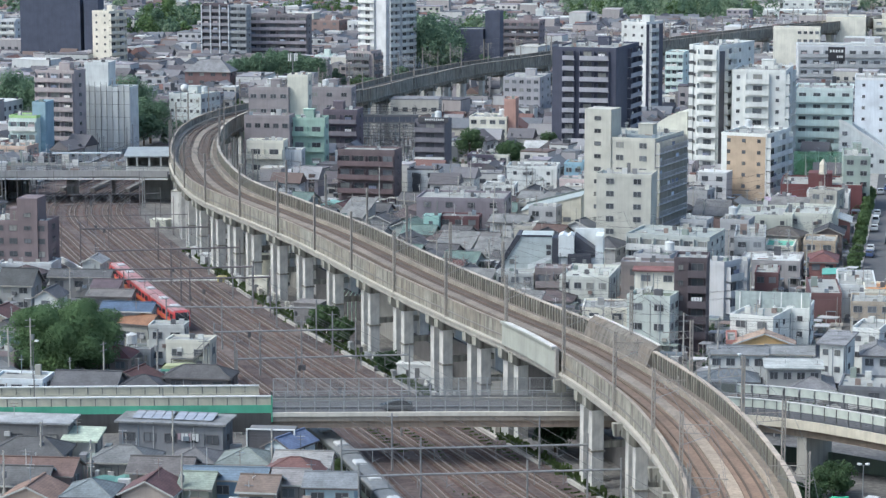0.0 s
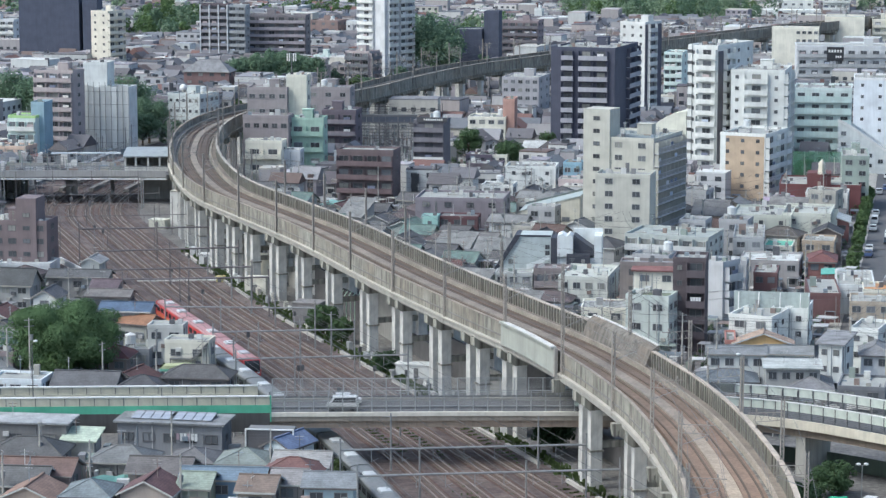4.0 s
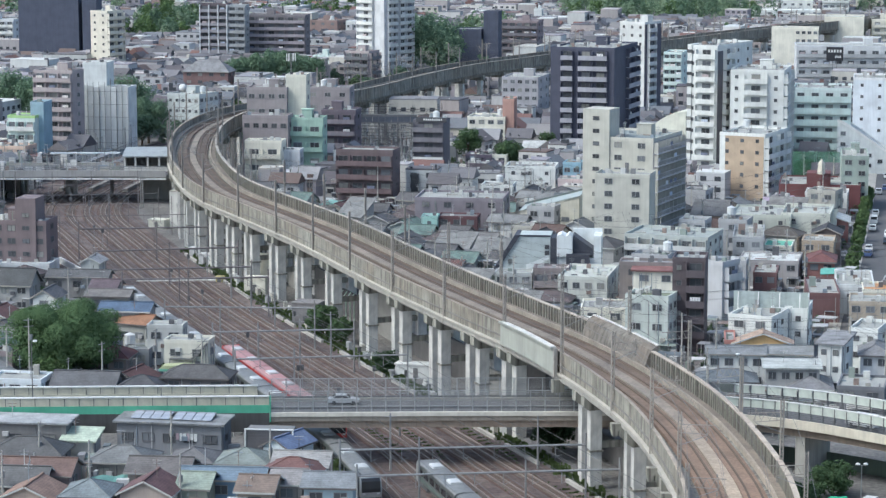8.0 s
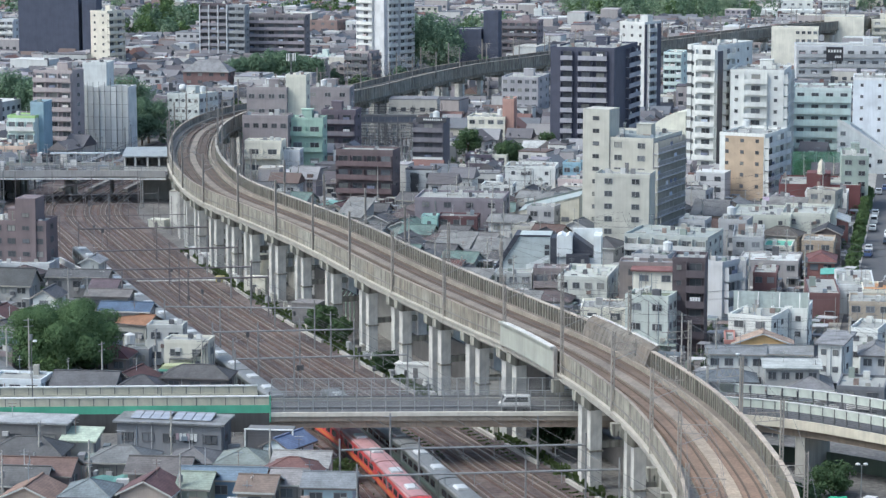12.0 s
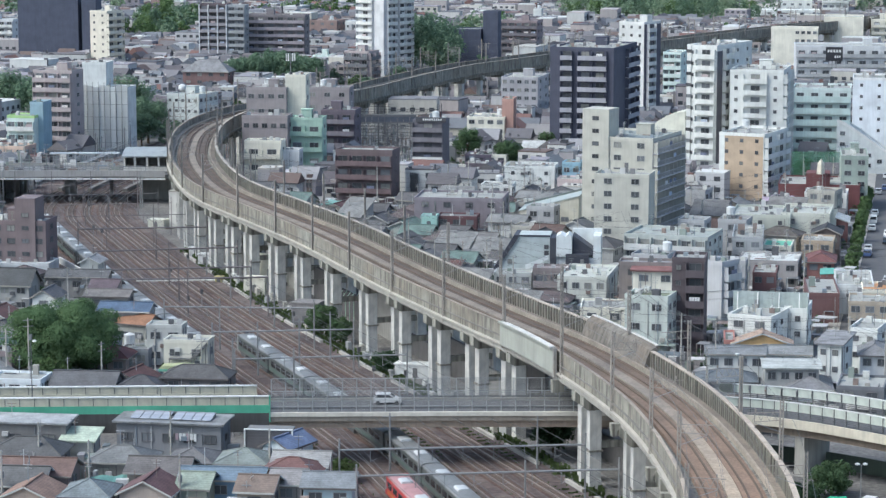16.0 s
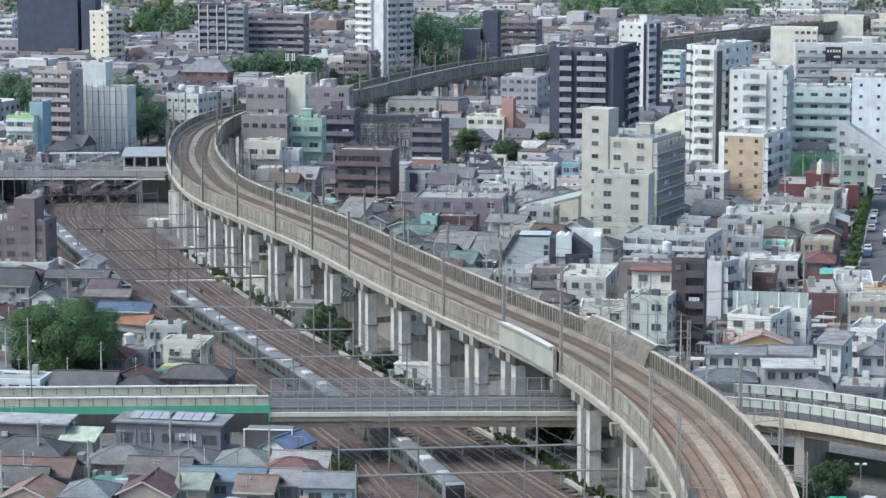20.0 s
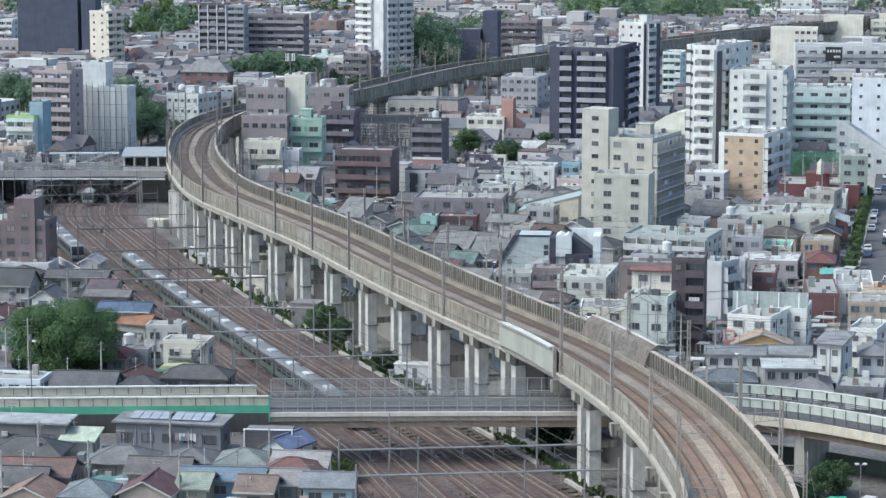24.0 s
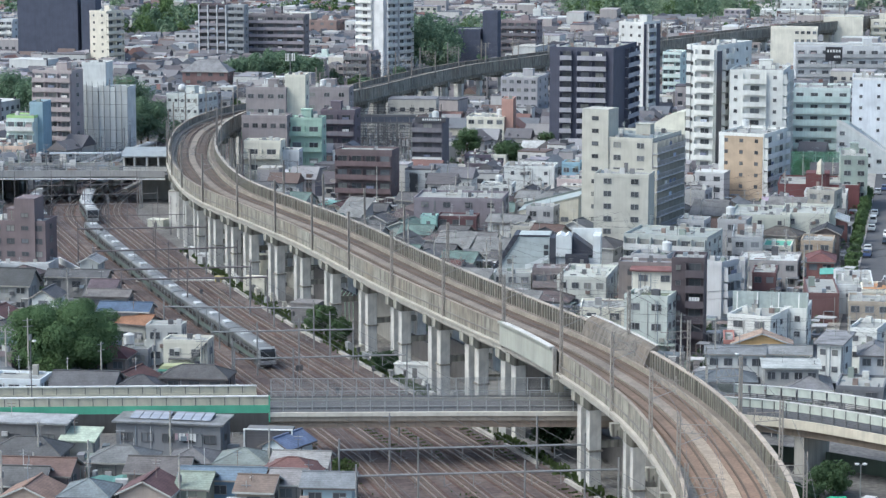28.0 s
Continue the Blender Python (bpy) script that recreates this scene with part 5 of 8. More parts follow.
def wood(x0, x1, y0, y1, n, h, fresh=0.25):
    for k in range(n):
        x, y = rng.uniform(x0, x1), rng.uniform(y0, y1)
        hh = h * rng.uniform(0.6, 1.2)
        m = 2 if rng.random() < fresh else rng.randint(0, 1)
        leaves(rng, wood_v[m], wood_f[m], (x, y, hh * 0.52), (hh * 0.42, hh * 0.42, hh * 0.5), 380, 0.6)


wood(-170, -128, 1180, 1420, 46, 14, 0.35)
wood(-13, 3, 985, 1050, 26, 25, 0.0)
wood(-20, 34, 1110, 1240, 46, 16, 0.2)
wood(70, 180, 1330, 1560, 120, 20, 0.2)
wood(190, 330, 1400, 1700, 70, 16, 0.2)
wood(-110, -40, 1340, 1480, 36, 12, 0.7)
wood(-330, -190, 1350, 1650, 80, 15, 0.3)
wood(-60, 190, 1640, 1900, 130, 18, 0.3)
wood(24, 60, 930, 990, 14, 7, 0.5)
for k in range(420):
    y = rng.uniform(740, 1500)
    x = rng.uniform(-0.19, 0.19) * y
    wood(x, x, y, y, 1, rng.uniform(4, 9), 0.3)
for m, mat in ((0, LEAF_HAZE), (1, LEAF_HAZE_DARK), (2, LEAF_FRESH)):
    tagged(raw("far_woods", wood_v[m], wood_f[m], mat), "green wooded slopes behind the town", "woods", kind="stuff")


# ---- houses that fill the town ----
def near_line(line, x, y):
    d = line[0] - np.array((x, y))
    i = int(np.argmin((d * d).sum(1)))
    t = line[1][i]
    return float(-(d[i][0] * t[1] - d[i][1] * t[0])), math.sqrt(float((d[i] ** 2).sum()))


def free(x, y, r):
    if near_line(VIA, x, y)[1] < 11 + r:
        return False
    s, d = near_line(RAIL, x, y)
    if d < 45 and -14 - r < s < 20 + r:
        return False
    if near_line(ROAD, x, y)[1] < 8 + r:
        return False
    for fx, fy, fr in FOOT:
        if (fx - x) ** 2 + (fy - y) ** 2 < (fr + r) ** 2:
            return False
    return not (112 < x < 124 and 500 < y < 760) and not on_street(x, y, r)


STREET = spline([(70, 405), (78, 445), (87.5, 486), (99.5, 545), (111.5, 605), (124, 670), (144, 770)])


def on_street(x, y, r):
    return near_line(STREET, x, y)[1] < 7 + r


KINDS_LOW = [("low house with dark grey tiled roof", (0.31, 0.31, 0.318), "gable", (0.117, 0.114, 0.118)), ("low house with purple-brown tiled roof", (0.284, 0.267, 0.258), "hip", (0.133, 0.106, 0.107)), ("low house with weathered grey roof", (0.361, 0.361, 0.353), "gable", (0.187, 0.182, 0.181)),
             ("low workshop with a faded teal metal roof", (0.36, 0.4, 0.38), "gable", (0.16, 0.225, 0.205)), ("low house with a pale sheet-metal roof", (0.44, 0.43, 0.4), "mono", (0.25, 0.25, 0.245)), ("low house with a dull maroon tiled roof", (0.4, 0.36, 0.3), "gable_y", (0.14, 0.075, 0.07))]
KINDS = [("white two-storey house with grey tile roof", (0.499, 0.499, 0.49), "gable", (0.156, 0.152, 0.155)), ("beige house with brown tile roof", (0.413, 0.387, 0.344), "hip", (0.117, 0.103, 0.092)),
         ("grey house with dark hip roof", (0.361, 0.361, 0.361), "hip", (0.101, 0.099, 0.104)), ("cream house with flat grey roof", (0.43, 0.413, 0.37), "flat", (0.23, 0.225, 0.22)),
         ("white cubic house with flat roof", (0.473, 0.473, 0.482), "flat", (0.257, 0.266, 0.259)), ("dark brown house with black roof", (0.172, 0.138, 0.129), "gable_y", (0.07, 0.068, 0.074)),
         ("pale house with dull red tile roof", (0.482, 0.456, 0.413), "gable", (0.125, 0.084, 0.074)), ("grey-white house with slate-blue roof", (0.482, 0.499, 0.516), "gable_y", (0.14, 0.152, 0.17)),
         ("tan house with grey single-slope roof", (0.413, 0.361, 0.292), "mono", (0.234, 0.228, 0.222)), ("white house with pale metal roof", (0.482, 0.49, 0.49), "gable", (0.234, 0.236, 0.237)),
         ("grey three-storey house with flat roof", (0.387, 0.387, 0.396), "flat", (0.265, 0.274, 0.266)), ("purple-grey house with dark roof", (0.284, 0.258, 0.275), "gable", (0.125, 0.114, 0.118))]
FOOT.append((21.0, 481.0, 10.0))
FOOT.append((24.8, 549.0, 7.0))
# open ground: the substation, and the yard before the terraced block
FOOT += [(-16, 735, 15), (-14, 712, 13), (-13, 690, 12), (-11, 668, 8), (98, 640, 9), (104, 655, 8), (114, 655, 8), (75, 592, 9), (71, 578, 8), (76, 570, 7), (6.6, 676, 6), (6.4, 662, 5), (17.2, 655, 5)]
FOOT.append((-2.9, 644.3, 6.5))
FOOT.append((-18.4, 586.2, 6.5))
PROTO = []
rng = random.Random(5)
spots = []
for gy in range(39):
    for gx in range(-16, 20):
        x, y = gx * 9.8 + rng.uniform(-1.8, 1.8) + (gy % 2) * 4, 352 + gy * 9.6 + rng.uniform(-1.5, 1.5)
        if abs(x) < 0.2 * y + 4 and y < 722 and free(x, y, 3.9) and not (x > 22 and y < 440):
            side = near_line(VIA, x, y)[0]
            if side < 0 and near_line(RAIL, x, y)[0] > -14 and y < 640:
                continue
            spots.append((x, y))
for i, (x, y) in enumerate(spots[:160]):
    k = rng.randrange(len(KINDS))
    west = (y < 480 and near_line(RAIL, x, y)[0] < 0) or (2 < x < 40 and y < 474) or (-40 < x < 14 and y < 600)
    if west:
        k = 100 + (0, 1, 2, 3, 0, 4, 1, 5)[i % 8]
    turn = rng.choice((-18, -22, 70, -15)) + rng.uniform(-5, 5)
    found = [p for p in PROTO if p[0] == k]
    if len(found) < 2:
        lab, wall, rf, rc = KINDS_LOW[k - 100] if west else KINDS[k]
        n = 1 if west else 3 if "three" in lab or (rf == "flat" and len(found)) else 2
        ob = bld("house", lab, x, y, turn, rng.uniform(5.6, 8.2), rng.uniform(5, 7.2), 2.8 * n, n, wall, "w2", "w1", rf, rc, group="town houses")
        PROTO.append((k, ob, ROOFS[-1]))
    else:
        pick = rng.choice(found)
        copy_thing(pick[1], pose(x, y, 0, 0, 0, turn))
        ROOFS.append((x, y, turn) + pick[2][3:])
        FOOT.append((x, y, 3.8))

# the far town, too small to pick apart
WALLS_FAR = palette("far_walls", [(0.58, 0.585, 0.57), (0.41, 0.38, 0.37), (0.5, 0.5, 0.51), (0.4, 0.38, 0.39), (0.52, 0.5, 0.45), (0.62, 0.63, 0.62), (0.44, 0.4, 0.39), (0.31, 0.29, 0.32), (0.58, 0.57, 0.55)], 0.85, True)
# roof tones lean a little blue in place of distance haze
ROOFS_FAR = palette("far_roofs", [(0.182, 0.177, 0.192), (0.144, 0.140, 0.153), (0.121, 0.118, 0.130), (0.210, 0.201, 0.205), (0.151, 0.111, 0.100), (0.302, 0.299, 0.312), (0.182, 0.103, 0.092), (0.151, 0.162, 0.184), (0.258, 0.251, 0.254), (0.106, 0.096, 0.107), (0.189, 0.199, 0.215), (0.129, 0.122, 0.130), (0.166, 0.155, 0.161), (0.252, 0.246, 0.253)], 0.8, True)
far = {"v": [], "f": [], "i": []}


def far_box(x, y, a, w, d, z0, z1, mi, roof=0.0):
    c, s = math.cos(a), math.sin(a)
    b = len(far["v"])
    for z in (z0, z1):
        for u, v in ((-w, -d), (w, -d), (w, d), (-w, d)):
            far["v"].append((x + u / 2 * c - v / 2 * s, y + u / 2 * s + v / 2 * c, z))
    fs = CUBE
    if roof:
        for u in (-w / 2, w / 2):
            far["v"].append((x + u * c, y + u * s, z1 + roof))
        fs = ((0, 1, 5, 4), (1, 2, 6, 5), (2, 3, 7, 6), (3, 0, 4, 7), (4, 5, 9, 8), (6, 7, 8, 9), (5, 6, 9), (7, 4, 8))
    far["f"] += [tuple(b + k for k in f) for f in fs]
    far["i"] += [mi] * len(fs)


grid = spots[160:]
for gy in range(128):
    for gx in range(-44, 46):
        grid.append((gx * 8.8 + rng.uniform(-2.0, 2.0) + (gy % 2) * 4, 726 + gy * 8.6 + rng.uniform(-1.9, 1.9)))
for x, y in grid:
    if abs(x) > 0.2 * y + 6 or rng.random() < 0.08 or not free(x, y, 3.6):
        continue
    if (-10 < x < 28 and 1000 < y < 1240) or (70 < x < 180 and 1330 < y < 1560) or (-170 < x < -128 and 1180 < y < 1420):
        continue
    a = math.radians(rng.choice((-18, 72, -10)) + rng.uniform(-8, 8))
    w, d = rng.uniform(5.2, 8.2), rng.uniform(5, 7)
    h = rng.choice((3.2, 5.4, 5.6, 5.8, 6.0, 8.2))
    if y > 740 and rng.random() < 0.03:
        w, d, h = rng.uniform(11, 20), rng.uniform(8, 11), rng.uniform(8, 13)
    far_box(x, y, a, w, d, 0, h, 0)
    flat = h > 8 or rng.random() < 0.22
    if flat:
        far_box(x, y, a, w + 0.1, d + 0.1, h + 0.004, h + 0.35, 1 if rng.random() < 0.5 else 0)
    else:
        far_box(x, y, a, w + 0.9, d + 0.9, h + 0.004, h + 0.2, 1, 0.42 * d)
    for q in range(rng.randint(3, 6) if y < 1050 else 2):
        u, v, e_ = rng.uniform(-0.6, 0.6) * w, -rng.uniform(0.1, 0.75) * d, rng.choice((0.15, 0.3, 0.5, 0.9, 1.2))
        zt = rng.uniform(0.3, 0.95) * h if abs(v) > d / 2 or abs(u) > w / 2 else h + rng.uniform(0.5, 1.6)
        far_box(x + u * math.cos(a) - v * math.sin(a), y + u * math.sin(a) + v * math.cos(a), a, e_ * 1.6, e_, 0, zt, rng.randint(0, 2))
    k = max(2, int(w / 3))
    for s in range(int(h / 2.7)):
        for q in range(k):
            u = -w / 2 + (q + 0.5) * w / k
            far_box(x + u * math.cos(a) + (d / 2) * math.sin(a), y + u * math.sin(a) - (d / 2) * math.cos(a), a, 1.6, 0.12, s * 2.7 + 0.9, s * 2.7 + 2.1, 2)
tagged(raw("far_town", far["v"], far["f"], [WALLS_FAR, ROOFS_FAR, DARK_GLASS := surf((0.06, 0.065, 0.075), 0.3, 0, 0.1, 1, False)], None, "", far["i"]), "dense low houses of the distant town", "distant houses", kind="stuff")

# ---- the street at the edge of the town ----
tagged(sweep("road", STREET, [rect(-3.6, 3.6, -0.1, 0.06)], surf((0.11, 0.11, 0.115), 0.9, 0, 0.3, 0.4, False), None), "grey asphalt town street", "road", kind="structure")
for o in (-4.75, 4.75):
    tagged(sweep("pavement", STREET, [rect(o - 1.1, o + 1.1, -0.1, 0.18)], CONC, None), "concrete pavement along the street", "pavement", kind="structure")

# ---- bridge fences and ramp walls ----
RX = ROAD[0][:, 0]
i0, i1, i2 = int(np.argmax(RX > -24.3)), int(np.argmax(RX > 39)), int(np.argmax(RX > 72))
iw = int(np.argmax(RX > 36))
fence_bm = bmesh.new()
box(fence_bm, -0.075, -0.075, 7.9, 0.075, 0.075, 10.75)
FENCE_PALE = surf((0.35, 0.36, 0.36), 0.6, 0.1, 0.3, 0.8)
post = part("fence_post", fence_bm, FENCE_PALE, bridge, "", at_line(ROAD, i0, 4.3))
for side in (4.3, -4.3):
    for i in range(i0, i1 + 1):
        again("fence_post", post, bridge, at_line(ROAD, i, side))
    for z, t in ((10.7, 0.05), (9.4, 0.03), (8.6, 0.04)):
        sweep("fence_rail", ROAD, [rect(side - t, side + t, z, z + 2 * t)], FENCE_PALE, bridge, "", i0, i1 + 1)
    tagged(sweep("fence_wire", ROAD, [rect(side - 0.016, side + 0.016, 8.1 + k * 0.13, 8.132 + k * 0.13) for k in range(20)], STEEL, bridge, "", i0, i1 + 1), "fine wire fence mesh", kind="stuff")
    sweep("guard_rail", ROAD, [rect(side * 0.86 - 0.06, side * 0.86 + 0.06, 8.15, 8.4)], STEEL_DARK, bridge, "dark steel guard rail", i0, i1 + 1)

PANEL_CREAM = surf((0.51, 0.485, 0.39), 0.5, 0, 0.3, 0.6)
PANEL_GREEN = surf((0.12, 0.42, 0.28), 0.5, 0, 0.25, 0.5)
PANEL_MINT = surf((0.56, 0.6, 0.54), 0.4, 0, 0.3, 0.6)
CREAM = surf((0.62, 0.57, 0.47), 0.7, 0, 0.35, 0.5)
ramp_wall = empty("ramp_barrier", Matrix(), "noise barrier of cream panels over a green wall on the bridge ramp", "noise barrier", kind="structure")
for side, lowmat, z0, z1, z2 in ((4.55, PANEL_GREEN, 7.85, 8.95, 10.1), (-4.55, PANEL_CREAM, 7.4, 8.7, 9.7)):
    sweep("lower_wall", ROAD, [rect(side - 0.12, side + 0.12, z0, z1)], lowmat, ramp_wall, "green painted lower wall" if side > 0 else "", 0, i0 + 1 if side > 0 else i0)
    sweep("top_rail", ROAD, [rect(side - 0.2, side + 0.2, z2, z2 + 0.17)], WHITE, ramp_wall, "white capping rail", 0, i0 + 1 if side > 0 else i0)
    pb = bmesh.new()
    box(pb, 0.05, -0.05, z1 + 0.004, 1.95, 0.05, z2 - 0.004)
    pan = part("panel", pb, PANEL_CREAM, ramp_wall, "", at_line(ROAD, i0 - 28, side))
    qb = bmesh.new()
    box(qb, -0.04, -0.12, z1 + 0.004, 0.04, 0.12, z2 - 0.004)
    pst = part("post", qb, STEEL_DARK, ramp_wall, "", at_line(ROAD, i0 - 28, side))
    for i in range(i0 - 27, i0 if side > 0 else i0 - 1):
        again("panel", pan, ramp_wall, at_line(ROAD, i, side))
        again("post", pst, ramp_wall, at_line(ROAD, i, side))
endb = bmesh.new()
box(endb, 0.02, -0.25, 6.6, 0.2, 0.25, 10.25)
part("end_post", endb, PANEL_GREEN, ramp_wall, "", at_line(ROAD, i0, 4.55))
# near-black colour here stands for the dark void below the ramp deck
sweep("soffit", ROAD, [rect(4.3, 4.7, 5.2, 7.846)], surf((0.085, 0.083, 0.082), 0.9, 0, 0.6, 0.5), ramp_wall, "stained edge beam, coloured near-black for the shade beneath the deck", 0, i0 + 1)

right_wall = empty("ramp_barrier", Matrix(), "pale green translucent noise barrier beside the curved ramp", "noise barrier", kind="structure")
for side in (4.5, -4.5):
    sweep("top_rail", ROAD, [rect(side - 0.12, side + 0.12, 10.15, 10.28)], WHITE, right_wall, "white capping rail", iw, i2)
    pb = bmesh.new()
    box(pb, 0.03, -0.04, 9.0, 1.97, 0.04, 10.146)
    pan = part("panel", pb, PANEL_MINT, right_wall, "", at_line(ROAD, iw, side))
    qb = bmesh.new()
    box(qb, -0.05, -0.12, 8.0, 0.05, 0.12, 10.146)
    pst = part("post", qb, STEEL_DARK, right_wall, "", at_line(ROAD, iw, side))
    for i in range(iw, i2):
        again("panel", pan, right_wall, at_line(ROAD, i, side))
        again("post", pst, right_wall, at_line(ROAD, i, side))
    for z in (8.15, 8.4, 8.65, 8.9):
        sweep("rail", ROAD, [rect(side - 0.04, side + 0.04, z, z + 0.08)], STEEL_DARK, right_wall, "", i1, i2)
sweep("edge_beam", ROAD, [rect(4.76, 5.1, 6.75, 8.0)], CREAM, right_wall, "cream-painted edge beam", i1 - 2, i2)
for i in (i0 - 40, i0 - 26, i0 - 13, i1 + 6, i1 + 20, i1 + 34):
    b = bmesh.new()
    box(b, -0.7, -4.0, 0, 0.7, 4.0, 5.6)
    part("bridge_pier", b, CONC, bridge, "concrete wall pier", at_line(ROAD, i))
b = bmesh.new()
box(b, -0.8, -4.6, 0, 0.8, 4.6, 5.6)
part("abutment", b, CONC_DARK, bridge, "stained concrete abutment", at_line(ROAD, i0 - 1))
b = bmesh.new()
box(b, -0.8, -4.6, 0, 0.8, 4.6, 5.6)
part("abutment", b, CONC, bridge, "", at_line(ROAD, i1 - 6))

# the fence is a solid sheet, added also to darken the space under the ramp
net = empty("mesh_fence", Matrix(), "dark green mesh fence beneath the curved ramp", "fence", kind="structure")
sweep("mesh", ROAD, [rect(-3.05, -2.95, 0, 2.2)], surf((0.12, 0.155, 0.125), 0.9, 0, 0.5, 0.4), net, "", i1 - 4, i2)

# ---- through girder of the viaduct over the road ----
VY = VIA[0][:, 1]
g0, g1 = int(np.argmax(VY > 326)), int(np.argmax(VY > 347))
for s in (-1, 1):
    verts, faces = [], []
    for q, i in enumerate(range(g0, g1 + 1)):
        low = 13.35 + 0.25 * q / (g1 - g0)
        p, t = VIA[0][i], VIA[1][i]
        for o, z in ((6.22, low), (6.6, low), (6.6, 16.6), (6.95, 16.75), (6.95, 17.05), (6.22, 17.05)):
            verts.append((p[0] + t[1] * o * s, p[1] - t[0] * o * s, z))
    for q in range(g1 - g0):
        for k in range(6):
            faces.append((q * 6 + k, q * 6 + (k + 1) % 6, q * 6 + 6 + (k + 1) % 6, q * 6 + 6 + k))
    faces += [tuple(range(6)), tuple(range((g1 - g0) * 6, (g1 - g0) * 6 + 6))]
    raw("through_girder", verts, faces, surf((0.345, 0.355, 0.318), 0.85, 0, 0.4, 0.3, True, 0.7), via, "deep pale stained concrete through girder")
    sweep("girder_cap", VIA, [rect(min(s * 6.24, s * 7.05), max(s * 6.24, s * 7.05), 17.054, 17.2)], CONC_LIGHT, via, "pale girder top", g0, g1)

sweep("splay_wall", VIA, [((4.45, 14.82), (5.3, 14.82), (6.5, 17.1), (6.5, 17.7), (6.3, 17.7), (5.38, 17.1))], stained((0.21, 0.2, 0.182), (0.18, 0.15, 0.125), (0.085, 0.077, 0.068), 0.95), via, "sloping brown-stained inner wall", g0 - 3, g1 - 1)
sweep("splay_coping", VIA, [rect(6.25, 6.6, 17.704, 17.86)], CONC_LIGHT, via, "pale coping of the sloping wall", g0 - 3, g1 - 1)

for s in (-1, 1):
    b = bmesh.new()
    box(b, -0.9, s * 6.0 - 0.8, 10.9, 0.1, s * 6.0 + 0.8, 12.66)
    part("bearing_block", b, VCONC, via, "concrete bearing block under the girder end", at_line(VIA, g0))
    b = bmesh.new()
    box(b, -0.5, s * 6.35 - 0.25, 13.0, -0.06, s * 6.35 + 0.25, 17.0)
    part("end_plate", b, VSOFFIT, via, "dark end diaphragm of the girder", at_line(VIA, g0))

# ---- overhead line masts ----
MAST_STEEL = surf((0.31, 0.285, 0.26), 0.8, 0.0, 0.4, 0.8)

def mast(line, i, side, z0, z1, arm, label, group, reach=3.0):
    e = empty("catenary_mast", at_line(line, i, side), label, "catenary mast", group)
    b = bmesh.new()
    if line[0][i, 1] < 400:
        k_ = 0.17
        for u, v in ((-k_, -k_), (k_, -k_), (k_, k_), (-k_, k_)):
            rod(b, (u, v, z0), (u, v, z1), 0.055, None, 4)
        for q in range(int((z1 - z0) / 0.42)):
            z, f = z0 + q * 0.42, 1 if q % 2 else -1
            rod(b, (-k_ * f, -k_, z), (k_ * f, -k_, z + 0.42), 0.032, None, 4)
            rod(b, (k_ * f, k_, z), (-k_ * f, k_, z + 0.42), 0.032, None, 4)
            rod(b, (-k_, k_ * f, z), (-k_, -k_ * f, z + 0.42), 0.032, None, 4)
            rod(b, (k_, -k_ * f, z), (k_, k_ * f, z + 0.42), 0.032, None, 4)
    else:
        w_ = 0.17 if line[0][i, 1] < 650 else 0.15
        box(b, -w_, -w_, z0, w_, -w_ + 0.07, z1)
        box(b, -w_, w_ - 0.07, z0, w_, w_, z1)
        box(b, -0.05, -w_ + 0.07, z0, 0.05, w_ - 0.07, z1)
    part("pole", b, MAST_STEEL, e)
    b = bmesh.new()
    s = 1 if side > 0 else -1
    rod(b, (0, 0, arm + 1.1), (0, s * reach, arm + 0.9), 0.05, None, 5)
    rod(b, (0, 0, arm + 2.0), (0, s * (reach + 0.8), arm + 1.9), 0.05, None, 5)
    rod(b, (0, s * reach, arm + 0.9), (0, s * reach, arm + 1.95), 0.04, None, 5)
    for k_ in (0.5, 1.4, 2.3):
        rod(b, (0, s * k_, arm + 1.08), (0, s * (k_ + 0.45), arm + 1.96), 0.03, None, 4)
        rod(b, (0, s * (k_ + 0.9), arm + 1.04), (0, s * (k_ + 0.45), arm + 1.96), 0.03, None, 4)
    for z in (arm + 0.2, arm + 2.05):
        rod(b, (0, s * (reach - 0.1), z), (0, s * (reach - 0.1), z + 0.35), 0.1, None, 6)
    br = part("bracket", b, MAST_STEEL, e)
    b = bmesh.new()
    rod(b, (0, 0, arm - 0.3), (0, s * reach, arm + 0.8), 0.04, None, 5)
    part("strut", b, STEEL, br)
    return e


MASTS = [i for i in range(44, NV - 30, 12)]
for n_, i in enumerate(MASTS):
    for s in (-5.95, 5.95):
        mast(VIA, i + (3 if s > 0 else 0), s, 13.0 if s < 0 else 14.9, 23.8, 20.4, "tall grey steel mast on the viaduct edge", "viaduct masts")
wires = empty("overhead_wires", Matrix(), "thin overhead wires above the railway tracks", "overhead wires", kind="structure")
for o in (-2.2, 2.2):
    sweep("wire", VIA, [rect(o - 0.016, o + 0.016, 19.8, 19.832), rect(o - 0.016, o + 0.016, 20.9, 20.932)], STEEL_DARK, wires)
for o in (-5.9, 5.9):
    sweep("wire", VIA, [rect(o - 0.016, o + 0.016, 23.4, 23.432)], STEEL_DARK, wires)
for key, ln in TRACKS.items():
    sweep("wire", ln, [rect(-0.02, 0.02, 5.4, 5.44), rect(-0.02, 0.02, 6.3, 6.34), rect(1.2, 1.24, 7.2, 7.24)], STEEL_DARK, wires, "", 150)


GANTRY_DARK = surf((0.17, 0.155, 0.16), 0.7, 0.1, 0.3, 0.8)


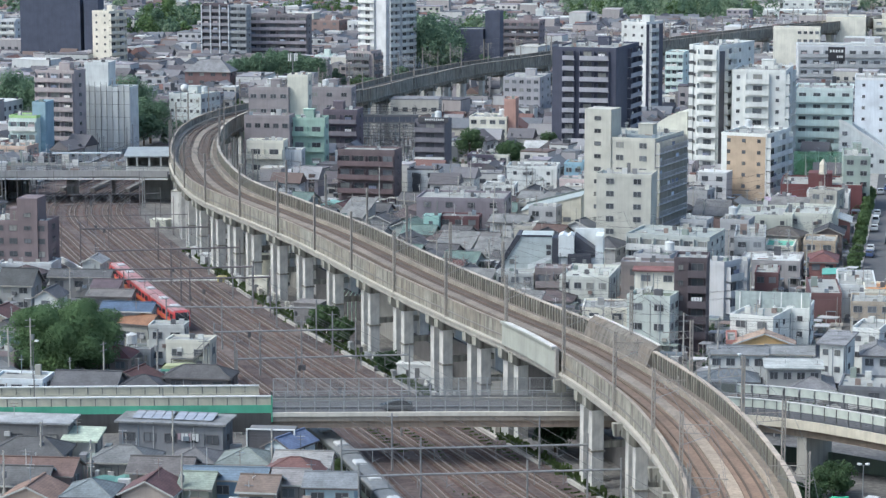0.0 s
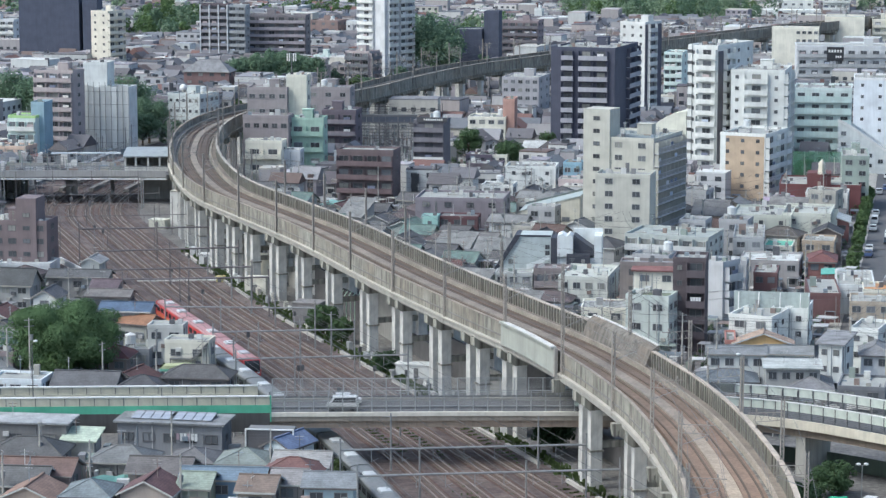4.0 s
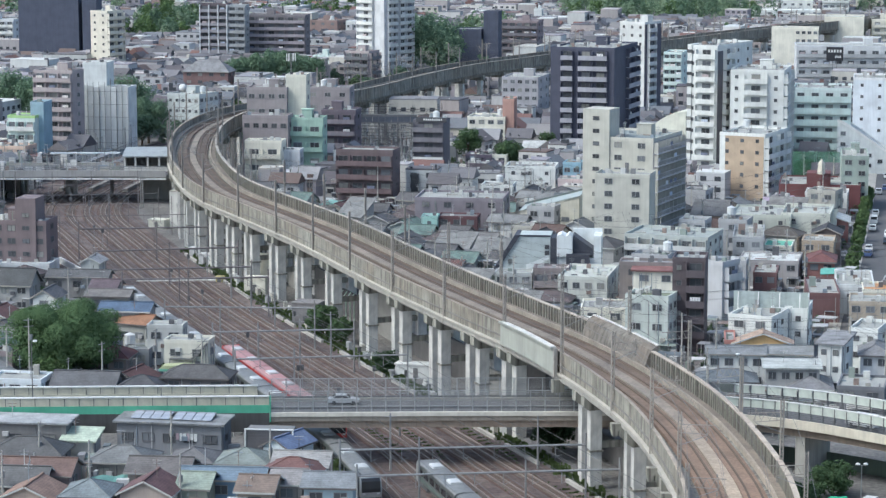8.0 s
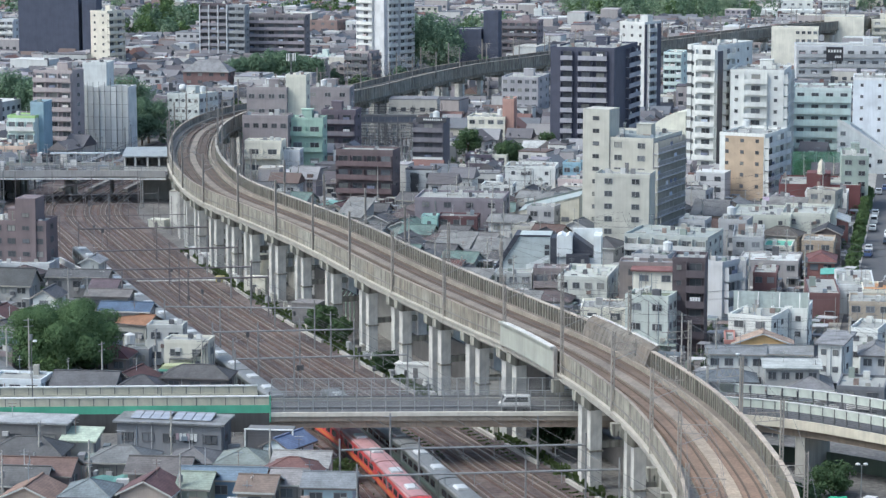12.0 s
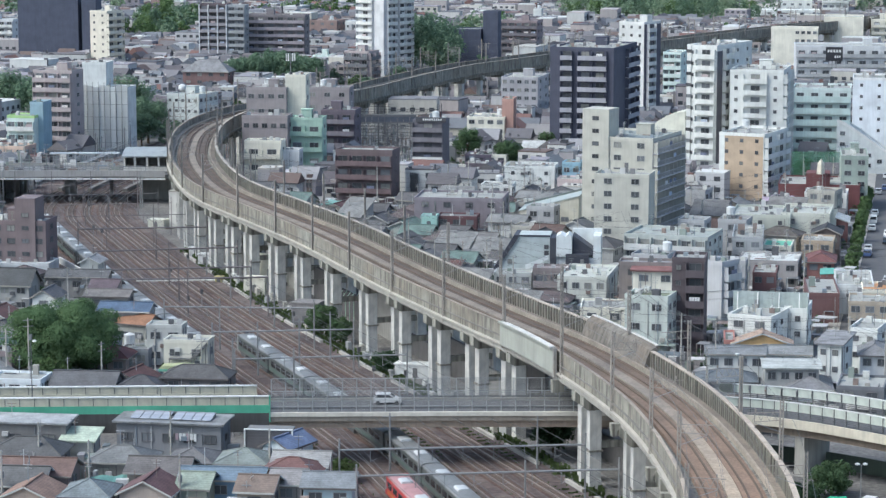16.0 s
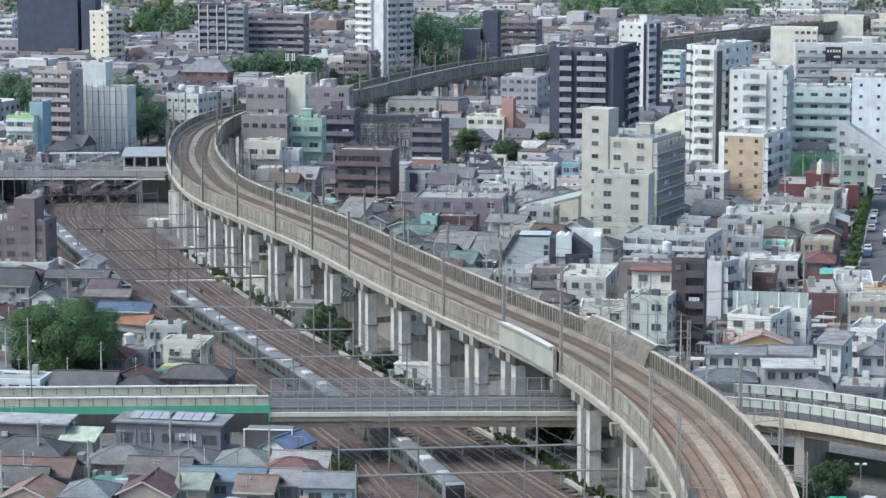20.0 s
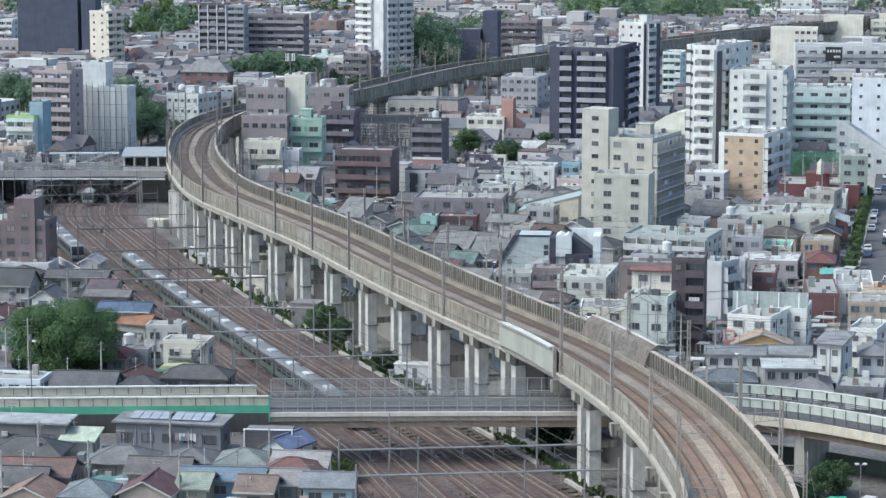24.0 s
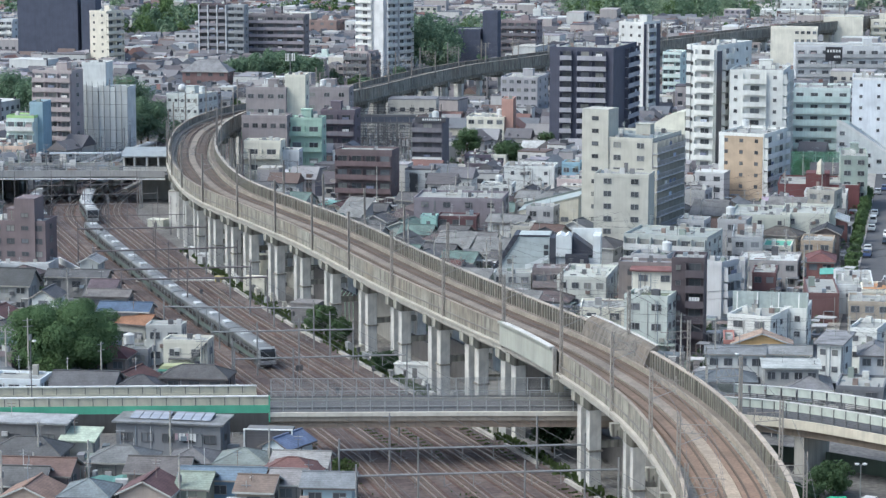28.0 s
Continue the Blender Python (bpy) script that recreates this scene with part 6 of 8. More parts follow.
def portal(x0, y0, x1, y1, posts, label, top=9.0, z=7.5):
    """A beam across the tracks on posts, with hanging arms."""
    L = math.hypot(x1 - x0, y1 - y0)
    e = empty("catenary_portal", pose(x0, y0, 0, 0, 0, math.degrees(math.atan2(y1 - y0, x1 - x0))), label, "catenary portal", "catenary portals")
    steel = STEEL if y0 < 430 else GANTRY_DARK
    b = bmesh.new()
    rod(b, (0, 0, z), (L, 0, z), 0.14 if y0 < 430 else 0.18 if y0 < 520 else 0.08, None, 8)
    part("beam", b, steel, e)
    for f in posts:
        b = bmesh.new()
        rod(b, (f * L, 0, 0), (f * L, 0, top), 0.14 if y0 < 520 else 0.09, 0.12 if y0 < 520 else 0.07, 8)
        part("post", b, steel, e)
    k = int(L / 3.6)
    for q in range(1, k):
        x = q * L / k
        b = bmesh.new()
        rod(b, (x, 0, z), (x, 0, z - 1.7), 0.05, None, 5)
        rod(b, (x, 0, z - 1.6), (x + 0.9, 0, z - 1.2), 0.03, None, 5)
        part("hanger", b, steel, e)
    return e


PT = "grey steel portal with a tube beam across the tracks"
portal(-13.4, 305.7, 18.5, 308.9, (0, 0.32, 1), PT)
portal(-10.7, 291.9, 21.9, 295.4, (0, 0.64, 1), PT)
portal(-32.0, 366.0, -5.6, 369.6, (0, 0.34, 1), PT)
portal(-37.6, 388.6, -14.7, 391.1, (0, 0.32, 1), PT)
portal(-48.1, 412.5, -22.2, 411.0, (0, 0.37, 1), PT)
portal(-59.2, 441.3, -32.5, 444.0, (0, 0.45, 1), PT)
portal(-69.3, 475.8, -41.2, 481.1, (0, 0.52, 1), PT)
portal(-77.0, 507.0, -50.0, 510.0, (0, 0.6, 1), PT)
portal(-90.0, 545.0, -62.0, 549.0, (0, 0.5, 1), PT)
portal(-100.0, 580.0, -74.0, 584.0, (0, 0.5, 1), PT)
portal(-84.0, 526.0, -55.0, 530.0, (0, 0.35, 0.7, 1), PT)
portal(-95.0, 562.0, -67.0, 566.0, (0, 0.4, 0.75, 1), PT)
portal(-106.0, 597.0, -76.0, 599.0, (0, 0.3, 0.62, 1), PT)
portal(-64.5, 458.0, -37.0, 462.0, (0, 0.5, 1), PT, 8.0, 6.6)


def lone_pole(x, y, h, label, name="line_pole"):
    e = empty(name, pose(x, y, 0), label, "line pole", "railway line poles")
    b = bmesh.new()
    rod(b, (0, 0, 0), (0, 0, h), 0.16, 0.12, 8)
    part("pole", b, STEEL, e)
    b = bmesh.new()
    rod(b, (-0.8, 0, h - 0.5), (0.8, 0, h - 0.5), 0.05, None, 5)
    part("crossarm", b, STEEL, e)


for x, y, h in ((-7.3, 324.6, 8.2), (12.9, 325.8, 7.6), (-33.8, 383.0, 7.5), (-24.0, 398.0, 8.0), (-6.4, 345.5, 7.0), (-41.0, 462.0, 8.0), (-48.5, 492.0, 8.5), (-30.5, 432.0, 8.0), (-19.0, 402.0, 8.5), (-36.0, 447.0, 9.0)):
    lone_pole(x, y, h, "grey steel line pole beside the tracks")


# ---- utility poles and lines in the streets ----
POLES = []


def utility_pole(x, y, h, turn, tank):
    e = empty("utility_pole", pose(x, y, 0, 0, 0, turn), "grey concrete utility pole with crossarms and wires", "utility pole", "utility poles")
    b = bmesh.new()
    rod(b, (0, 0, 0), (0, 0, h), 0.17, 0.1, 8)
    part("pole", b, CONC, e)
    for z in (h - 0.4, h - 1.4):
        b = bmesh.new()
        box(b, -0.8, -0.05, z, 0.8, 0.05, z + 0.1)
        part("crossarm", b, STEEL, e)
    if tank:
        b = bmesh.new()
        rod(b, (0.35, 0, h - 3.6), (0.35, 0, h - 2.7), 0.28, None, 8)
        part("transformer", b, STEEL, e)
    POLES.append((x, y, h))


rng = random.Random(9)
made = 0
for k in range(600):
    x, y = rng.uniform(-70, 110), rng.uniform(350, 640)
    if made < 95 and abs(x) < 0.19 * y and near_line(VIA, x, y)[1] > 9 and free(x, y, -3.4) and (near_line(VIA, x, y)[0] > 0 or near_line(RAIL, x, y)[0] < -14):
        utility_pole(x, y, rng.uniform(9, 12), rng.uniform(0, 360), rng.random() < 0.5)
        made += 1
for x, y in ((-32.6, 293.0), (-53.0, 311.0), (-55.0, 295.0), (-22.5, 307.5), (-36.5, 318.0), (-45, 301)):
    utility_pole(x, y, 10.0, 90, True)

# cables slung between the street poles
cv, cf = [], []


def strip(v, f, a, b_, r):
    """A thin square strand from a to b."""
    k = len(v)
    for p in (a, b_):
        v += [(p[0] - r, p[1], p[2] - r), (p[0] + r, p[1], p[2] - r), (p[0] + r, p[1], p[2] + r), (p[0] - r, p[1], p[2] + r)]
    f += [(k, k + 1, k + 5, k + 4), (k + 1, k + 2, k + 6, k + 5), (k + 2, k + 3, k + 7, k + 6), (k + 3, k, k + 4, k + 7)]


for x, y, h in POLES:
    if y < 345 or (y < 430 and x < 0):
        continue
    near = sorted(((q[0] - x) ** 2 + (q[1] - y) ** 2, q) for q in POLES)[1:4]
    for d2, q in near:
        if d2 > 45 ** 2:
            continue
        for o, dz in ((-0.7, 0.3), (0.7, 0.3), (0.3, 1.6)):
            a, c = (x + o, y, h - dz), (q[0] + o, q[1], q[2] - dz)
            m = tuple((s + t) / 2 for s, t in zip(a, c))
            m = (m[0], m[1], m[2] - 0.5)
            strip(cv, cf, a, m, 0.014)
            strip(cv, cf, m, c, 0.014)
tagged(raw("overhead_cables", cv, cf, STEEL_DARK), "thin dark cables slung between street poles", "cables", kind="stuff")

# small clutter on roofs, on walls and in the yards: coolers, pipes, aerials, boxes, screens
CLUTTER = palette("clutter", [(0.44, 0.44, 0.44), (0.25, 0.25, 0.26), (0.58, 0.58, 0.57), (0.16, 0.16, 0.17), (0.33, 0.33, 0.33), (0.26, 0.2, 0.175), (0.24, 0.28, 0.32), (0.5, 0.5, 0.5), (0.26, 0.3, 0.27), (0.11, 0.11, 0.12), (0.36, 0.35, 0.32)], 0.75, True)
qv, qf = [], []


def bit(m, x0, y0, z0, x1, y1, z1):
    k = len(qv)
    for c in ((x0, y0, z0), (x1, y0, z0), (x1, y1, z0), (x0, y1, z0), (x0, y0, z1), (x1, y0, z1), (x1, y1, z1), (x0, y1, z1)):
        qv.append(m @ Vector(c))
    qf.extend(tuple(k + i for i in f) for f in CUBE)


rng = random.Random(404)
for x, y, rot, w, d, h, rf, pt in ROOFS:
    if y > 760:
        continue
    m = pose(x, y, 0, 0, 0, rot)
    if rf == "flat":
        for k in range(int(2 + w * d / 15)):
            u, v = rng.uniform(-w / 2 + 0.6, w / 2 - 0.6), rng.uniform(-d / 2 + 0.6, d / 2 - 0.6)
            kind = rng.random()
            if kind < 0.4:
                bit(m, u - 0.4, v - 0.3, h, u + 0.4, v + 0.3, h + rng.uniform(0.5, 1.0))
            elif kind < 0.6:
                bit(m, max(-w / 2 + 0.3, u - rng.uniform(1, 3)), v - 0.08, h + 0.1, u, v + 0.08, h + 0.28)
            elif kind < 0.75:
                bit(m, u - 0.08, max(-d / 2 + 0.3, v - rng.uniform(1, 3)), h + 0.1, u + 0.08, v, h + 0.28)
            elif kind < 0.9:
                t = rng.uniform(1.6, 3.4)
                bit(m, u - 0.04, v - 0.04, h, u + 0.04, v + 0.04, h + t)
                bit(m, u - 0.5, v - 0.03, h + t - 0.3, u + 0.5, v + 0.03, h + t - 0.24)
                bit(m, u - 0.35, v - 0.03, h + t - 0.7, u + 0.35, v + 0.03, h + t - 0.64)
            else:
                a = rng.uniform(0.35, 0.7)
                bit(m, u - a, v - a * 0.7, h, u + a, v + a * 0.7, h + rng.uniform(1.0, 2.1))
    elif rng.random() < 0.6:
        t = h + min(w, d) / 2 * pt
        u = rng.uniform(-0.2, 0.2) * w
        bit(m, u - 0.035, -0.035, t - 0.3, u + 0.035, 0.035, t + 2.4)
        bit(m, u - 0.6, -0.03, t + 2.1, u + 0.6, 0.03, t + 2.16)
        bit(m, u - 0.45, -0.03, t + 1.7, u + 0.45, 0.03, t + 1.76)
    for k in range(int(w * h / 14) if h < 10.5 else 0):
        u, z = rng.uniform(-w / 2 + 0.6, w / 2 - 0.6), rng.uniform(0.3, max(0.4, h - 1.2))
        if rng.random() < 0.6:
            bit(m, u - 0.4, -d / 2 - 0.36, z, u + 0.4, -d / 2 - 0.01, z + 0.6)
        else:
            bit(m, u - 0.05, -d / 2 - 0.1, 0.0, u + 0.05, -d / 2 - 0.01, max(1.0, h - 0.4))
    if 5 < h < 10.5:
        for k in range(2):
            v = rng.uniform(-d / 2 + 0.3, d / 2 - 0.3)
            bit(m, w / 2 + 0.01, v - 0.05, 0, w / 2 + 0.1, v + 0.05, h - 0.4)
for k in range(230):
    x, y = rng.uniform(-25, -3), rng.uniform(662, 760)
    m = pose(x, y, 0, 0, 0, rng.uniform(-10, 10))
    a, t = rng.uniform(0.15, 0.9), rng.uniform(1.0, 4.6)
    bit(m, -a, -a * 0.6, 0, a, a * 0.6, t * 0.5)
    bit(m, -0.07, -0.07, 0, 0.07, 0.07, t + 2.0)
    bit(m, -0.6, -0.06, t + 1.2, 0.6, 0.06, t + 1.34)
for k in range(240):
    x, y = rng.uniform(-128, -82), rng.uniform(603.5, 655)
    if -81.5 < x or (y > 621.5 and near_line(RAIL, x, y)[1] < 13):
        continue
    z = 7.36 if y < 620 else 0.0
    m = pose(x, y, z, 0, 0, rng.uniform(-12, 12))
    a, t = rng.uniform(0.2, 1.1), rng.uniform(0.7, 2.2) if z else rng.uniform(3, 9.5)
    if k % 3:
        bit(m, -a, -a * 0.4, 0, a, a * 0.4, t)
    else:
        bit(m, -0.07, -0.07, 0, 0.07, 0.07, t + 2.5)
        bit(m, -0.9, -0.05, t + 2.2, 0.9, 0.05, t + 2.3)
sv, sf = [], []
for k in range(420):
    x, y = rng.uniform(-62, -13), rng.uniform(286, 324)
    if near_line(RAIL, x, y)[0] > -17 or near_line(ROAD, x, y)[1] < 6:
        continue
    m = pose(x, y, 0, 0, 0, rng.choice((-8, 82)) + rng.uniform(-8, 8))
    a, t = rng.uniform(0.4, 1.3), rng.uniform(2.0, 5.2)
    if k % 12:
        bit(m, -a, -a * 0.5, 0, a, a * 0.5, t)
    else:
        bit(m, -0.05, -0.05, 0, 0.05, 0.05, t + 3.0)
        bit(m, -0.6, -0.03, t + 2.4, 0.6, 0.03, t + 2.46)
for k in range(7000):
    y = 346 + 380 * rng.random() ** 1.2
    x = rng.uniform(-0.19, 0.19) * y
    sd, dist = near_line(VIA, x, y)
    rs = near_line(RAIL, x, y)[0]
    if dist < 9 or (sd < 0 and rs > -15) or near_line(ROAD, x, y)[1] < 7 or not free(x, y, -2.2):
        continue
    m = pose(x, y, 0, 0, 0, rng.choice((-18, 72)) + rng.uniform(-8, 8))
    kind = rng.random()
    if kind < 0.35:
        a = rng.uniform(0.3, 0.9)
        bit(m, -a, -a * 0.7, 0, a, a * 0.7, rng.uniform(0.6, 1.8))
    elif kind < 0.55:
        a = rng.uniform(1.2, 3.0)
        bit(m, -a, -0.06, 0, a, 0.06, rng.uniform(1.0, 1.7))
    elif kind < 0.75:
        a, t = rng.uniform(0.9, 1.8), rng.uniform(1.9, 2.8)
        bit(m, -a, -a * 0.8, t, a, a * 0.8, t + 0.1)
        for u in (-a, a - 0.1):
            for v in (-a * 0.8, a * 0.8 - 0.1):
                bit(m, u, v, 0, u + 0.1, v + 0.1, t)
    else:
        r = rng.uniform(0.5, 1.3)
        leaves(rng, sv, sf, (x, y, r * 0.9), (r, r, r), 90, 0.2)
tagged(raw("roof_and_yard_clutter", qv, qf, CLUTTER), "small coolers, pipes, aerials and boxes on roofs and in yards", "clutter", kind="stuff")
tagged(raw("garden_shrubs", sv, sf, LEAF), "small green shrubs between the houses", "shrubs", kind="stuff")

# ---- far overbridge and station ----
ob2 = empty("overbridge", Matrix(), "grey concrete overbridge with railings across the curved tracks", "bridge", kind="structure")
OV = spline([(-175, 603), (-140, 605), (-111, 606.5), (-90, 607), (-76, 606.3), (-67.4, 605.9)])
sweep("deck", OV, [rect(-15.0, 4.0, 6.4, 7.3)], CONC_DARK, ob2)
sweep("asphalt", OV, [rect(-14.9, 3.9, 7.304, 7.36)], surf((0.16, 0.155, 0.16), 0.9, 0, 0.4, 0.3, False), ob2, "dark grey asphalt deck")
sweep("fascia", OV, [rect(4.004, 4.5, 6.95, 8.6)], surf((0.34, 0.335, 0.33), 0.85, 0, 0.5, 0.3), ob2, "pale concrete fascia")
sweep("fascia", OV, [rect(-15.5, -15.004, 6.3, 8.3)], CONC, ob2, "pale concrete fascia")
for o, z in ((4.15, 9.0), (4.15, 9.5), (-2.0, 8.3), (-2.0, 8.9), (-8.0, 8.4), (-8.0, 9.0), (-14.6, 9.2), (-14.6, 9.8)):
    sweep("rail", OV, [rect(o - 0.06, o + 0.06, z, z + 0.1)], STEEL, ob2)
for o, zt in ((4.15, 9.5), (-2.0, 8.9), (-8.0, 9.0), (-14.6, 9.8)):
    for i in range(2, len(OV[0]) - 1, 4):
        b = bmesh.new()
        box(b, -0.06, -0.06, 7.36, 0.06, 0.06, zt)
        part("rail_post", b, STEEL, ob2, "", at_line(OV, i, o))
sweep("under_edge", OV, [rect(4.004, 4.4, 6.3, 6.7)], WHITE, ob2, "thin white edge below the fascia")
for i in range(0, len(OV[0]), 9):
    b = bmesh.new()
    box(b, -0.5, -3.5, 0, 0.5, 3.5, 6.4)
    if near_line(RAIL, OV[0][i][0], OV[0][i][1])[0] < -12 or near_line(RAIL, OV[0][i][0], OV[0][i][1])[0] > 16:
        part("pier", b, CONC, ob2, "", at_line(OV, i))
    else:
        b.free()

# wall added so that the open ground below the deck end reads dark
b = bmesh.new()
box(b, -76.5, 613.0, 0, -68.6, 614.0, 6.396)
part("abutment", b, CONC_DARK, ob2, "dark stained wall added to darken the gap under the overbridge")


# ---- single things of the town ----
def thing(name, x, y, z, rot, label, cat, group=""):
    return empty(name, pose(x, y, z, 0, 0, rot), label, cat, group)


def boxes(name, mat, parent, rows, label="", m=None):
    b = bmesh.new()
    for r in rows:
        box(b, *r)
    return part(name, b, mat, parent, label, m)


# station hall on the overbridge
hall = thing("station_hall", -74.9, 613.4, 7.3, 2, "flat-roofed station entrance hall on the overbridge", "station hall")
b = bmesh.new()
prism(b, ((-3.3, 3.704), (3.6, 3.704), (9.0, 4.9), (9.0, 5.1), (2.0, 4.8), (-3.3, 4.05)), -6.4, 6.4, 0, Matrix.Rotation(radians(90), 4, "Z"))
part("roof", b, surf((0.31, 0.34, 0.355), 0.7, 0, 0.4, 0.5), hall, "grey-blue sloping metal roof")
boxes("back_wall", CONC_DARK, hall, [(-6, 2.6, 0, 6, 3.0, 3.7)])
boxes("side_wall", CONC_LIGHT, hall, [(-6, -2.8, 0, -5.6, 2.6, 3.7)])
boxes("side_wall", CONC_LIGHT, hall, [(5.6, -2.8, 0, 6, 2.6, 3.7)])
boxes("sill_wall", CONC_LIGHT, hall, [(-5.6, -2.8, 0, 5.6, -2.6, 1.1)])
for x in (-3.4, -0.3, 2.6):
    boxes("pillar", CONC_LIGHT, hall, [(x, -2.9, 1.1, x + 0.45, -2.5, 3.7)])
hall2 = thing("canopy", -93.2, 628.4, 7.3, 1, "long grey platform canopy behind the overbridge", "canopy")
boxes("roof", surf((0.42, 0.44, 0.46), 0.7, 0, 0.4, 0.5), hall2, [(-9, -1.5, 2.6, 9, 1.5, 2.85)])
for x in (-8, -3, 3, 8):
    boxes("post", STEEL, hall2, [(x, -0.1, 0, x + 0.2, 0.1, 2.6)])
pale = thing("relay_house", -61.6, 561.5, 0, -14, "white windowless relay house beside the viaduct", "relay house")
boxes("wall", CONC_LIGHT, pale, [(-1.9, -1.5, 0, 1.4, 3, 8.6)])
boxes("roof", CONC, pale, [(-2.0, -1.6, 8.604, 1.5, 3.1, 8.8)])
for z in (2.4, 5.0):
    again("window", window_mesh(1.0, 0.9), pale, pose(0.4, -1.5, z))

# solar panels
sol = thing("solar_array", -36.6, 321.5, 8.08, -10, "two rows of solar panels in a pale sky-reflection colour on a grey roof", "solar panels")
# base colour kept pale to stand for the sky mirrored in the panels
PV_SKY = surf((0.42, 0.44, 0.48), 0.25, 0.2, 0.1, 1, False)
for k in range(8):
    b = bmesh.new()
    box(b, 0.05, -1.8, 0, 1.3, 1.2, 0.06)
    part("panel", b, PV_SKY, sol, "", pose(-5.6 + k * 1.36 + (0.4 if k > 3 else 0), 0.4, 0.5, 9))
boxes("rack", STEEL, sol, [(-5.6, -0.3, 0, 5.7, -0.2, 0.4), (-5.6, 1.3, 0, 5.7, 1.4, 0.75)])
lau = thing("laundry", -34.3, 319.8, 6.0, -10, "white towels drying on a balcony rail", "laundry")
for k in range(6):
    boxes("towel", WHITE if k % 3 else surf((0.55, 0.4, 0.42), 0.9, 0, 0.1, 1, False), lau, [(-1.5 + k * 0.5, -1.15, -0.2 - 0.15 * (k % 2), -1.1 + k * 0.5, -1.1, 0.7)])
boxes("rail", STEEL, lau, [(-2.2, -1.16, 0.7, 2.2, -1.1, 0.76), (-2.2, -1.16, -0.9, -2.12, -1.0, 0.76), (2.12, -1.16, -0.9, 2.2, -1.0, 0.76)])

# globe and mast on roofs
g = thing("roof_globe", -77.0, 715.6, 13.5, 0, "white globe on a steel stand on a roof", "globe")
b = bmesh.new()
bmesh.ops.create_icosphere(b, subdivisions=2, radius=1.2, matrix=pose(0, 0, 6.2))
part("globe", b, WHITE, g)
boxes("stand", STEEL, g, [(-1.2, -0.1, -1, -1.0, 0.1, 5.2), (1.0, -0.1, -1, 1.2, 0.1, 5.2), (-1.2, -0.1, 2.4, 1.2, 0.1, 2.6), (-1.2, -0.1, 5.0, 1.2, 0.1, 5.2)])
am = thing("antenna_mast", -46.7, 742.9, 20.0, 0, "white cellular antenna mast on a roof", "antenna mast")
b = bmesh.new()
rod(b, (0, 0, 0), (0, 0, 8.0), 0.15, 0.12, 6)
part("pole", b, STEEL, am)
for k in range(6):
    a = k * 1.047
    boxes("antenna", WHITE, am, [(math.cos(a) * 1.3 - 0.15, math.sin(a) * 1.3 - 0.1, 5.6, math.cos(a) * 1.3 + 0.15, math.sin(a) * 1.3 + 0.1, 7.9)])
boxes("ring", STEEL, am, [(-1.4, -0.06, 5.9, 1.4, 0.06, 6.05), (-0.06, -1.4, 5.9, 0.06, 1.4, 6.05)])

# black roof sign with unreadable white marks
sg = thing("roof_sign", 144.9, 901.5, 0, -6, "black roof sign with white lettering on a post", "roof sign")
boxes("board", surf((0.03, 0.03, 0.035), 0.5, 0, 0.1, 1), sg, [(-3.1, -0.2, 14.0, 3.1, 0.2, 19.2)])
boxes("post", STEEL, sg, [(-0.9, -0.15, 0, -0.6, 0.15, 14.0)])
boxes("post", STEEL, sg, [(0.6, -0.15, 0, 0.9, 0.15, 14.0)])
for k in range(5):
    boxes("mark", WHITE, sg, [(-2.5 + k * 1.05, -0.23, 17.2, -1.8 + k * 1.05, -0.2, 18.2)])
for k in range(3):
    boxes("mark", WHITE, sg, [(0.1 + k * 0.8, -0.23, 15.2, 0.65 + k * 0.8, -0.2, 16.0)])

sb = thing("roof_sign", -3.3, 652.3, 15.9, -12, "dark sign band with white marks on a grey roof", "roof sign")
boxes("board", surf((0.07, 0.07, 0.08), 0.5, 0, 0.1, 1), sb, [(-4.2, -0.35, -0.1, 4.2, -0.15, 1.2)])
for k in range(9):
    boxes("mark", WHITE, sb, [(-2.2 + k * 0.6, -0.38, 0.35, -1.85 + k * 0.6, -0.354, 0.85)])

# substation gantries in front of the far viaduct
for k in range(5):
    ga = thing("steel_gantry", -14.5 + (0.5 if k > 1 else 2.0), 688.0 + k * 17, 0, -4, "dark steel lattice gantry of a substation", "gantry", "substation gantries")
    for x in (-12.5, -4, 4.5, 12.5):
        b = bmesh.new()
        for u, v in ((-0.4, -0.4), (0.4, -0.4), (0.4, 0.4), (-0.4, 0.4)):
            rod(b, (x + u, v, 0), (x + u * 0.6, v * 0.6, 11), 0.07, None, 4)
        for z in range(10):
            rod(b, (x - 0.4, -0.4, z), (x + 0.4, -0.4, z + 1), 0.04, None, 4)
            rod(b, (x + 0.4, 0.4, z), (x - 0.4, 0.4, z + 1), 0.04, None, 4)
        part("lattice_post", b, STEEL_DARK, ga)
    for z in (7.6, 10.4):
        b = bmesh.new()
        rod(b, (-12.5, 0, z), (12.5, 0, z), 0.08, None, 4)
        rod(b, (-12.5, 0, z + 0.8), (12.5, 0, z + 0.8), 0.08, None, 4)
        for q in range(25):
            rod(b, (-12.5 + q, 0, z), (-11.5 + q, 0, z + 0.8) if q % 2 else (-12.0 + q, 0, z + 0.8), 0.04, None, 4)
        part("lattice_beam", b, STEEL_DARK, ga)

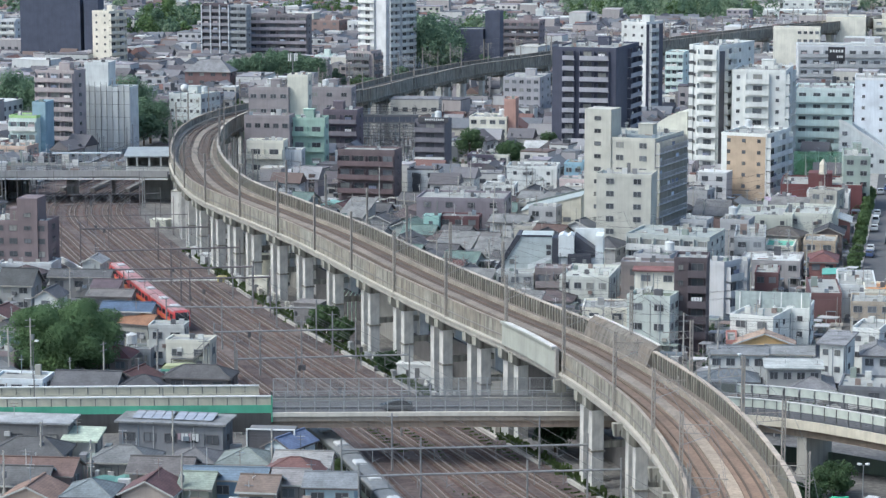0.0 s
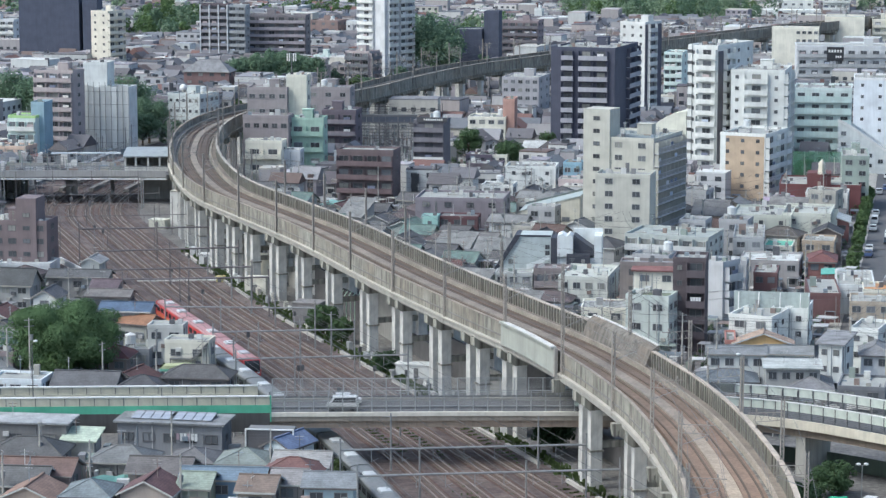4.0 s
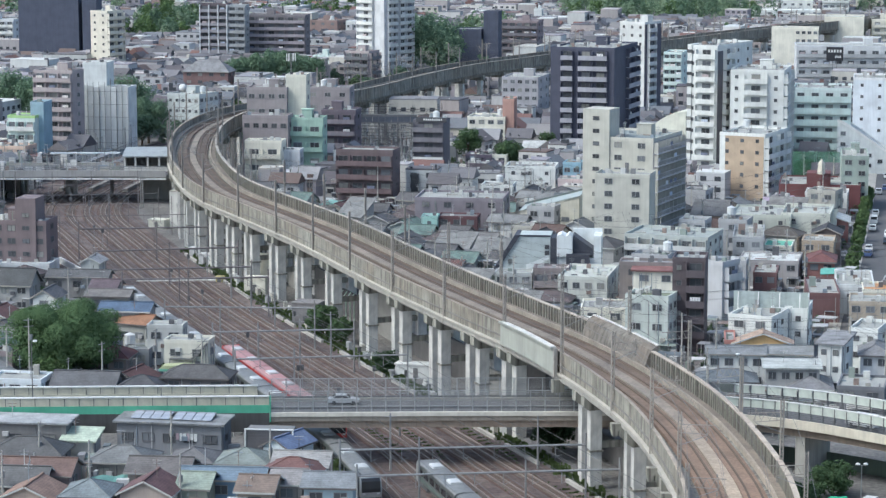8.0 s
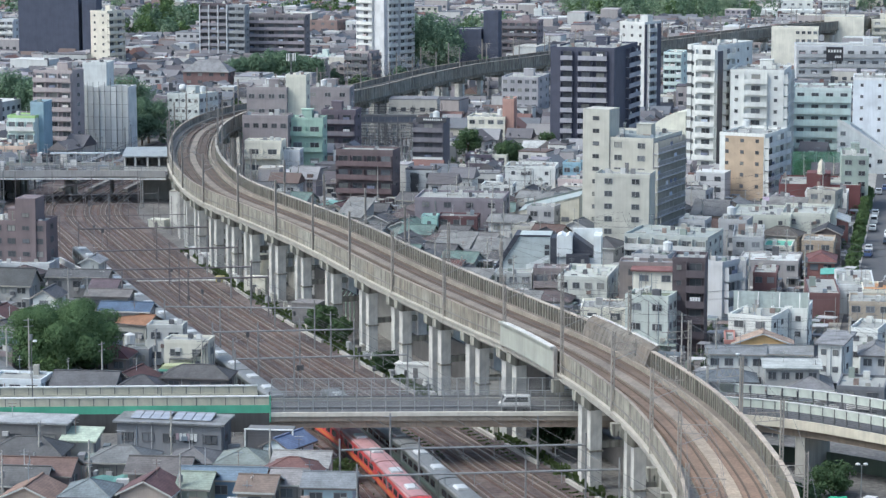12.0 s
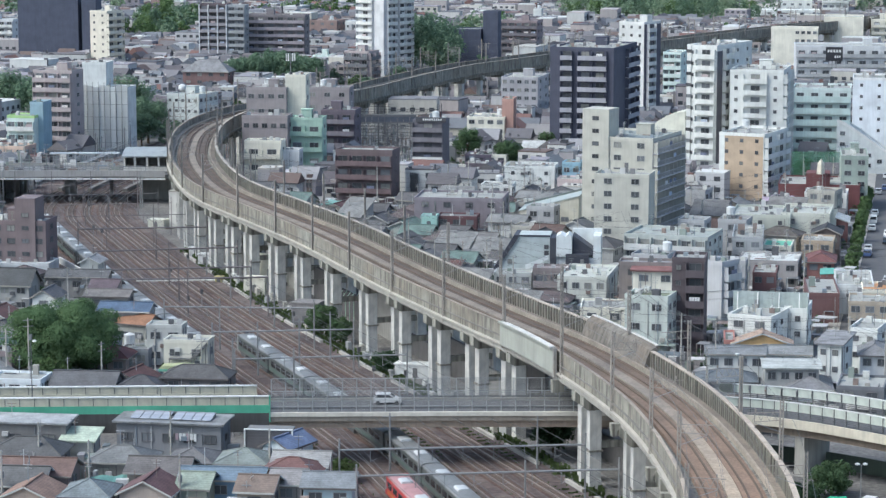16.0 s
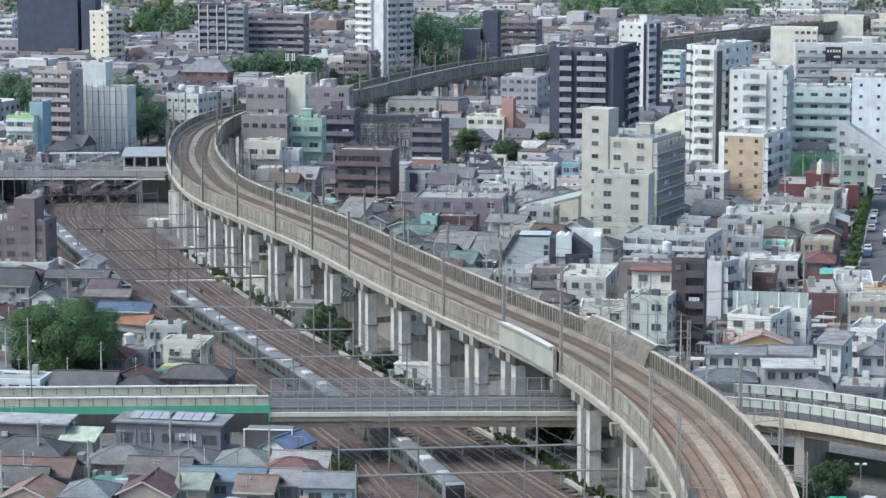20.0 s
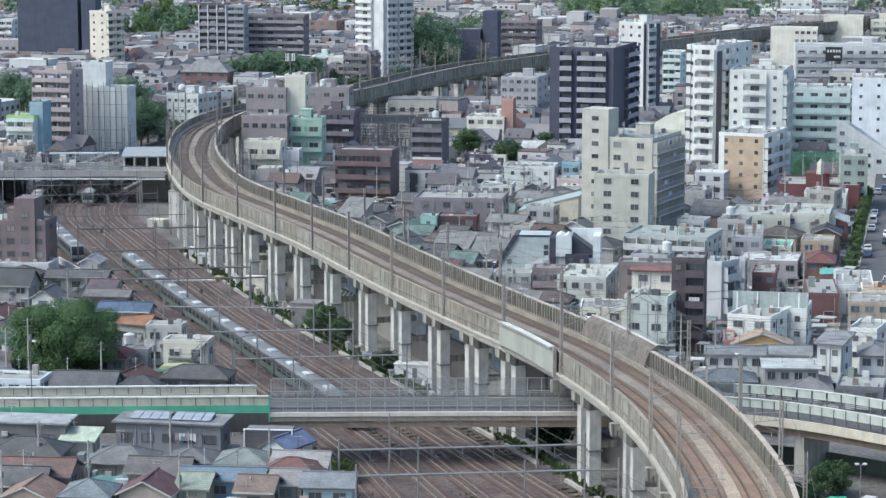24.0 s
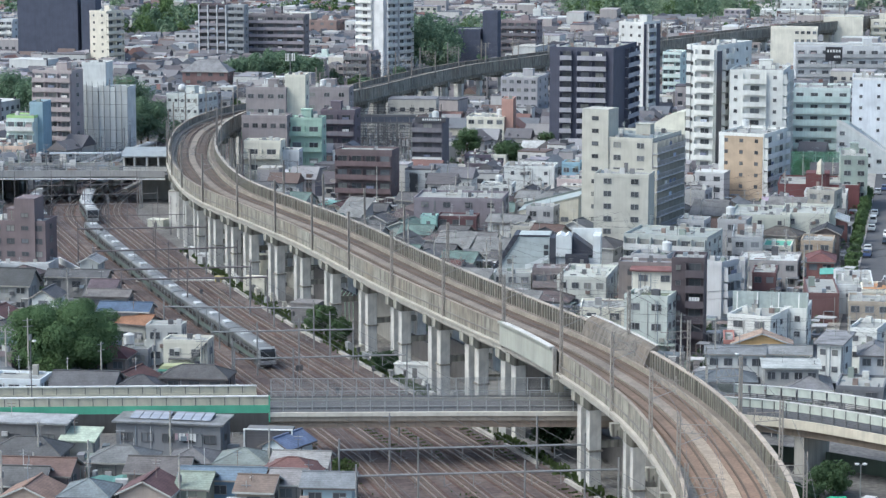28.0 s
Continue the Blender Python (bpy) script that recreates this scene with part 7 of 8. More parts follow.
# cream hall with a side-sloping roof
fh = thing("factory_hall", 24.8, 549.0, 0, -10, "cream factory hall under a steep pale roof with a dark edge", "factory hall")
FOOT_W = 6.7
b = bmesh.new()
prism(b, ((-FOOT_W, 0), (FOOT_W, 0), (FOOT_W, 9.7), (-FOOT_W, 6.2)), -5.5, 5.5)
part("wall", b, surf((0.56, 0.54, 0.46), 0.85, 0, 0.3, 0.4), fh)
b = bmesh.new()
prism(b, ((-FOOT_W - 0.3, 6.13), (FOOT_W + 0.3, 9.86), (FOOT_W + 0.3, 10.06), (-FOOT_W - 0.3, 6.33)), -5.7, 5.7)
part("roof", b, surf((0.4, 0.44, 0.43), 0.6, 0.1, 0.4, 0.5, False), fh, "pale sheet-metal roof")
b = bmesh.new()
prism(b, ((-FOOT_W - 0.4, 6.3), (FOOT_W + 0.3, 10.07), (FOOT_W + 0.3, 10.5), (-FOOT_W - 0.4, 6.75)), 5.2, 5.75)
part("edge_beam", b, surf((0.13, 0.15, 0.145), 0.7, 0, 0.3, 0.5), fh, "dark green-grey roof edge")
for k, u in enumerate((-3.5, 0.6, 3.6)):
    again("window", window_mesh(1.8, 1.1), fh, pose(u, -5.5, 2.4 + 0.8 * k))

# cream hall with a curved roof
cu = thing("curved_roof_hall", 62.8, 677.7, 0, -20, "cream hall with a curved shell roof", "hall")
b = bmesh.new()
pts = [(-6.5, 0)] + [(-6.5 + 13 * k / 10, 10 + 7 * math.sin(math.pi / 2 * k / 10)) for k in range(11)] + [(6.5, 0)]
prism(b, pts[::-1], -6, 6)
part("shell", b, surf((0.66, 0.66, 0.58), 0.8, 0, 0.3, 0.4), cu)
for k in range(3):
    for z in (3.5, 7.5):
        again("window", window_mesh(1.6, 1.3), cu, pose(-4 + k * 4, -6.02, z))

# white wing with a roofline that falls away from the terraced block
wg = thing("apartment_wing", 116.0, 671.0, 0, -10, "white apartment wing with a steeply falling roofline", "apartment building")
WING = surf((0.68, 0.7, 0.685), 0.75, 0, 0.25, 0.4)
b = bmesh.new()
prism(b, ((-6.8, 0), (7.2, 0), (7.2, 5.6), (-4.4, 13.2), (-6.8, 14.4)), -4.0, 6.0)
part("wall", b, WING, wg)
for y in (-4.1, 5.8):
    b = bmesh.new()
    prism(b, ((-6.9, 14.404), (-4.4, 13.204), (7.2, 5.604), (7.2, 6.4), (-4.3, 14.1), (-6.9, 15.2)), y, y + 0.3)
    part("parapet", b, WHITE, wg, "white sloping parapet")
for u, z in ((-5.2, 10.6), (-5.2, 7.6), (-5.2, 4.6), (-1.6, 7.6), (-1.6, 4.6), (2.0, 4.6), (5.0, 3.0), (2.0, 1.8), (-1.6, 1.8)):
    again("window", window_mesh(1.4, 1.1), wg, pose(u, -4.0, z))

# tall green ball net behind the red hall
NET_GREEN = net_mat((0.14, 0.34, 0.2), 0.34)
gn = thing("ball_net", 97.0, 629.0, 0, -8, "tall green net on steel posts in a yard", "net")
for k in range(4):
    boxes("net_panel", NET_GREEN, gn, [(-6.4 + k * 3.2 + 0.08, -0.02, 0.3, -3.2 + k * 3.2 - 0.08, 0.02, 10.4)])
for k in range(5):
    boxes("post", STEEL, gn, [(-6.48 + k * 3.2, -0.08, 0, -6.32 + k * 3.2, 0.08, 10.6)])

# long dark beam across the front of the switchyard
lb_ = thing("steel_gantry", -15.8, 690.0, 0, 0, "long dark steel beam gantry across a substation", "gantry", "substation gantries")
BEAM = surf((0.1, 0.11, 0.14), 0.7, 0.2, 0.3, 0.6)
for k in range(9):
    boxes("beam_panel", BEAM, lb_, [(-8.1 + k * 1.8, -0.3, 12.2, -6.4 + k * 1.8, 0.3, 13.6)])
boxes("chord", STEEL_DARK, lb_, [(-8.2, -0.35, 13.604, 8.1, 0.35, 14.2)])
boxes("chord", STEEL_DARK, lb_, [(-8.2, -0.35, 11.8, 8.1, 0.35, 12.196)])
for x in (-8.0, -2.7, 2.7, 7.9):
    boxes("post", STEEL_DARK, lb_, [(x - 0.2, -0.2, 0, x + 0.2, 0.2, 11.796)])

# white lantern tower on the red hall
la = thing("roof_lantern", 91.3, 584.2, 0, 0, "small white lantern tower with a pointed roof", "roof lantern")
b = bmesh.new()
rod(b, (0, 0, 9.9), (0, 0, 12.2), 1.0, 0.8, 4)
part("tower", b, CREAM, la)
b = bmesh.new()
rod(b, (0, 0, 12.2), (0, 0, 13.6), 1.0, 0.1, 4)
part("pointed_roof", b, CREAM, la)

# rooftop sign frame seen from behind
fr = thing("sign_frame", 55.3, 405.3, 6.6, -10, "white rooftop sign frame with a corrugated back panel", "sign frame")
boxes("panel", surf((0.43, 0.48, 0.465), 0.7, 0.1, 0.4, 1.2), fr, [(-6.4, 3.0, 0, 6.4, 3.2, 4.2)])
boxes("side_panel", surf((0.5, 0.55, 0.535), 0.7, 0.1, 0.4, 1.2), fr, [(6.2, -1.0, 0, 6.4, 2.996, 4.2)])
for x in (-5.6, -2.2, 1.4, 4.8):
    b = bmesh.new()
    rod(b, (x, 2.9, 4.1), (x, 1.0, 0), 0.1, None, 5)
    part("brace", b, WHITE, fr)

# white house of sloping walls with black slabs
ah = thing("angular_house", 19.8, 477.9, 0, -6, "white angular house with black slanting roof slabs", "house")
AH_GREY = surf((0.47, 0.52, 0.515), 0.7, 0, 0.25, 0.4)
AH_WHITE, AH_BLACK = surf((0.68, 0.71, 0.71), 0.7, 0, 0.25, 0.4), surf((0.055, 0.058, 0.075), 0.6, 0, 0.2, 0.6)


def slab(name, mat, pts, y0, y1, label=""):
    b = bmesh.new()
    prism(b, pts, y0, y1)
    return part(name, b, mat, ah, label)


slab("body", AH_GREY, ((-9.0, 0), (1.4, 0), (1.4, 10.1), (-4.8, 10.1), (-9.0, 4.0)), 0, 7)
slab("roof_slab", AH_BLACK, ((-10.0, 3.4), (-9.06, 3.5), (-4.86, 9.9), (-4.9, 10.4), (-5.7, 10.4)), -0.3, 7.2, "black slanting roof slab")
slab("roof_deck", AH_GREY, ((-4.8, 10.104), (1.4, 10.104), (1.4, 10.3), (-4.8, 10.3)), 0.1, 7)
slab("roof_edge", AH_BLACK, ((-4.8, 10.104), (1.4, 10.104), (1.4, 10.42), (-4.8, 10.42)), -0.12, 0.096)
slab("pier_slab", AH_BLACK, ((1.404, 0), (2.7, 0), (2.7, 9.9), (1.404, 9.9)), -0.4, 5, "black upright wall slab")
slab("prow", AH_WHITE, ((2.704, 6.3), (5.8, 6.3), (5.8, 10.2), (5.1, 10.8), (4.5, 10.3), (3.6, 10.8), (2.704, 10.4)), -0.8, 4)
slab("wing", AH_WHITE, ((2.704, 0), (10.0, 0), (10.0, 6.0), (2.704, 6.0)), 0, 6)
slab("box", AH_BLACK, ((4.6, 4.4), (9.2, 4.4), (9.2, 6.9), (4.6, 6.9)), -1.4, -0.004, "black box bay")
slab("roof_slab", AH_BLACK, ((5.804, 6.95), (10.0, 6.2), (10.0, 7.6), (5.9, 10.5)), 0.2, 5, "black slanting roof slab")
slab("rear_wall", AH_WHITE, ((5.6, 6.004), (11.4, 6.004), (11.4, 11.0), (5.6, 11.0)), 6.1, 7)
slab("end_block", AH_WHITE, ((10.004, 0), (11.5, 0), (11.5, 10.4), (10.004, 10.4)), -0.2, 6)
slab("stair_wall", AH_WHITE, ((-3.4, 3.6), (-1.8, 4.2), (1.2, 5.8), (1.2, 6.6), (-1.8, 5.2), (-3.4, 4.6)), -1.1, -0.9)
for u, z in ((0.7, 6.4), (0.7, 3.9), (-6.6, 4.6), (0.7, 7.6)):
    again("window", window_mesh(0.9, 0.9, 1, True), ah, pose(u, -0.004, z))
again("window", window_mesh(0.7, 0.7), ah, pose(7.9, -1.404, 5.2))

# dark boarded house with white edge boards
lt = thing("house", -23.2, 317.6, 0, -6, "dark boarded flat-roofed house with white edge boards", "house")
boxes("wall", surf((0.14, 0.135, 0.14), 0.85, 0, 0.3, 0.5), lt, [(-3.1, -1.0, 0, 3.1, 2.2, 7.5)])
boxes("roof", surf((0.2, 0.2, 0.2), 0.85, 0, 0.3, 0.5), lt, [(-3.1, -0.9, 7.504, 3.1, 2.1, 7.6)])
for k in range(18):
    boxes("siding_board", surf((0.11, 0.105, 0.11), 0.8, 0, 0.3, 0.8), lt, [(-3.0, -1.06, 0.4 + k * 0.39, 3.0, -1.004, 0.75 + k * 0.39)])
for x in (-3.3, 3.12):
    boxes("edge_board", WHITE, lt, [(x, -1.2, 3.0, x + 0.18, -0.9, 7.65)], "white edge board")
boxes("edge_board", WHITE, lt, [(-3.3, -1.2, 7.654, 3.3, -0.9, 7.8)], "white edge board")

# turquoise net over a yard and small sheds by the viaduct
nt_ = thing("yard_cover", -24.5, 580.0, 0, -12, "turquoise net sheet over a cluttered yard", "yard cover")
b = bmesh.new()
prism(b, ((-5.0, 3.2), (-3.4, 3.9), (-1.2, 3.5), (1.0, 4.1), (3.0, 3.6), (5.0, 3.9), (5.0, 3.75), (-5.0, 3.05)), -2.5, 2.5)
part("net", b, surf((0.25, 0.45, 0.4), 0.85, 0, 0.5, 0.8, False), nt_)
for x in (-4.7, -1.5, 1.6, 4.7):
    for y in (-2.3, 2.3):
        boxes("post", STEEL, nt_, [(x - 0.06, y - 0.06, 0, x + 0.06, y + 0.06, 3.2)])

# shop board with blue marks
bd = thing("shop_board", -43.8, 677.7, 0, -6, "pale board with blue lettering on a shed", "shop board")
boxes("board", WHITE, bd, [(-2.6, -3.6, 3.6, 2.6, -3.5, 5.6)])
boxes("post", STEEL, bd, [(-2.4, -3.5, 0, -2.2, -3.3, 3.6)])
boxes("post", STEEL, bd, [(2.2, -3.5, 0, 2.4, -3.3, 3.6)])
for k in range(5):
    boxes("mark", surf((0.06, 0.12, 0.4), 0.5, 0, 0.1, 1), bd, [(-2.2 + k * 0.9, -3.63, 4.2, -1.6 + k * 0.9, -3.6, 5.1)])

# outside stair and awning of the cream house
stair = thing("outside_stair", -40.8, 383.3, 0, -8, "dark steel stair against a cream house", "stair")
b = bmesh.new()
prism(b, ((0.9, 4.75), (1.3, 4.55), (3.5, 6.9), (3.5, 7.35)), -3.1, -2.32)
part("flight", b, STEEL_DARK, stair)
b = bmesh.new()
rod(b, (1.0, -3.1, 5.6), (3.5, -3.1, 8.1), 0.05, None, 5)
part("handrail", b, STEEL_DARK, stair)
boxes("landing", STEEL_DARK, stair, [(-2.6, -3.2, 4.55, 1.3, -2.3, 4.7)])
boxes("landing_rail", STEEL_DARK, stair, [(-2.6, -3.2, 5.5, 1.0, -3.14, 5.56)])
for x in (-2.5, 1.2, 3.4):
    boxes("post", STEEL_DARK, stair, [(x - 0.06, -3.16, 0, x + 0.06, -3.04, 4.55 if x < 3 else 6.8)])
aw = thing("awning", -40.8, 383.3, 0, -8, "green and yellow fabric awning on posts", "awning")
b = bmesh.new()
prism(b, ((-3.6, 3.5), (3.4, 3.5), (3.0, 3.9), (0.5, 4.2), (-3.2, 3.95)), -5.6, -3.3)
part("canopy", b, surf((0.42, 0.45, 0.27), 0.8, 0, 0.3, 1), aw)
boxes("valance", surf((0.16, 0.4, 0.31), 0.8, 0, 0.3, 1), aw, [(-3.6, -5.65, 3.1, 3.4, -5.604, 3.5)])
for x in (-3.4, 3.2):
    for y in (-5.5, -3.4):
        boxes("post", STEEL, aw, [(x - 0.05, y - 0.05, 0, x + 0.05, y + 0.05, 3.5)])


# lamps
def street_lamp(x, y, z, h, arms, label, dark=True):
    e = thing("street_lamp", x, y, z, 0, label, "street lamp", "street lamps")
    b = bmesh.new()
    rod(b, (0, 0, 0), (0, 0, h), 0.09, 0.06, 6)
    part("pole", b, STEEL_DARK if dark else STEEL, e)
    for s in arms:
        b = bmesh.new()
        rod(b, (0, 0, h), (s, 0, h + 0.2), 0.05, None, 5)
        part("arm", b, STEEL_DARK if dark else STEEL, e)
        b = bmesh.new()
        bmesh.ops.create_icosphere(b, subdivisions=1, radius=0.28, matrix=pose(s, 0, h + 0.2) @ Matrix.Diagonal((1.3, 1, 0.7, 1)))
        part("head", b, UNIT_WHITE, e)


UNIT_WHITE = surf((0.75, 0.76, 0.74), 0.4, 0, 0.1, 1, False)
street_lamp(-56.8, 328.9, 7.6, 9.6, (0.5,), "slim dark street lamp on the bridge ramp")
street_lamp(-38.9, 327.8, 7.6, 3.4, (), "short dark pole on the bridge ramp")
street_lamp(53.5, 303.5, 0, 6.0, (-0.5, 0.5), "twin-globe lamp in a car park", False)
street_lamp(40.6, 325.0, 7.6, 8.5, (-0.6,), "grey lamp on the bridge ramp", False)

# trackside
tw = thing("trackside_wall", 0, 0, 0, 0, "low broken white concrete trough wall beside the tracks", "trackside wall")
R_WALL = offset(RAIL, 17.4)
ry = R_WALL[0][:, 1]
k = int(np.argmax(ry > 296))
while ry[k] < 520:
    n_ = 7 if (k // 8) % 3 else 4
    sweep("segment", R_WALL, [rect(-0.25, 0.25, 0, 0.6)], CONC, tw, "", k, k + n_)
    k += 8
lf = thing("railway_fence", 0, 0, 0, 0, "grey wire fence along the railway houses", "fence")
L_F = offset(RAIL, -13.4)
fb = bmesh.new()
box(fb, -0.05, -0.05, 0, 0.05, 0.05, 1.5)
fp = None
for k in range(int(np.argmax(L_F[0][:, 1] > 338)), int(np.argmax(L_F[0][:, 1] > 520)), 2):
    fp = again("fence_post", fp, lf, at_line(L_F, k)) if fp else part("fence_post", fb, CONC_LIGHT, lf, "", at_line(L_F, k))
for z in (0.5, 1.0, 1.45):
    sweep("fence_wire", L_F, [rect(-0.02, 0.02, z, z + 0.04)], STEEL, lf, "", int(np.argmax(L_F[0][:, 1] > 338)), int(np.argmax(L_F[0][:, 1] > 560)))
wl = thing("yard_wall", -77.5, 499.3, 0, 0, "low white boundary wall beside the railway", "wall")
boxes("wall", WHITE, wl, [(-0.15, -9, 0, 0.15, 9, 1.5)], "", pose(0, 0, 0, 0, 0, 24))

# green pipes below the viaduct
pp = thing("pipe_rack", -17.8, 437.8, 0, 0, "row of pale green bent pipes beneath the viaduct", "pipe rack")
for k in range(5):
    b = bmesh.new()
    x = -1.6 + k * 0.75
    rod(b, (x, 0, 0), (x, 0, 4.6 - 0.1 * k), 0.09, None, 6)
    rod(b, (x, 0, 4.6 - 0.1 * k), (x + 1.0, 0.6, 6.0 - 0.1 * k), 0.09, None, 6)
    part("pipe", b, surf((0.42, 0.55, 0.45), 0.5, 0, 0.3, 1), pp)

# huts and machines by the tracks
def hut(x, y, w, d, h, c, label, rot=-18):
    e = thing("trackside_hut", x, y, 0, rot, label, "hut", "trackside huts")
    boxes("wall", surf(c, 0.7, 0, 0.3, 0.8), e, [(-w / 2, -d / 2, 0, w / 2, d / 2, h)])
    boxes("roof", surf(tuple(min(0.8, v * 1.15) for v in c), 0.7, 0, 0.3, 0.8), e, [(-w / 2 - 0.15, -d / 2 - 0.15, h + 0.004, w / 2 + 0.15, d / 2 + 0.15, h + 0.2)])
    boxes("door", STEEL_DARK, e, [(-0.4, -d / 2 - 0.05, 0.1, 0.4, -d / 2 - 0.002, min(2.0, h * 0.8))])


hut(-49.8, 505.3, 3, 2.2, 2.4, (0.55, 0.56, 0.55), "pale grey equipment hut beside the tracks")
hut(-45.1, 483.5, 1.4, 1.2, 1.1, (0.42, 0.37, 0.16), "yellow equipment box beside the tracks")
hut(-52.8, 517.0, 3.2, 2.4, 2.0, (0.5, 0.5, 0.5), "grey equipment hut beside the viaduct")
hut(-36.5, 469.9, 4.5, 3.0, 3.2, (0.62, 0.6, 0.52), "cream store hut below the viaduct")
hut(-35.5, 480.0, 5.0, 4.0, 6.0, (0.64, 0.62, 0.52), "cream block hut between viaduct columns")
hut(-4.2, 388.7, 7.0, 2.6, 2.2, (0.58, 0.59, 0.58), "long white container hut under the viaduct")
hut(-24.6, 436.1, 5.0, 4.0, 4.2, (0.22, 0.21, 0.21), "dark store hut under the viaduct")
hut(10.0, 347.0, 3.0, 3.0, 4.5, (0.62, 0.62, 0.6), "white store hut under the road bridge")
hut(-66.4, 560.9, 4.0, 3.0, 2.0, (0.58, 0.58, 0.5), "pale store hut near the overbridge")


rng = random.Random(58)
EQ = [surf((0.6, 0.6, 0.57), 0.6, 0, 0.3, 0.8), surf((0.3, 0.31, 0.31), 0.6, 0, 0.3, 0.8), surf((0.46, 0.44, 0.38), 0.6, 0, 0.3, 0.8)]
for k in range(34):
    i = rng.randrange(int(np.argmax(RAIL[0][:, 1] > 335)), int(np.argmax(RAIL[0][:, 1] > 560)))
    p = at_line(RAIL, i, rng.uniform(18.6, 22.0))
    w, h = rng.uniform(0.4, 0.9), rng.uniform(0.9, 1.9)
    e = empty("equipment_cabinet", p, "small metal cabinet on a concrete base beside the tracks", "equipment cabinet", "trackside cabinets")
    boxes("body", EQ[k % 3], e, [(-w, -0.35, 0.25, w, 0.35, h)])
    boxes("base", CONC_LIGHT, e, [(-w - 0.1, -0.45, 0, w + 0.1, 0.45, 0.25)])
for k in range(22):
    i = rng.randrange(int(np.argmax(RAIL[0][:, 1] > 350)), int(np.argmax(RAIL[0][:, 1] > 590)))
    e = empty("railway_signal", at_line(RAIL, i, rng.choice((-8.6, 2.1, 6.6, 11.4, 16.0))), "slim signal post with a dark lamp board beside a track", "railway signal", "railway signals")
    h = rng.uniform(2.6, 4.6)
    b = bmesh.new()
    rod(b, (0, 0, 0), (0, 0, h), 0.07, 0.06, 6)
    part("post", b, STEEL, e)
    boxes("lamp_board", STEEL_DARK, e, [(-0.08, -0.28, h - 0.1, 0.08, 0.28, h + 0.8)])


# signs and awnings on the right
sr = thing("street_sign", 74.3, 453.9, 0, -8, "white frame posts with a red shop sign", "shop sign")
boxes("sign", surf((0.45, 0.08, 0.08), 0.5, 0, 0.2, 1), sr, [(-4.2, -0.2, 2.2, -0.6, 0, 3.2)])
boxes("post", WHITE, sr, [(-0.4, -0.2, 0, 0.0, 0.2, 7.4)])
boxes("post", WHITE, sr, [(1.1, -0.2, 0, 1.5, 0.2, 6.6)])
ta = thing("awning", 76.0, 475.2, 0, -10, "turquoise sheet roof over a yard", "awning")
b = bmesh.new()
prism(b, ((-1.4, 3.0), (1.4, 3.25), (1.4, 3.35), (-1.4, 3.1)), -1.1, 1.1, 0, pose(0, 0, 0.9, 24))
part("sheet", b, surf((0.13, 0.36, 0.31), 0.8, 0, 0.3, 1), ta)
for x in (-1.3, 1.3):
    for y in (-1.0, 1.0):
        boxes("post", STEEL, ta, [(x - 0.05, y - 0.05, 0, x + 0.05, y + 0.05, 3.4)])
gt = thing("tarpaulin_heap", 50.4, 304.9, 0, 0, "bright green tarpaulin over a heap", "tarpaulin")
b = bmesh.new()
bmesh.ops.create_icosphere(b, subdivisions=3, radius=1.0)
for v in b.verts:
    k_ = 1 + noise.noise(v.co * 1.7) * 0.35
    v.co = Vector((v.co.x * 2.4 * k_, v.co.y * 1.6 * k_, max(0, v.co.z * 1.6 * k_)))
part("sheet", b, surf((0.06, 0.4, 0.22), 0.6, 0, 0.2, 1), gt)
tt = thing("tarpaulin_heap", -42.5, 302.2, 0, 0, "faded teal net over a yard roof", "tarpaulin")
boxes("frame", STEEL, tt, [(-2.6, -1.6, 0, -2.5, -1.5, 4.4), (2.4, -1.6, 0, 2.5, -1.5, 4.4), (-2.6, 1.5, 0, -2.5, 1.6, 4.6), (2.4, 1.5, 0, 2.5, 1.6, 4.6)])
b = bmesh.new()
prism(b, ((-2.7, 4.4), (-1.2, 4.7), (0.4, 4.5), (1.6, 4.85), (2.6, 4.4), (2.6, 4.3), (-2.7, 4.3)), -1.7, 1.7)
part("net", b, surf((0.16, 0.32, 0.28), 0.8, 0, 0.5, 2, False), tt)
dk = thing("deck_railing", -65.6, 369.7, 0, -8, "white steel railing round a flat deck", "railing")
for x in range(-4, 5):
    boxes("post", WHITE, dk, [(x - 0.04, -0.04, 3.7, x + 0.04, 0.04, 5.0)])
boxes("rail", WHITE, dk, [(-4.1, -0.05, 4.9, 4.1, 0.05, 5.0)])
boxes("rail", WHITE, dk, [(-4.1, -0.05, 4.3, 4.1, 0.05, 4.38)])
boxes("support", CONC, dk, [(-4.1, 0.1, 0, 4.1, 3.0, 3.7)])

# seams of the scaffold sheeting
sc = thing("scaffold_sheets", -92.6, 717.7, 0, -10, "pale ribbed scaffold sheets hung round a building site", "scaffold sheets")
for k in range(8):
    boxes("sheet_seam", surf((0.68, 0.7, 0.72), 0.8, 0, 0.3, 0.8), sc, [(-13.3 + k * 1.8, -0.13, 0.5, -13.24 + k * 1.8, -0.05, 17.4)])

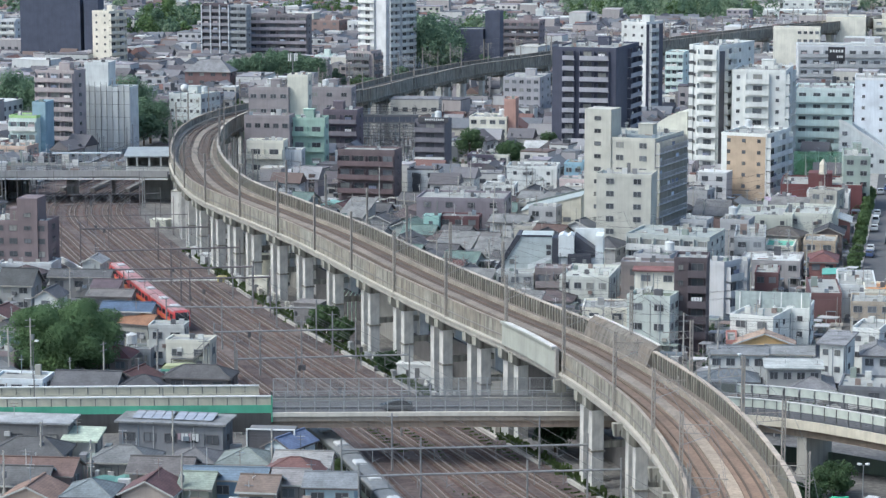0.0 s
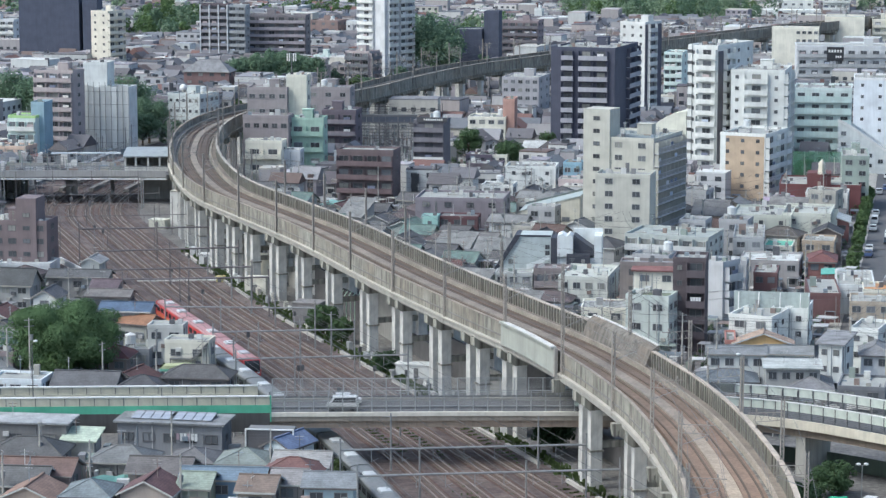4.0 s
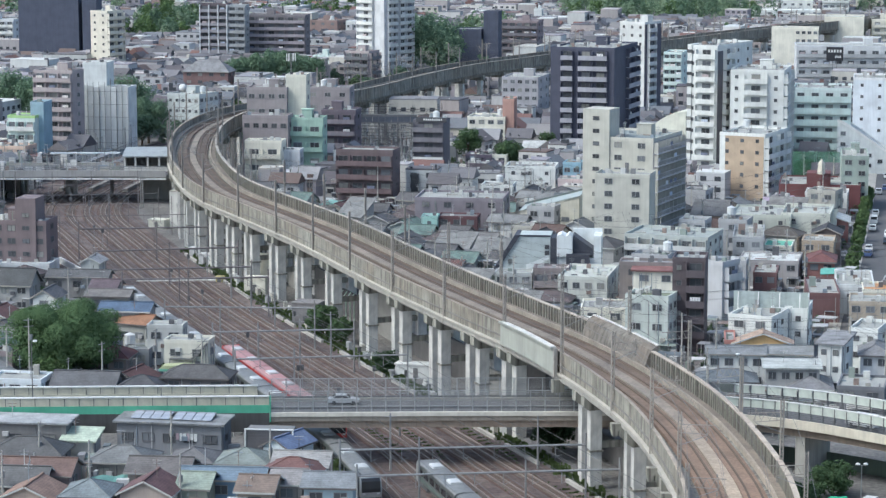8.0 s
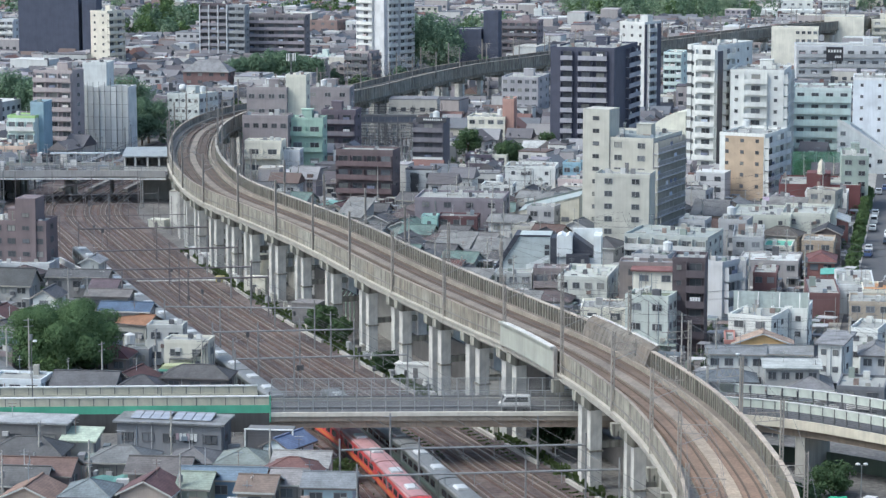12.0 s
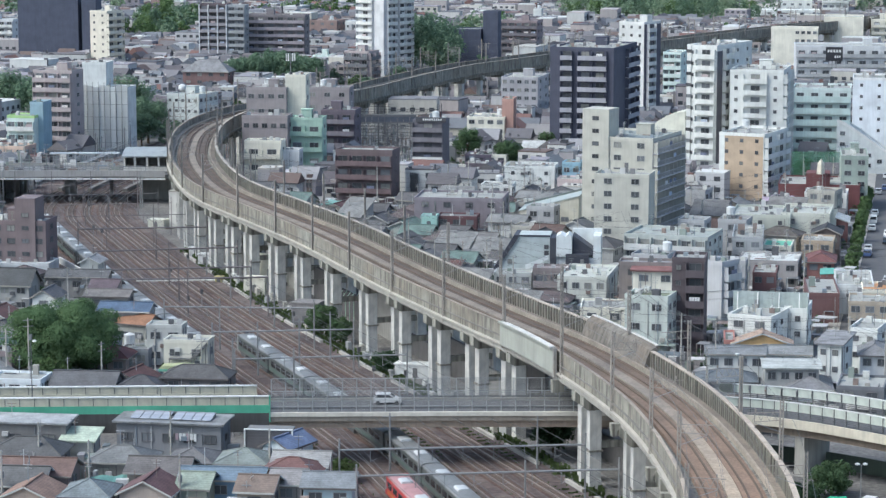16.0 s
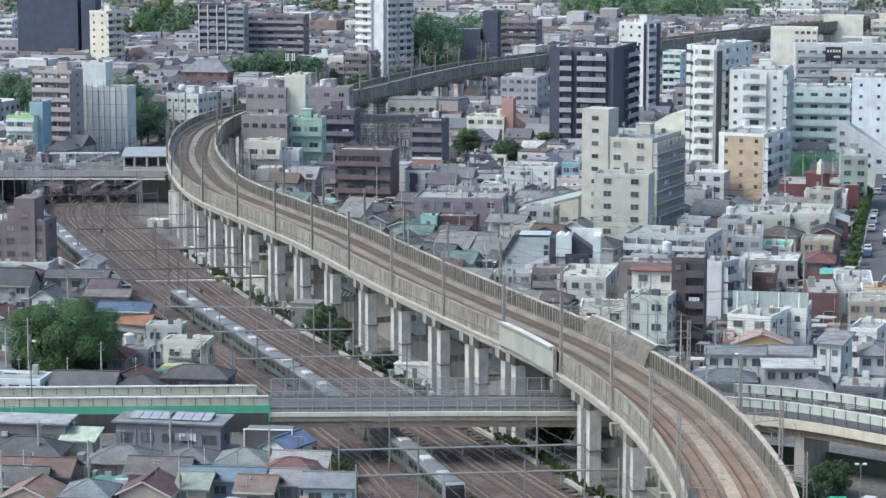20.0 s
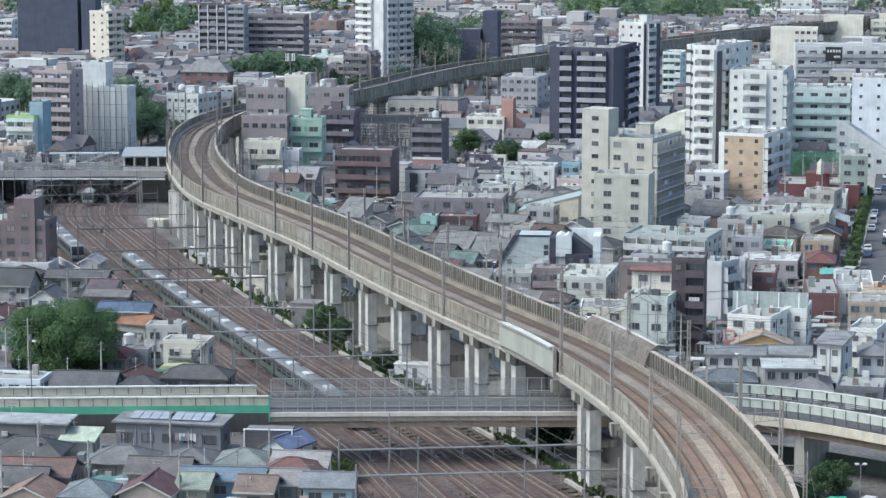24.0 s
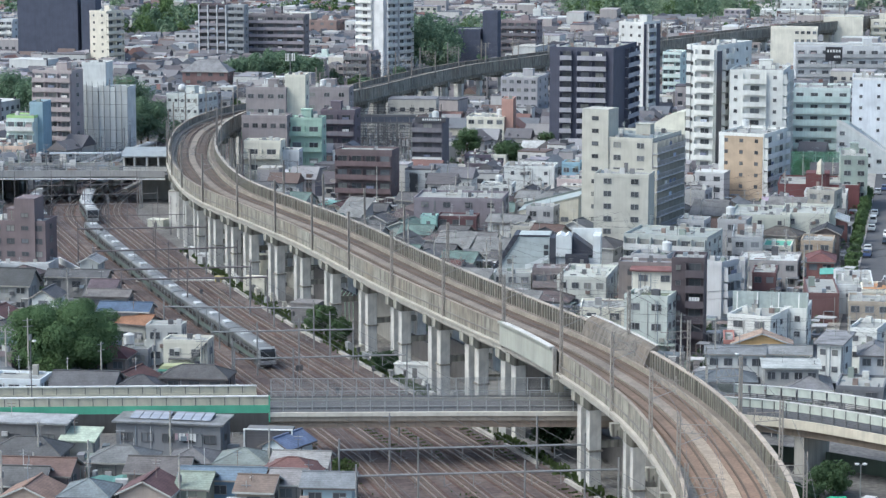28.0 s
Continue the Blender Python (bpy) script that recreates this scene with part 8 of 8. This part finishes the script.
# platforms and clutter beyond the overbridge; the canopies also darken the gap beneath it
for k, (o, n_) in enumerate(((-5.9, 16), (2.0, 18), (11.2, 14))):
    pf = thing("platform", 0, 0, 0, 0, "grey station platform with a flat canopy", "platform", "station platforms")
    q0 = int(np.argmax(RAIL[0][:, 1] > 626))
    sweep("slab", offset(RAIL, o), [rect(-0.55, 0.55, 0.13, 1.1)], CONC_DARK, pf, "", q0, q0 + n_ + 14)
    sweep("canopy_roof", offset(RAIL, o), [rect(-1.0, 1.0, 4.9, 5.15)], surf((0.2, 0.21, 0.225), 0.8, 0, 0.4, 0.5), pf, "", q0 + 4, q0 + n_ + 10)
    for i in range(q0 + 5, q0 + n_ + 10, 4):
        boxes("post", STEEL, pf, [(-0.1, -0.1, 1.1, 0.1, 0.1, 4.9)], "", at_line(RAIL, i, o))
rng = random.Random(31)
for k in range(26):
    i = rng.randrange(int(np.argmax(RAIL[0][:, 1] > 590)), int(np.argmax(RAIL[0][:, 1] > 720)))
    p = at_line(RAIL, i, rng.choice((-13.4, -16, 18.6, 20)) + rng.uniform(-1, 1)).translation
    lone_pole(p.x, p.y, rng.uniform(7, 11), "grey steel line pole near the station")


# ---- trains and road vehicles ----
SILVER = surf((0.15, 0.165, 0.16), 0.35, 0.4, 0.25, 0.3)
SILVER_ROOF = surf((0.235, 0.24, 0.24), 0.55, 0.2, 0.6, 0.22, False)
RED = surf((0.55, 0.07, 0.07), 0.4, 0.0, 0.15, 0.3)
RED_ROOF = surf((0.45, 0.25, 0.25), 0.6, 0, 0.45, 0.3, False)
UNIT = surf((0.62, 0.63, 0.63), 0.4, 0.1, 0.3, 0.5, False)
DARK = surf((0.03, 0.032, 0.036), 0.25, 0, 0.1, 1, False)
CAB_GREY = surf((0.36, 0.37, 0.37), 0.4, 0.2, 0.2, 0.5)
GREEN_BAND = surf((0.13, 0.185, 0.16), 0.4, 0, 0.15, 0.5)
ORANGE_BAND = surf((0.62, 0.22, 0.06), 0.4, 0, 0.15, 0.5)


def train_car(length, body, roof, band, label, cab=0, units=2):
    """One railway carriage along x; cab: 1 or -1 for a driver's end at that side."""
    e = empty("train_car", Matrix(), label, "train car", "train cars")
    L, W = length / 2 - 0.25, 1.45
    b = bmesh.new()
    prof = ((-W, 0.95), (W, 0.95), (W, 3.25), (-W, 3.25))
    q = Matrix.Rotation(radians(90), 4, "Z")
    a0, a1 = -L, L
    prism(b, prof, a0 + (1.1 if cab < 0 else 0), a1 - (1.1 if cab > 0 else 0), 0, Matrix.Rotation(radians(-90), 4, "Z"))
    part("body", b, body, e)
    b = bmesh.new()
    prism(b, ((-W, 3.254), (W, 3.254), (W * 0.97, 3.4), (W * 0.86, 3.54), (W * 0.62, 3.64), (W * 0.3, 3.68), (-W * 0.3, 3.68), (-W * 0.62, 3.64), (-W * 0.86, 3.54), (-W * 0.97, 3.4)), a0 + (1.3 if cab < 0 else 0), a1 - (1.3 if cab > 0 else 0), 0, Matrix.Rotation(radians(-90), 4, "Z"))
    part("roof", b, roof, e, "weathered grey carriage roof")
    unit_me = None
    for k in range(units):
        ux = (k + 0.5) / units * 2 * L * 0.9 - L * 0.9
        if unit_me is None:
            b = bmesh.new()
            prism(b, ((-0.8, 3.66), (0.8, 3.66), (0.74, 3.86), (0.55, 3.93), (-0.55, 3.93), (-0.74, 3.86)), -1.1, 1.1, 0, Matrix.Rotation(radians(-90), 4, "Z"))
            unit_me = part("air_conditioner", b, UNIT, e, "pale roof cooling unit", pose(ux, 0, 0))
        else:
            again("air_conditioner", unit_me, e, pose(ux, 0, 0), "pale roof cooling unit")
    for s in (-1, 1):
        b = bmesh.new()
        box(b, -L + (1.3 if cab < 0 else 0.1), s * W - 0.02, 1.25, L - (1.3 if cab > 0 else 0.1), s * W + 0.02, 1.6)
        part("colour_band", b, band, e)
        win = None
        for k in range(6):
            wx = -L + 2.6 + k * (2 * L - 5.2) / 5
            if win is None:
                b = bmesh.new()
                box(b, -1.05, -0.025, 1.95, 1.05, 0.025, 2.8)
                win = part("window", b, DARK, e, "", pose(wx, s * W, 0))
            else:
                again("window", win, e, pose(wx, s * W, 0))
    for s in (-1, 1):
        b = bmesh.new()
        box(b, s * L * 0.68 - 1.6, -1.15, 0.14, s * L * 0.68 + 1.6, 1.15, 0.92)
        part("bogie", b, STEEL_DARK, e)
    if cab:
        b = bmesh.new()
        c = cab
        x0, x1, x2 = c * (L - 1.1), c * L, c * (L - 0.55)
        pts = [(x0, 0.85), (x1, 0.85), (x1, 2.0), (x1 - c * 0.18, 2.9), (x2, 3.45), (x0, 3.64)]
        prism(b, pts if c > 0 else pts[::-1], -W * 0.97, W * 0.97)
        cab_part = part("cab_end", b, CAB_GREY if body is SILVER else body, e, "grey moulded driver's end" if body is SILVER else "")
        b = bmesh.new()
        pts = [(x1 - c * 0.05, 1.55), (x1 + c * 0.04, 1.55), (x1 + c * 0.04, 2.0), (x1 - c * 0.12, 2.95), (x2 + c * 0.12, 3.36), (x2 - c * 0.06, 3.3)]
        prism(b, pts if c > 0 else pts[::-1], -W * 0.86, W * 0.86)
        part("windscreen", b, DARK, cab_part, "dark raked windscreen")
        for s in (-1, 1):
            b = bmesh.new()
            box(b, x1 - 0.05, s * 0.95 - 0.2, 1.25, x1 + 0.05, s * 0.95 + 0.2, 1.5)
            part("headlight", b, UNIT, cab_part)
    return e


def rail_pose(line, s, z=0.22, flip=False):
    """The pose of a carriage whose centre is s metres along the line."""
    xy, tan = line
    d = np.concatenate(([0], np.cumsum(np.linalg.norm(np.diff(xy, axis=0), axis=1))))
    p, q = [np.array([np.interp(s + o, d, xy[:, 0]), np.interp(s + o, d, xy[:, 1])]) for o in (-6.8, 6.8)]
    c, t = (p + q) / 2, q - p
    return pose(c[0], c[1], z, 0, 0, math.degrees(math.atan2(t[1], t[0])))


def s_of(line, y):
    xy = line[0]
    d = np.concatenate(([0], np.cumsum(np.linalg.norm(np.diff(xy, axis=0), axis=1))))
    return float(np.interp(y, xy[:, 1], d))


def build_train(n, length, body, roof, band, label, cab_near, cab_far, units=2):
    """Carriages in order from the near end to the far end."""
    cars = []
    mid = None
    for k in range(n):
        cab = -1 if k == 0 and cab_near else (1 if k == n - 1 and cab_far else 0)
        if cab == 0 and mid is not None:
            cars.append(copy_thing(mid, Matrix()))
        else:
            c = train_car(length, body, roof, band, label, cab, units)
            mid = c if cab == 0 else mid
            cars.append(c)
    return cars


TRAIN_RED = build_train(3, 20.5, RED, RED_ROOF, ORANGE_BAND, "red express train car with orange stripe and pale roof", True, True)
TRAIN_D = build_train(8, 20.0, SILVER, SILVER_ROOF, GREEN_BAND, "silver commuter train car with grey roof and coolers", True, True)
TRAIN_B = build_train(8, 20.0, SILVER, SILVER_ROOF, GREEN_BAND, "silver commuter train car with green band and grey roof", True, True)
TRAIN_F = build_train(6, 20.0, SILVER, surf((0.42, 0.43, 0.43), 0.7, 0.1, 0.5, 0.3, False), GREEN_BAND, "silver commuter train car coming round the curve", True, True)


def wheel_set(e, r, xs, w):
    b = bmesh.new()
    rod(b, (0, -0.1, 0), (0, 0.1, 0), r, r, 12)
    first = part("wheel", b, DARK, e, "", pose(xs[0], -w, r))
    for x in xs:
        for s in (-w, w):
            if (x, s) != (xs[0], -w):
                again("wheel", first, e, pose(x, s, r))


def road_car(paint, label, kind="sedan"):
    """A car along x, its front to +x."""
    e = empty("van" if kind == "van" else "car", Matrix(), label, "van" if kind == "van" else "car", "road vehicles")
    shape = {"sedan": (((-2.2, 0.35), (2.25, 0.35), (2.25, 0.7), (1.1, 0.95), (-1.5, 1.0), (-2.2, 0.85)), ((-1.6, 0.98), (1.1, 0.95), (0.35, 1.42), (-1.0, 1.42))),
             "hatch": (((-1.9, 0.35), (1.95, 0.35), (1.95, 0.75), (1.1, 1.0), (-1.9, 1.05)), ((-1.85, 1.03), (1.1, 1.0), (0.4, 1.52), (-1.6, 1.54))),
             "van": (((-2.2, 0.4), (2.2, 0.4), (2.2, 0.85), (1.9, 1.15), (-2.2, 1.15)), ((-2.18, 1.152), (1.9, 1.152), (1.35, 1.95), (-2.1, 1.98)))}[kind]
    b = bmesh.new()
    prism(b, shape[0], -0.83, 0.83)
    part("body", b, paint, e)
    b = bmesh.new()
    prism(b, shape[1], -0.74, 0.74)
    cabin = part("cabin", b, paint, e)
    t = shape[1]
    cx = sum(p[0] for p in t) / 4
    inner = [(cx + (p[0] - cx) * 0.84, 1.0 * z0 + (p[1] - z0) * 0.8) for p in t for z0 in (t[0][1] + 0.08,)]
    for s in (-1, 1):
        b = bmesh.new()
        prism(b, inner, s * 0.745 - 0.01, s * 0.745 + 0.01)
        part("side_window", b, DARK, cabin)
    for p, q, name in ((t[1], t[2], "windscreen"), (t[0], t[3], "rear_window")):
        b = bmesh.new()
        f = [(p[0] * (1 - k) + q[0] * k, p[1] * (1 - k) + q[1] * k) for k in (0.12, 0.9)]
        sx = 0.02 if name == "windscreen" else -0.02
        prism(b, (f[0], (f[0][0] + sx, f[0][1] + 0.01), (f[1][0] + sx, f[1][1] + 0.02), f[1]), -0.66, 0.66)
        part(name, b, DARK, cabin)
    wheel_set(e, 0.31, (-1.3, 1.35), 0.76)
    return e


PAINT_WHITE = surf((0.78, 0.78, 0.77), 0.25, 0, 0.08, 1, False)
PAINT_SILVER = surf((0.5, 0.52, 0.54), 0.3, 0.3, 0.08, 1, False)
PAINT_DARK = surf((0.04, 0.045, 0.05), 0.25, 0, 0.08, 1, False)
VAN = road_car(PAINT_WHITE, "white minivan driving over the road bridge", "van")
CAR_W = road_car(PAINT_WHITE, "white hatchback driving over the road bridge", "hatch")
CAR_G = road_car(surf((0.62, 0.72, 0.68), 0.25, 0, 0.08, 1, False), "pale green hatchback driving over the road bridge", "hatch")
CAR_S = road_car(PAINT_SILVER, "silver sedan driving over the road bridge", "sedan")
CAR_X = road_car(PAINT_WHITE, "white compact car driving over the road bridge", "hatch")
CAR_D = road_car(PAINT_DARK, "black sedan driving over the road bridge", "sedan")

CAR_L = road_car(PAINT_WHITE, "white compact van crossing the road bridge", "van")


# ---- parked cars and street trees ----
def parked(kind, paint, x, y, rot, label):
    c = road_car(paint, label, kind)
    c.matrix_basis = pose(x, y, 0.07, 0, 0, rot)
    c["group"] = "parked cars"
    return c


PAINT_BLUE = surf((0.08, 0.12, 0.25), 0.3, 0, 0.08, 1, False)
CARS = [parked("van", PAINT_WHITE, 43.8, 386.8, 8, "white van parked behind the viaduct"),
        parked("hatch", PAINT_SILVER, 46.2, 385.0, 8, "silver hatchback parked beside a house"),
        parked("sedan", PAINT_DARK, 51.9, 303.5, 60, "black sedan in the car park"),
        parked("hatch", PAINT_WHITE, 55.1, 304.9, 60, "white hatchback in the car park"),
        parked("hatch", PAINT_BLUE, 91.3, 517.0, 75, "dark blue hatchback parked in the street")]
for kind, paint, x, y, rot, lab in (("van", PAINT_DARK, 79.6, 482.5, 20, "black van waiting at the street corner"), ("van", PAINT_WHITE, 81.2, 489.0, 15, "white van parked at the street corner"), ("hatch", PAINT_DARK, 82.2, 479.0, 20, "black hatchback at the street corner"), ("hatch", PAINT_WHITE, 78.2, 476.0, 18, "white hatchback at the street corner"), ("sedan", PAINT_SILVER, 80.6, 473.2, 20, "silver sedan at the street corner")):
    CARS.append(parked(kind, paint, x, y, rot, lab))
rng = random.Random(21)
for k in range(38):
    i = rng.randrange(30, len(STREET[0]) - 20)
    side = rng.choice((-2.6, 2.6, -0.9, 1.1))
    p = at_line(STREET, i, side, 0.07) @ pose(0, 0, 0, 0, 0, 180 if side > 0 else 0)
    if all((p.translation - c.matrix_basis.translation).length > 5 for c in CARS):
        CARS.append(copy_thing(rng.choice(CARS[:5]), p))
tp = []
j0, j1 = int(np.argmax(STREET[0][:, 1] > 486)), int(np.argmax(STREET[0][:, 1] > 610))
for k in range(19):
    i = j0 + k * (j1 - j0) // 19
    side = 4.9 if k % 5 == 4 else -4.9
    p = at_line(STREET, i, side) @ pose(0, 0, 0, 0, 0, k * 70)
    if len(tp) < 3:
        tp.append(tree(p.translation.x, p.translation.y, 4.6 + 0.5 * len(tp), 1.7, "leafy green street tree on the pavement", LEAF_FRESH, 60 + k, 700, 0.34, 0.15))
    else:
        copy_thing(rng.choice(tp), p)
# cars standing in yards right of the viaduct
for k in range(12):
    x, y = rng.uniform(-20, 60), rng.uniform(400, 560)
    if near_line(VIA, x, y)[0] > 8 and free(x, y, -1.2) and all((Vector((x, y, 0)) - c.matrix_basis.translation).length > 6 for c in CARS):
        CARS.append(copy_thing(rng.choice(CARS[:5]), pose(x, y, 0.02, 0, 0, rng.uniform(0, 360))))
# wild grass beside the tracks
gv, gf = [], []
for k in range(2600):
    i = rng.randrange(int(np.argmax(RAIL[0][:, 1] > 292)), int(np.argmax(RAIL[0][:, 1] > 520)))
    o = rng.choice((rng.gauss(18.6, 0.6), rng.gauss(-13.2, 0.5), rng.gauss(19.2, 0.8)))
    p = at_line(RAIL, i, o + rng.uniform(-0.2, 0.2)).translation
    hgt, a = rng.uniform(0.3, 0.9), rng.uniform(0, 6.28)
    b0 = len(gv)
    c, s = math.cos(a) * 0.3, math.sin(a) * 0.3
    gv += [(p.x - c, p.y - s, 0.02), (p.x + c, p.y + s, 0.02), (p.x + c * 1.4, p.y + s * 1.4 + 0.1, hgt), (p.x - c * 0.6, p.y - s * 0.6, hgt * 1.1)]
    gf.append((b0, b0 + 1, b0 + 2, b0 + 3))
for k in range(7000):
    i = rng.randrange(int(np.argmax(RAIL[0][:, 1] > 286)), int(np.argmax(RAIL[0][:, 1] > 372)))
    o = rng.choice((-8.4, -8.4, -11.6, 2.2, 7.0, 15.6)) + rng.gauss(0, 0.5)
    p = at_line(RAIL, i, o).translation
    if noise.noise(Vector((p.x * 0.12, p.y * 0.05, o * 0.3))) < 0.02:
        continue
    hgt, a = rng.uniform(0.1, 0.3), rng.uniform(0, 6.28)
    b0 = len(gv)
    c, s = math.cos(a) * 0.09, math.sin(a) * 0.09
    gv += [(p.x - c, p.y - s, 0.1), (p.x + c, p.y + s, 0.1), (p.x + c * 1.4, p.y + s * 1.4 + 0.04, 0.1 + hgt), (p.x - c * 0.6, p.y - s * 0.6, 0.1 + hgt * 1.1)]
    gf.append((b0, b0 + 1, b0 + 2, b0 + 3))
tagged(raw("wild_grass", gv, gf, GRASS), "wild grass along the railway edge", "grass", kind="stuff")
def road_pose(x, lane):
    """On the bridge at plan x; lane: sideways from the middle, to the right of the road's line."""
    xy, tan = ROAD
    i = float(np.interp(x, xy[:, 0], np.arange(len(xy))))
    k = min(int(i), len(xy) - 2)
    p = xy[k] + (xy[k + 1] - xy[k]) * (i - k)
    t = tan[k] * (1 - i + k) + tan[k + 1] * (i - k)
    turn = math.degrees(math.atan2(t[1], t[0])) + (180 if lane > 0 else 0)
    return pose(p[0] + t[1] * lane, p[1] - t[0] * lane, 7.61, 0, 0, turn)


def motions():
    """All that moves: four trains and seven road vehicles."""
    times = [0.5 * k for k in range(57)]

    def run(cars, line, s0, t0, v, pitch, towards):
        for k, c in enumerate(cars):
            walk(c, [(t, rail_pose(line, s0 + v * (t - t0) + (k + 0.5) * pitch)) for t in times])

    run(TRAIN_RED, TRACKS["red"], s_of(TRACKS["red"], 428.0), 0.0, -11.7, 20.5, True)
    run(TRAIN_D, TRACKS["d"], s_of(TRACKS["d"], 306.0), 8.0, 13.3, 20.0, False)
    run(TRAIN_B, TRACKS["b"], s_of(TRACKS["b"], 317.0) - 160.0, 8.0, 12.05, 20.0, False)
    run(TRAIN_F, TRACKS["f"], s_of(TRACKS["f"], 565.0), 28.0, -8.3, 20.0, True)

    def drive(c, x0, t0, v, lane):
        walk(c, [(t, road_pose(max(-200, min(90, x0 + v * (t - t0))), lane)) for t in times])

    # to the right on the far side, to the left on the near side
    drive(VAN, -2.7, 3.0, -11.4, 1.9)
    drive(CAR_W, -19.8, 3.5, 12.6, -1.9)
    drive(CAR_G, -5.2, 6.0, -12.6, 1.9)
    drive(CAR_S, -14.0, 8.0, 12.6, -1.9)
    drive(CAR_X, -7.8, 16.0, 17.0, -1.9)
    drive(CAR_L, 9.8, 12.0, -11.9, 1.9)
    drive(CAR_D, -6.8, 0.0, -12.2, 1.9)


motions()
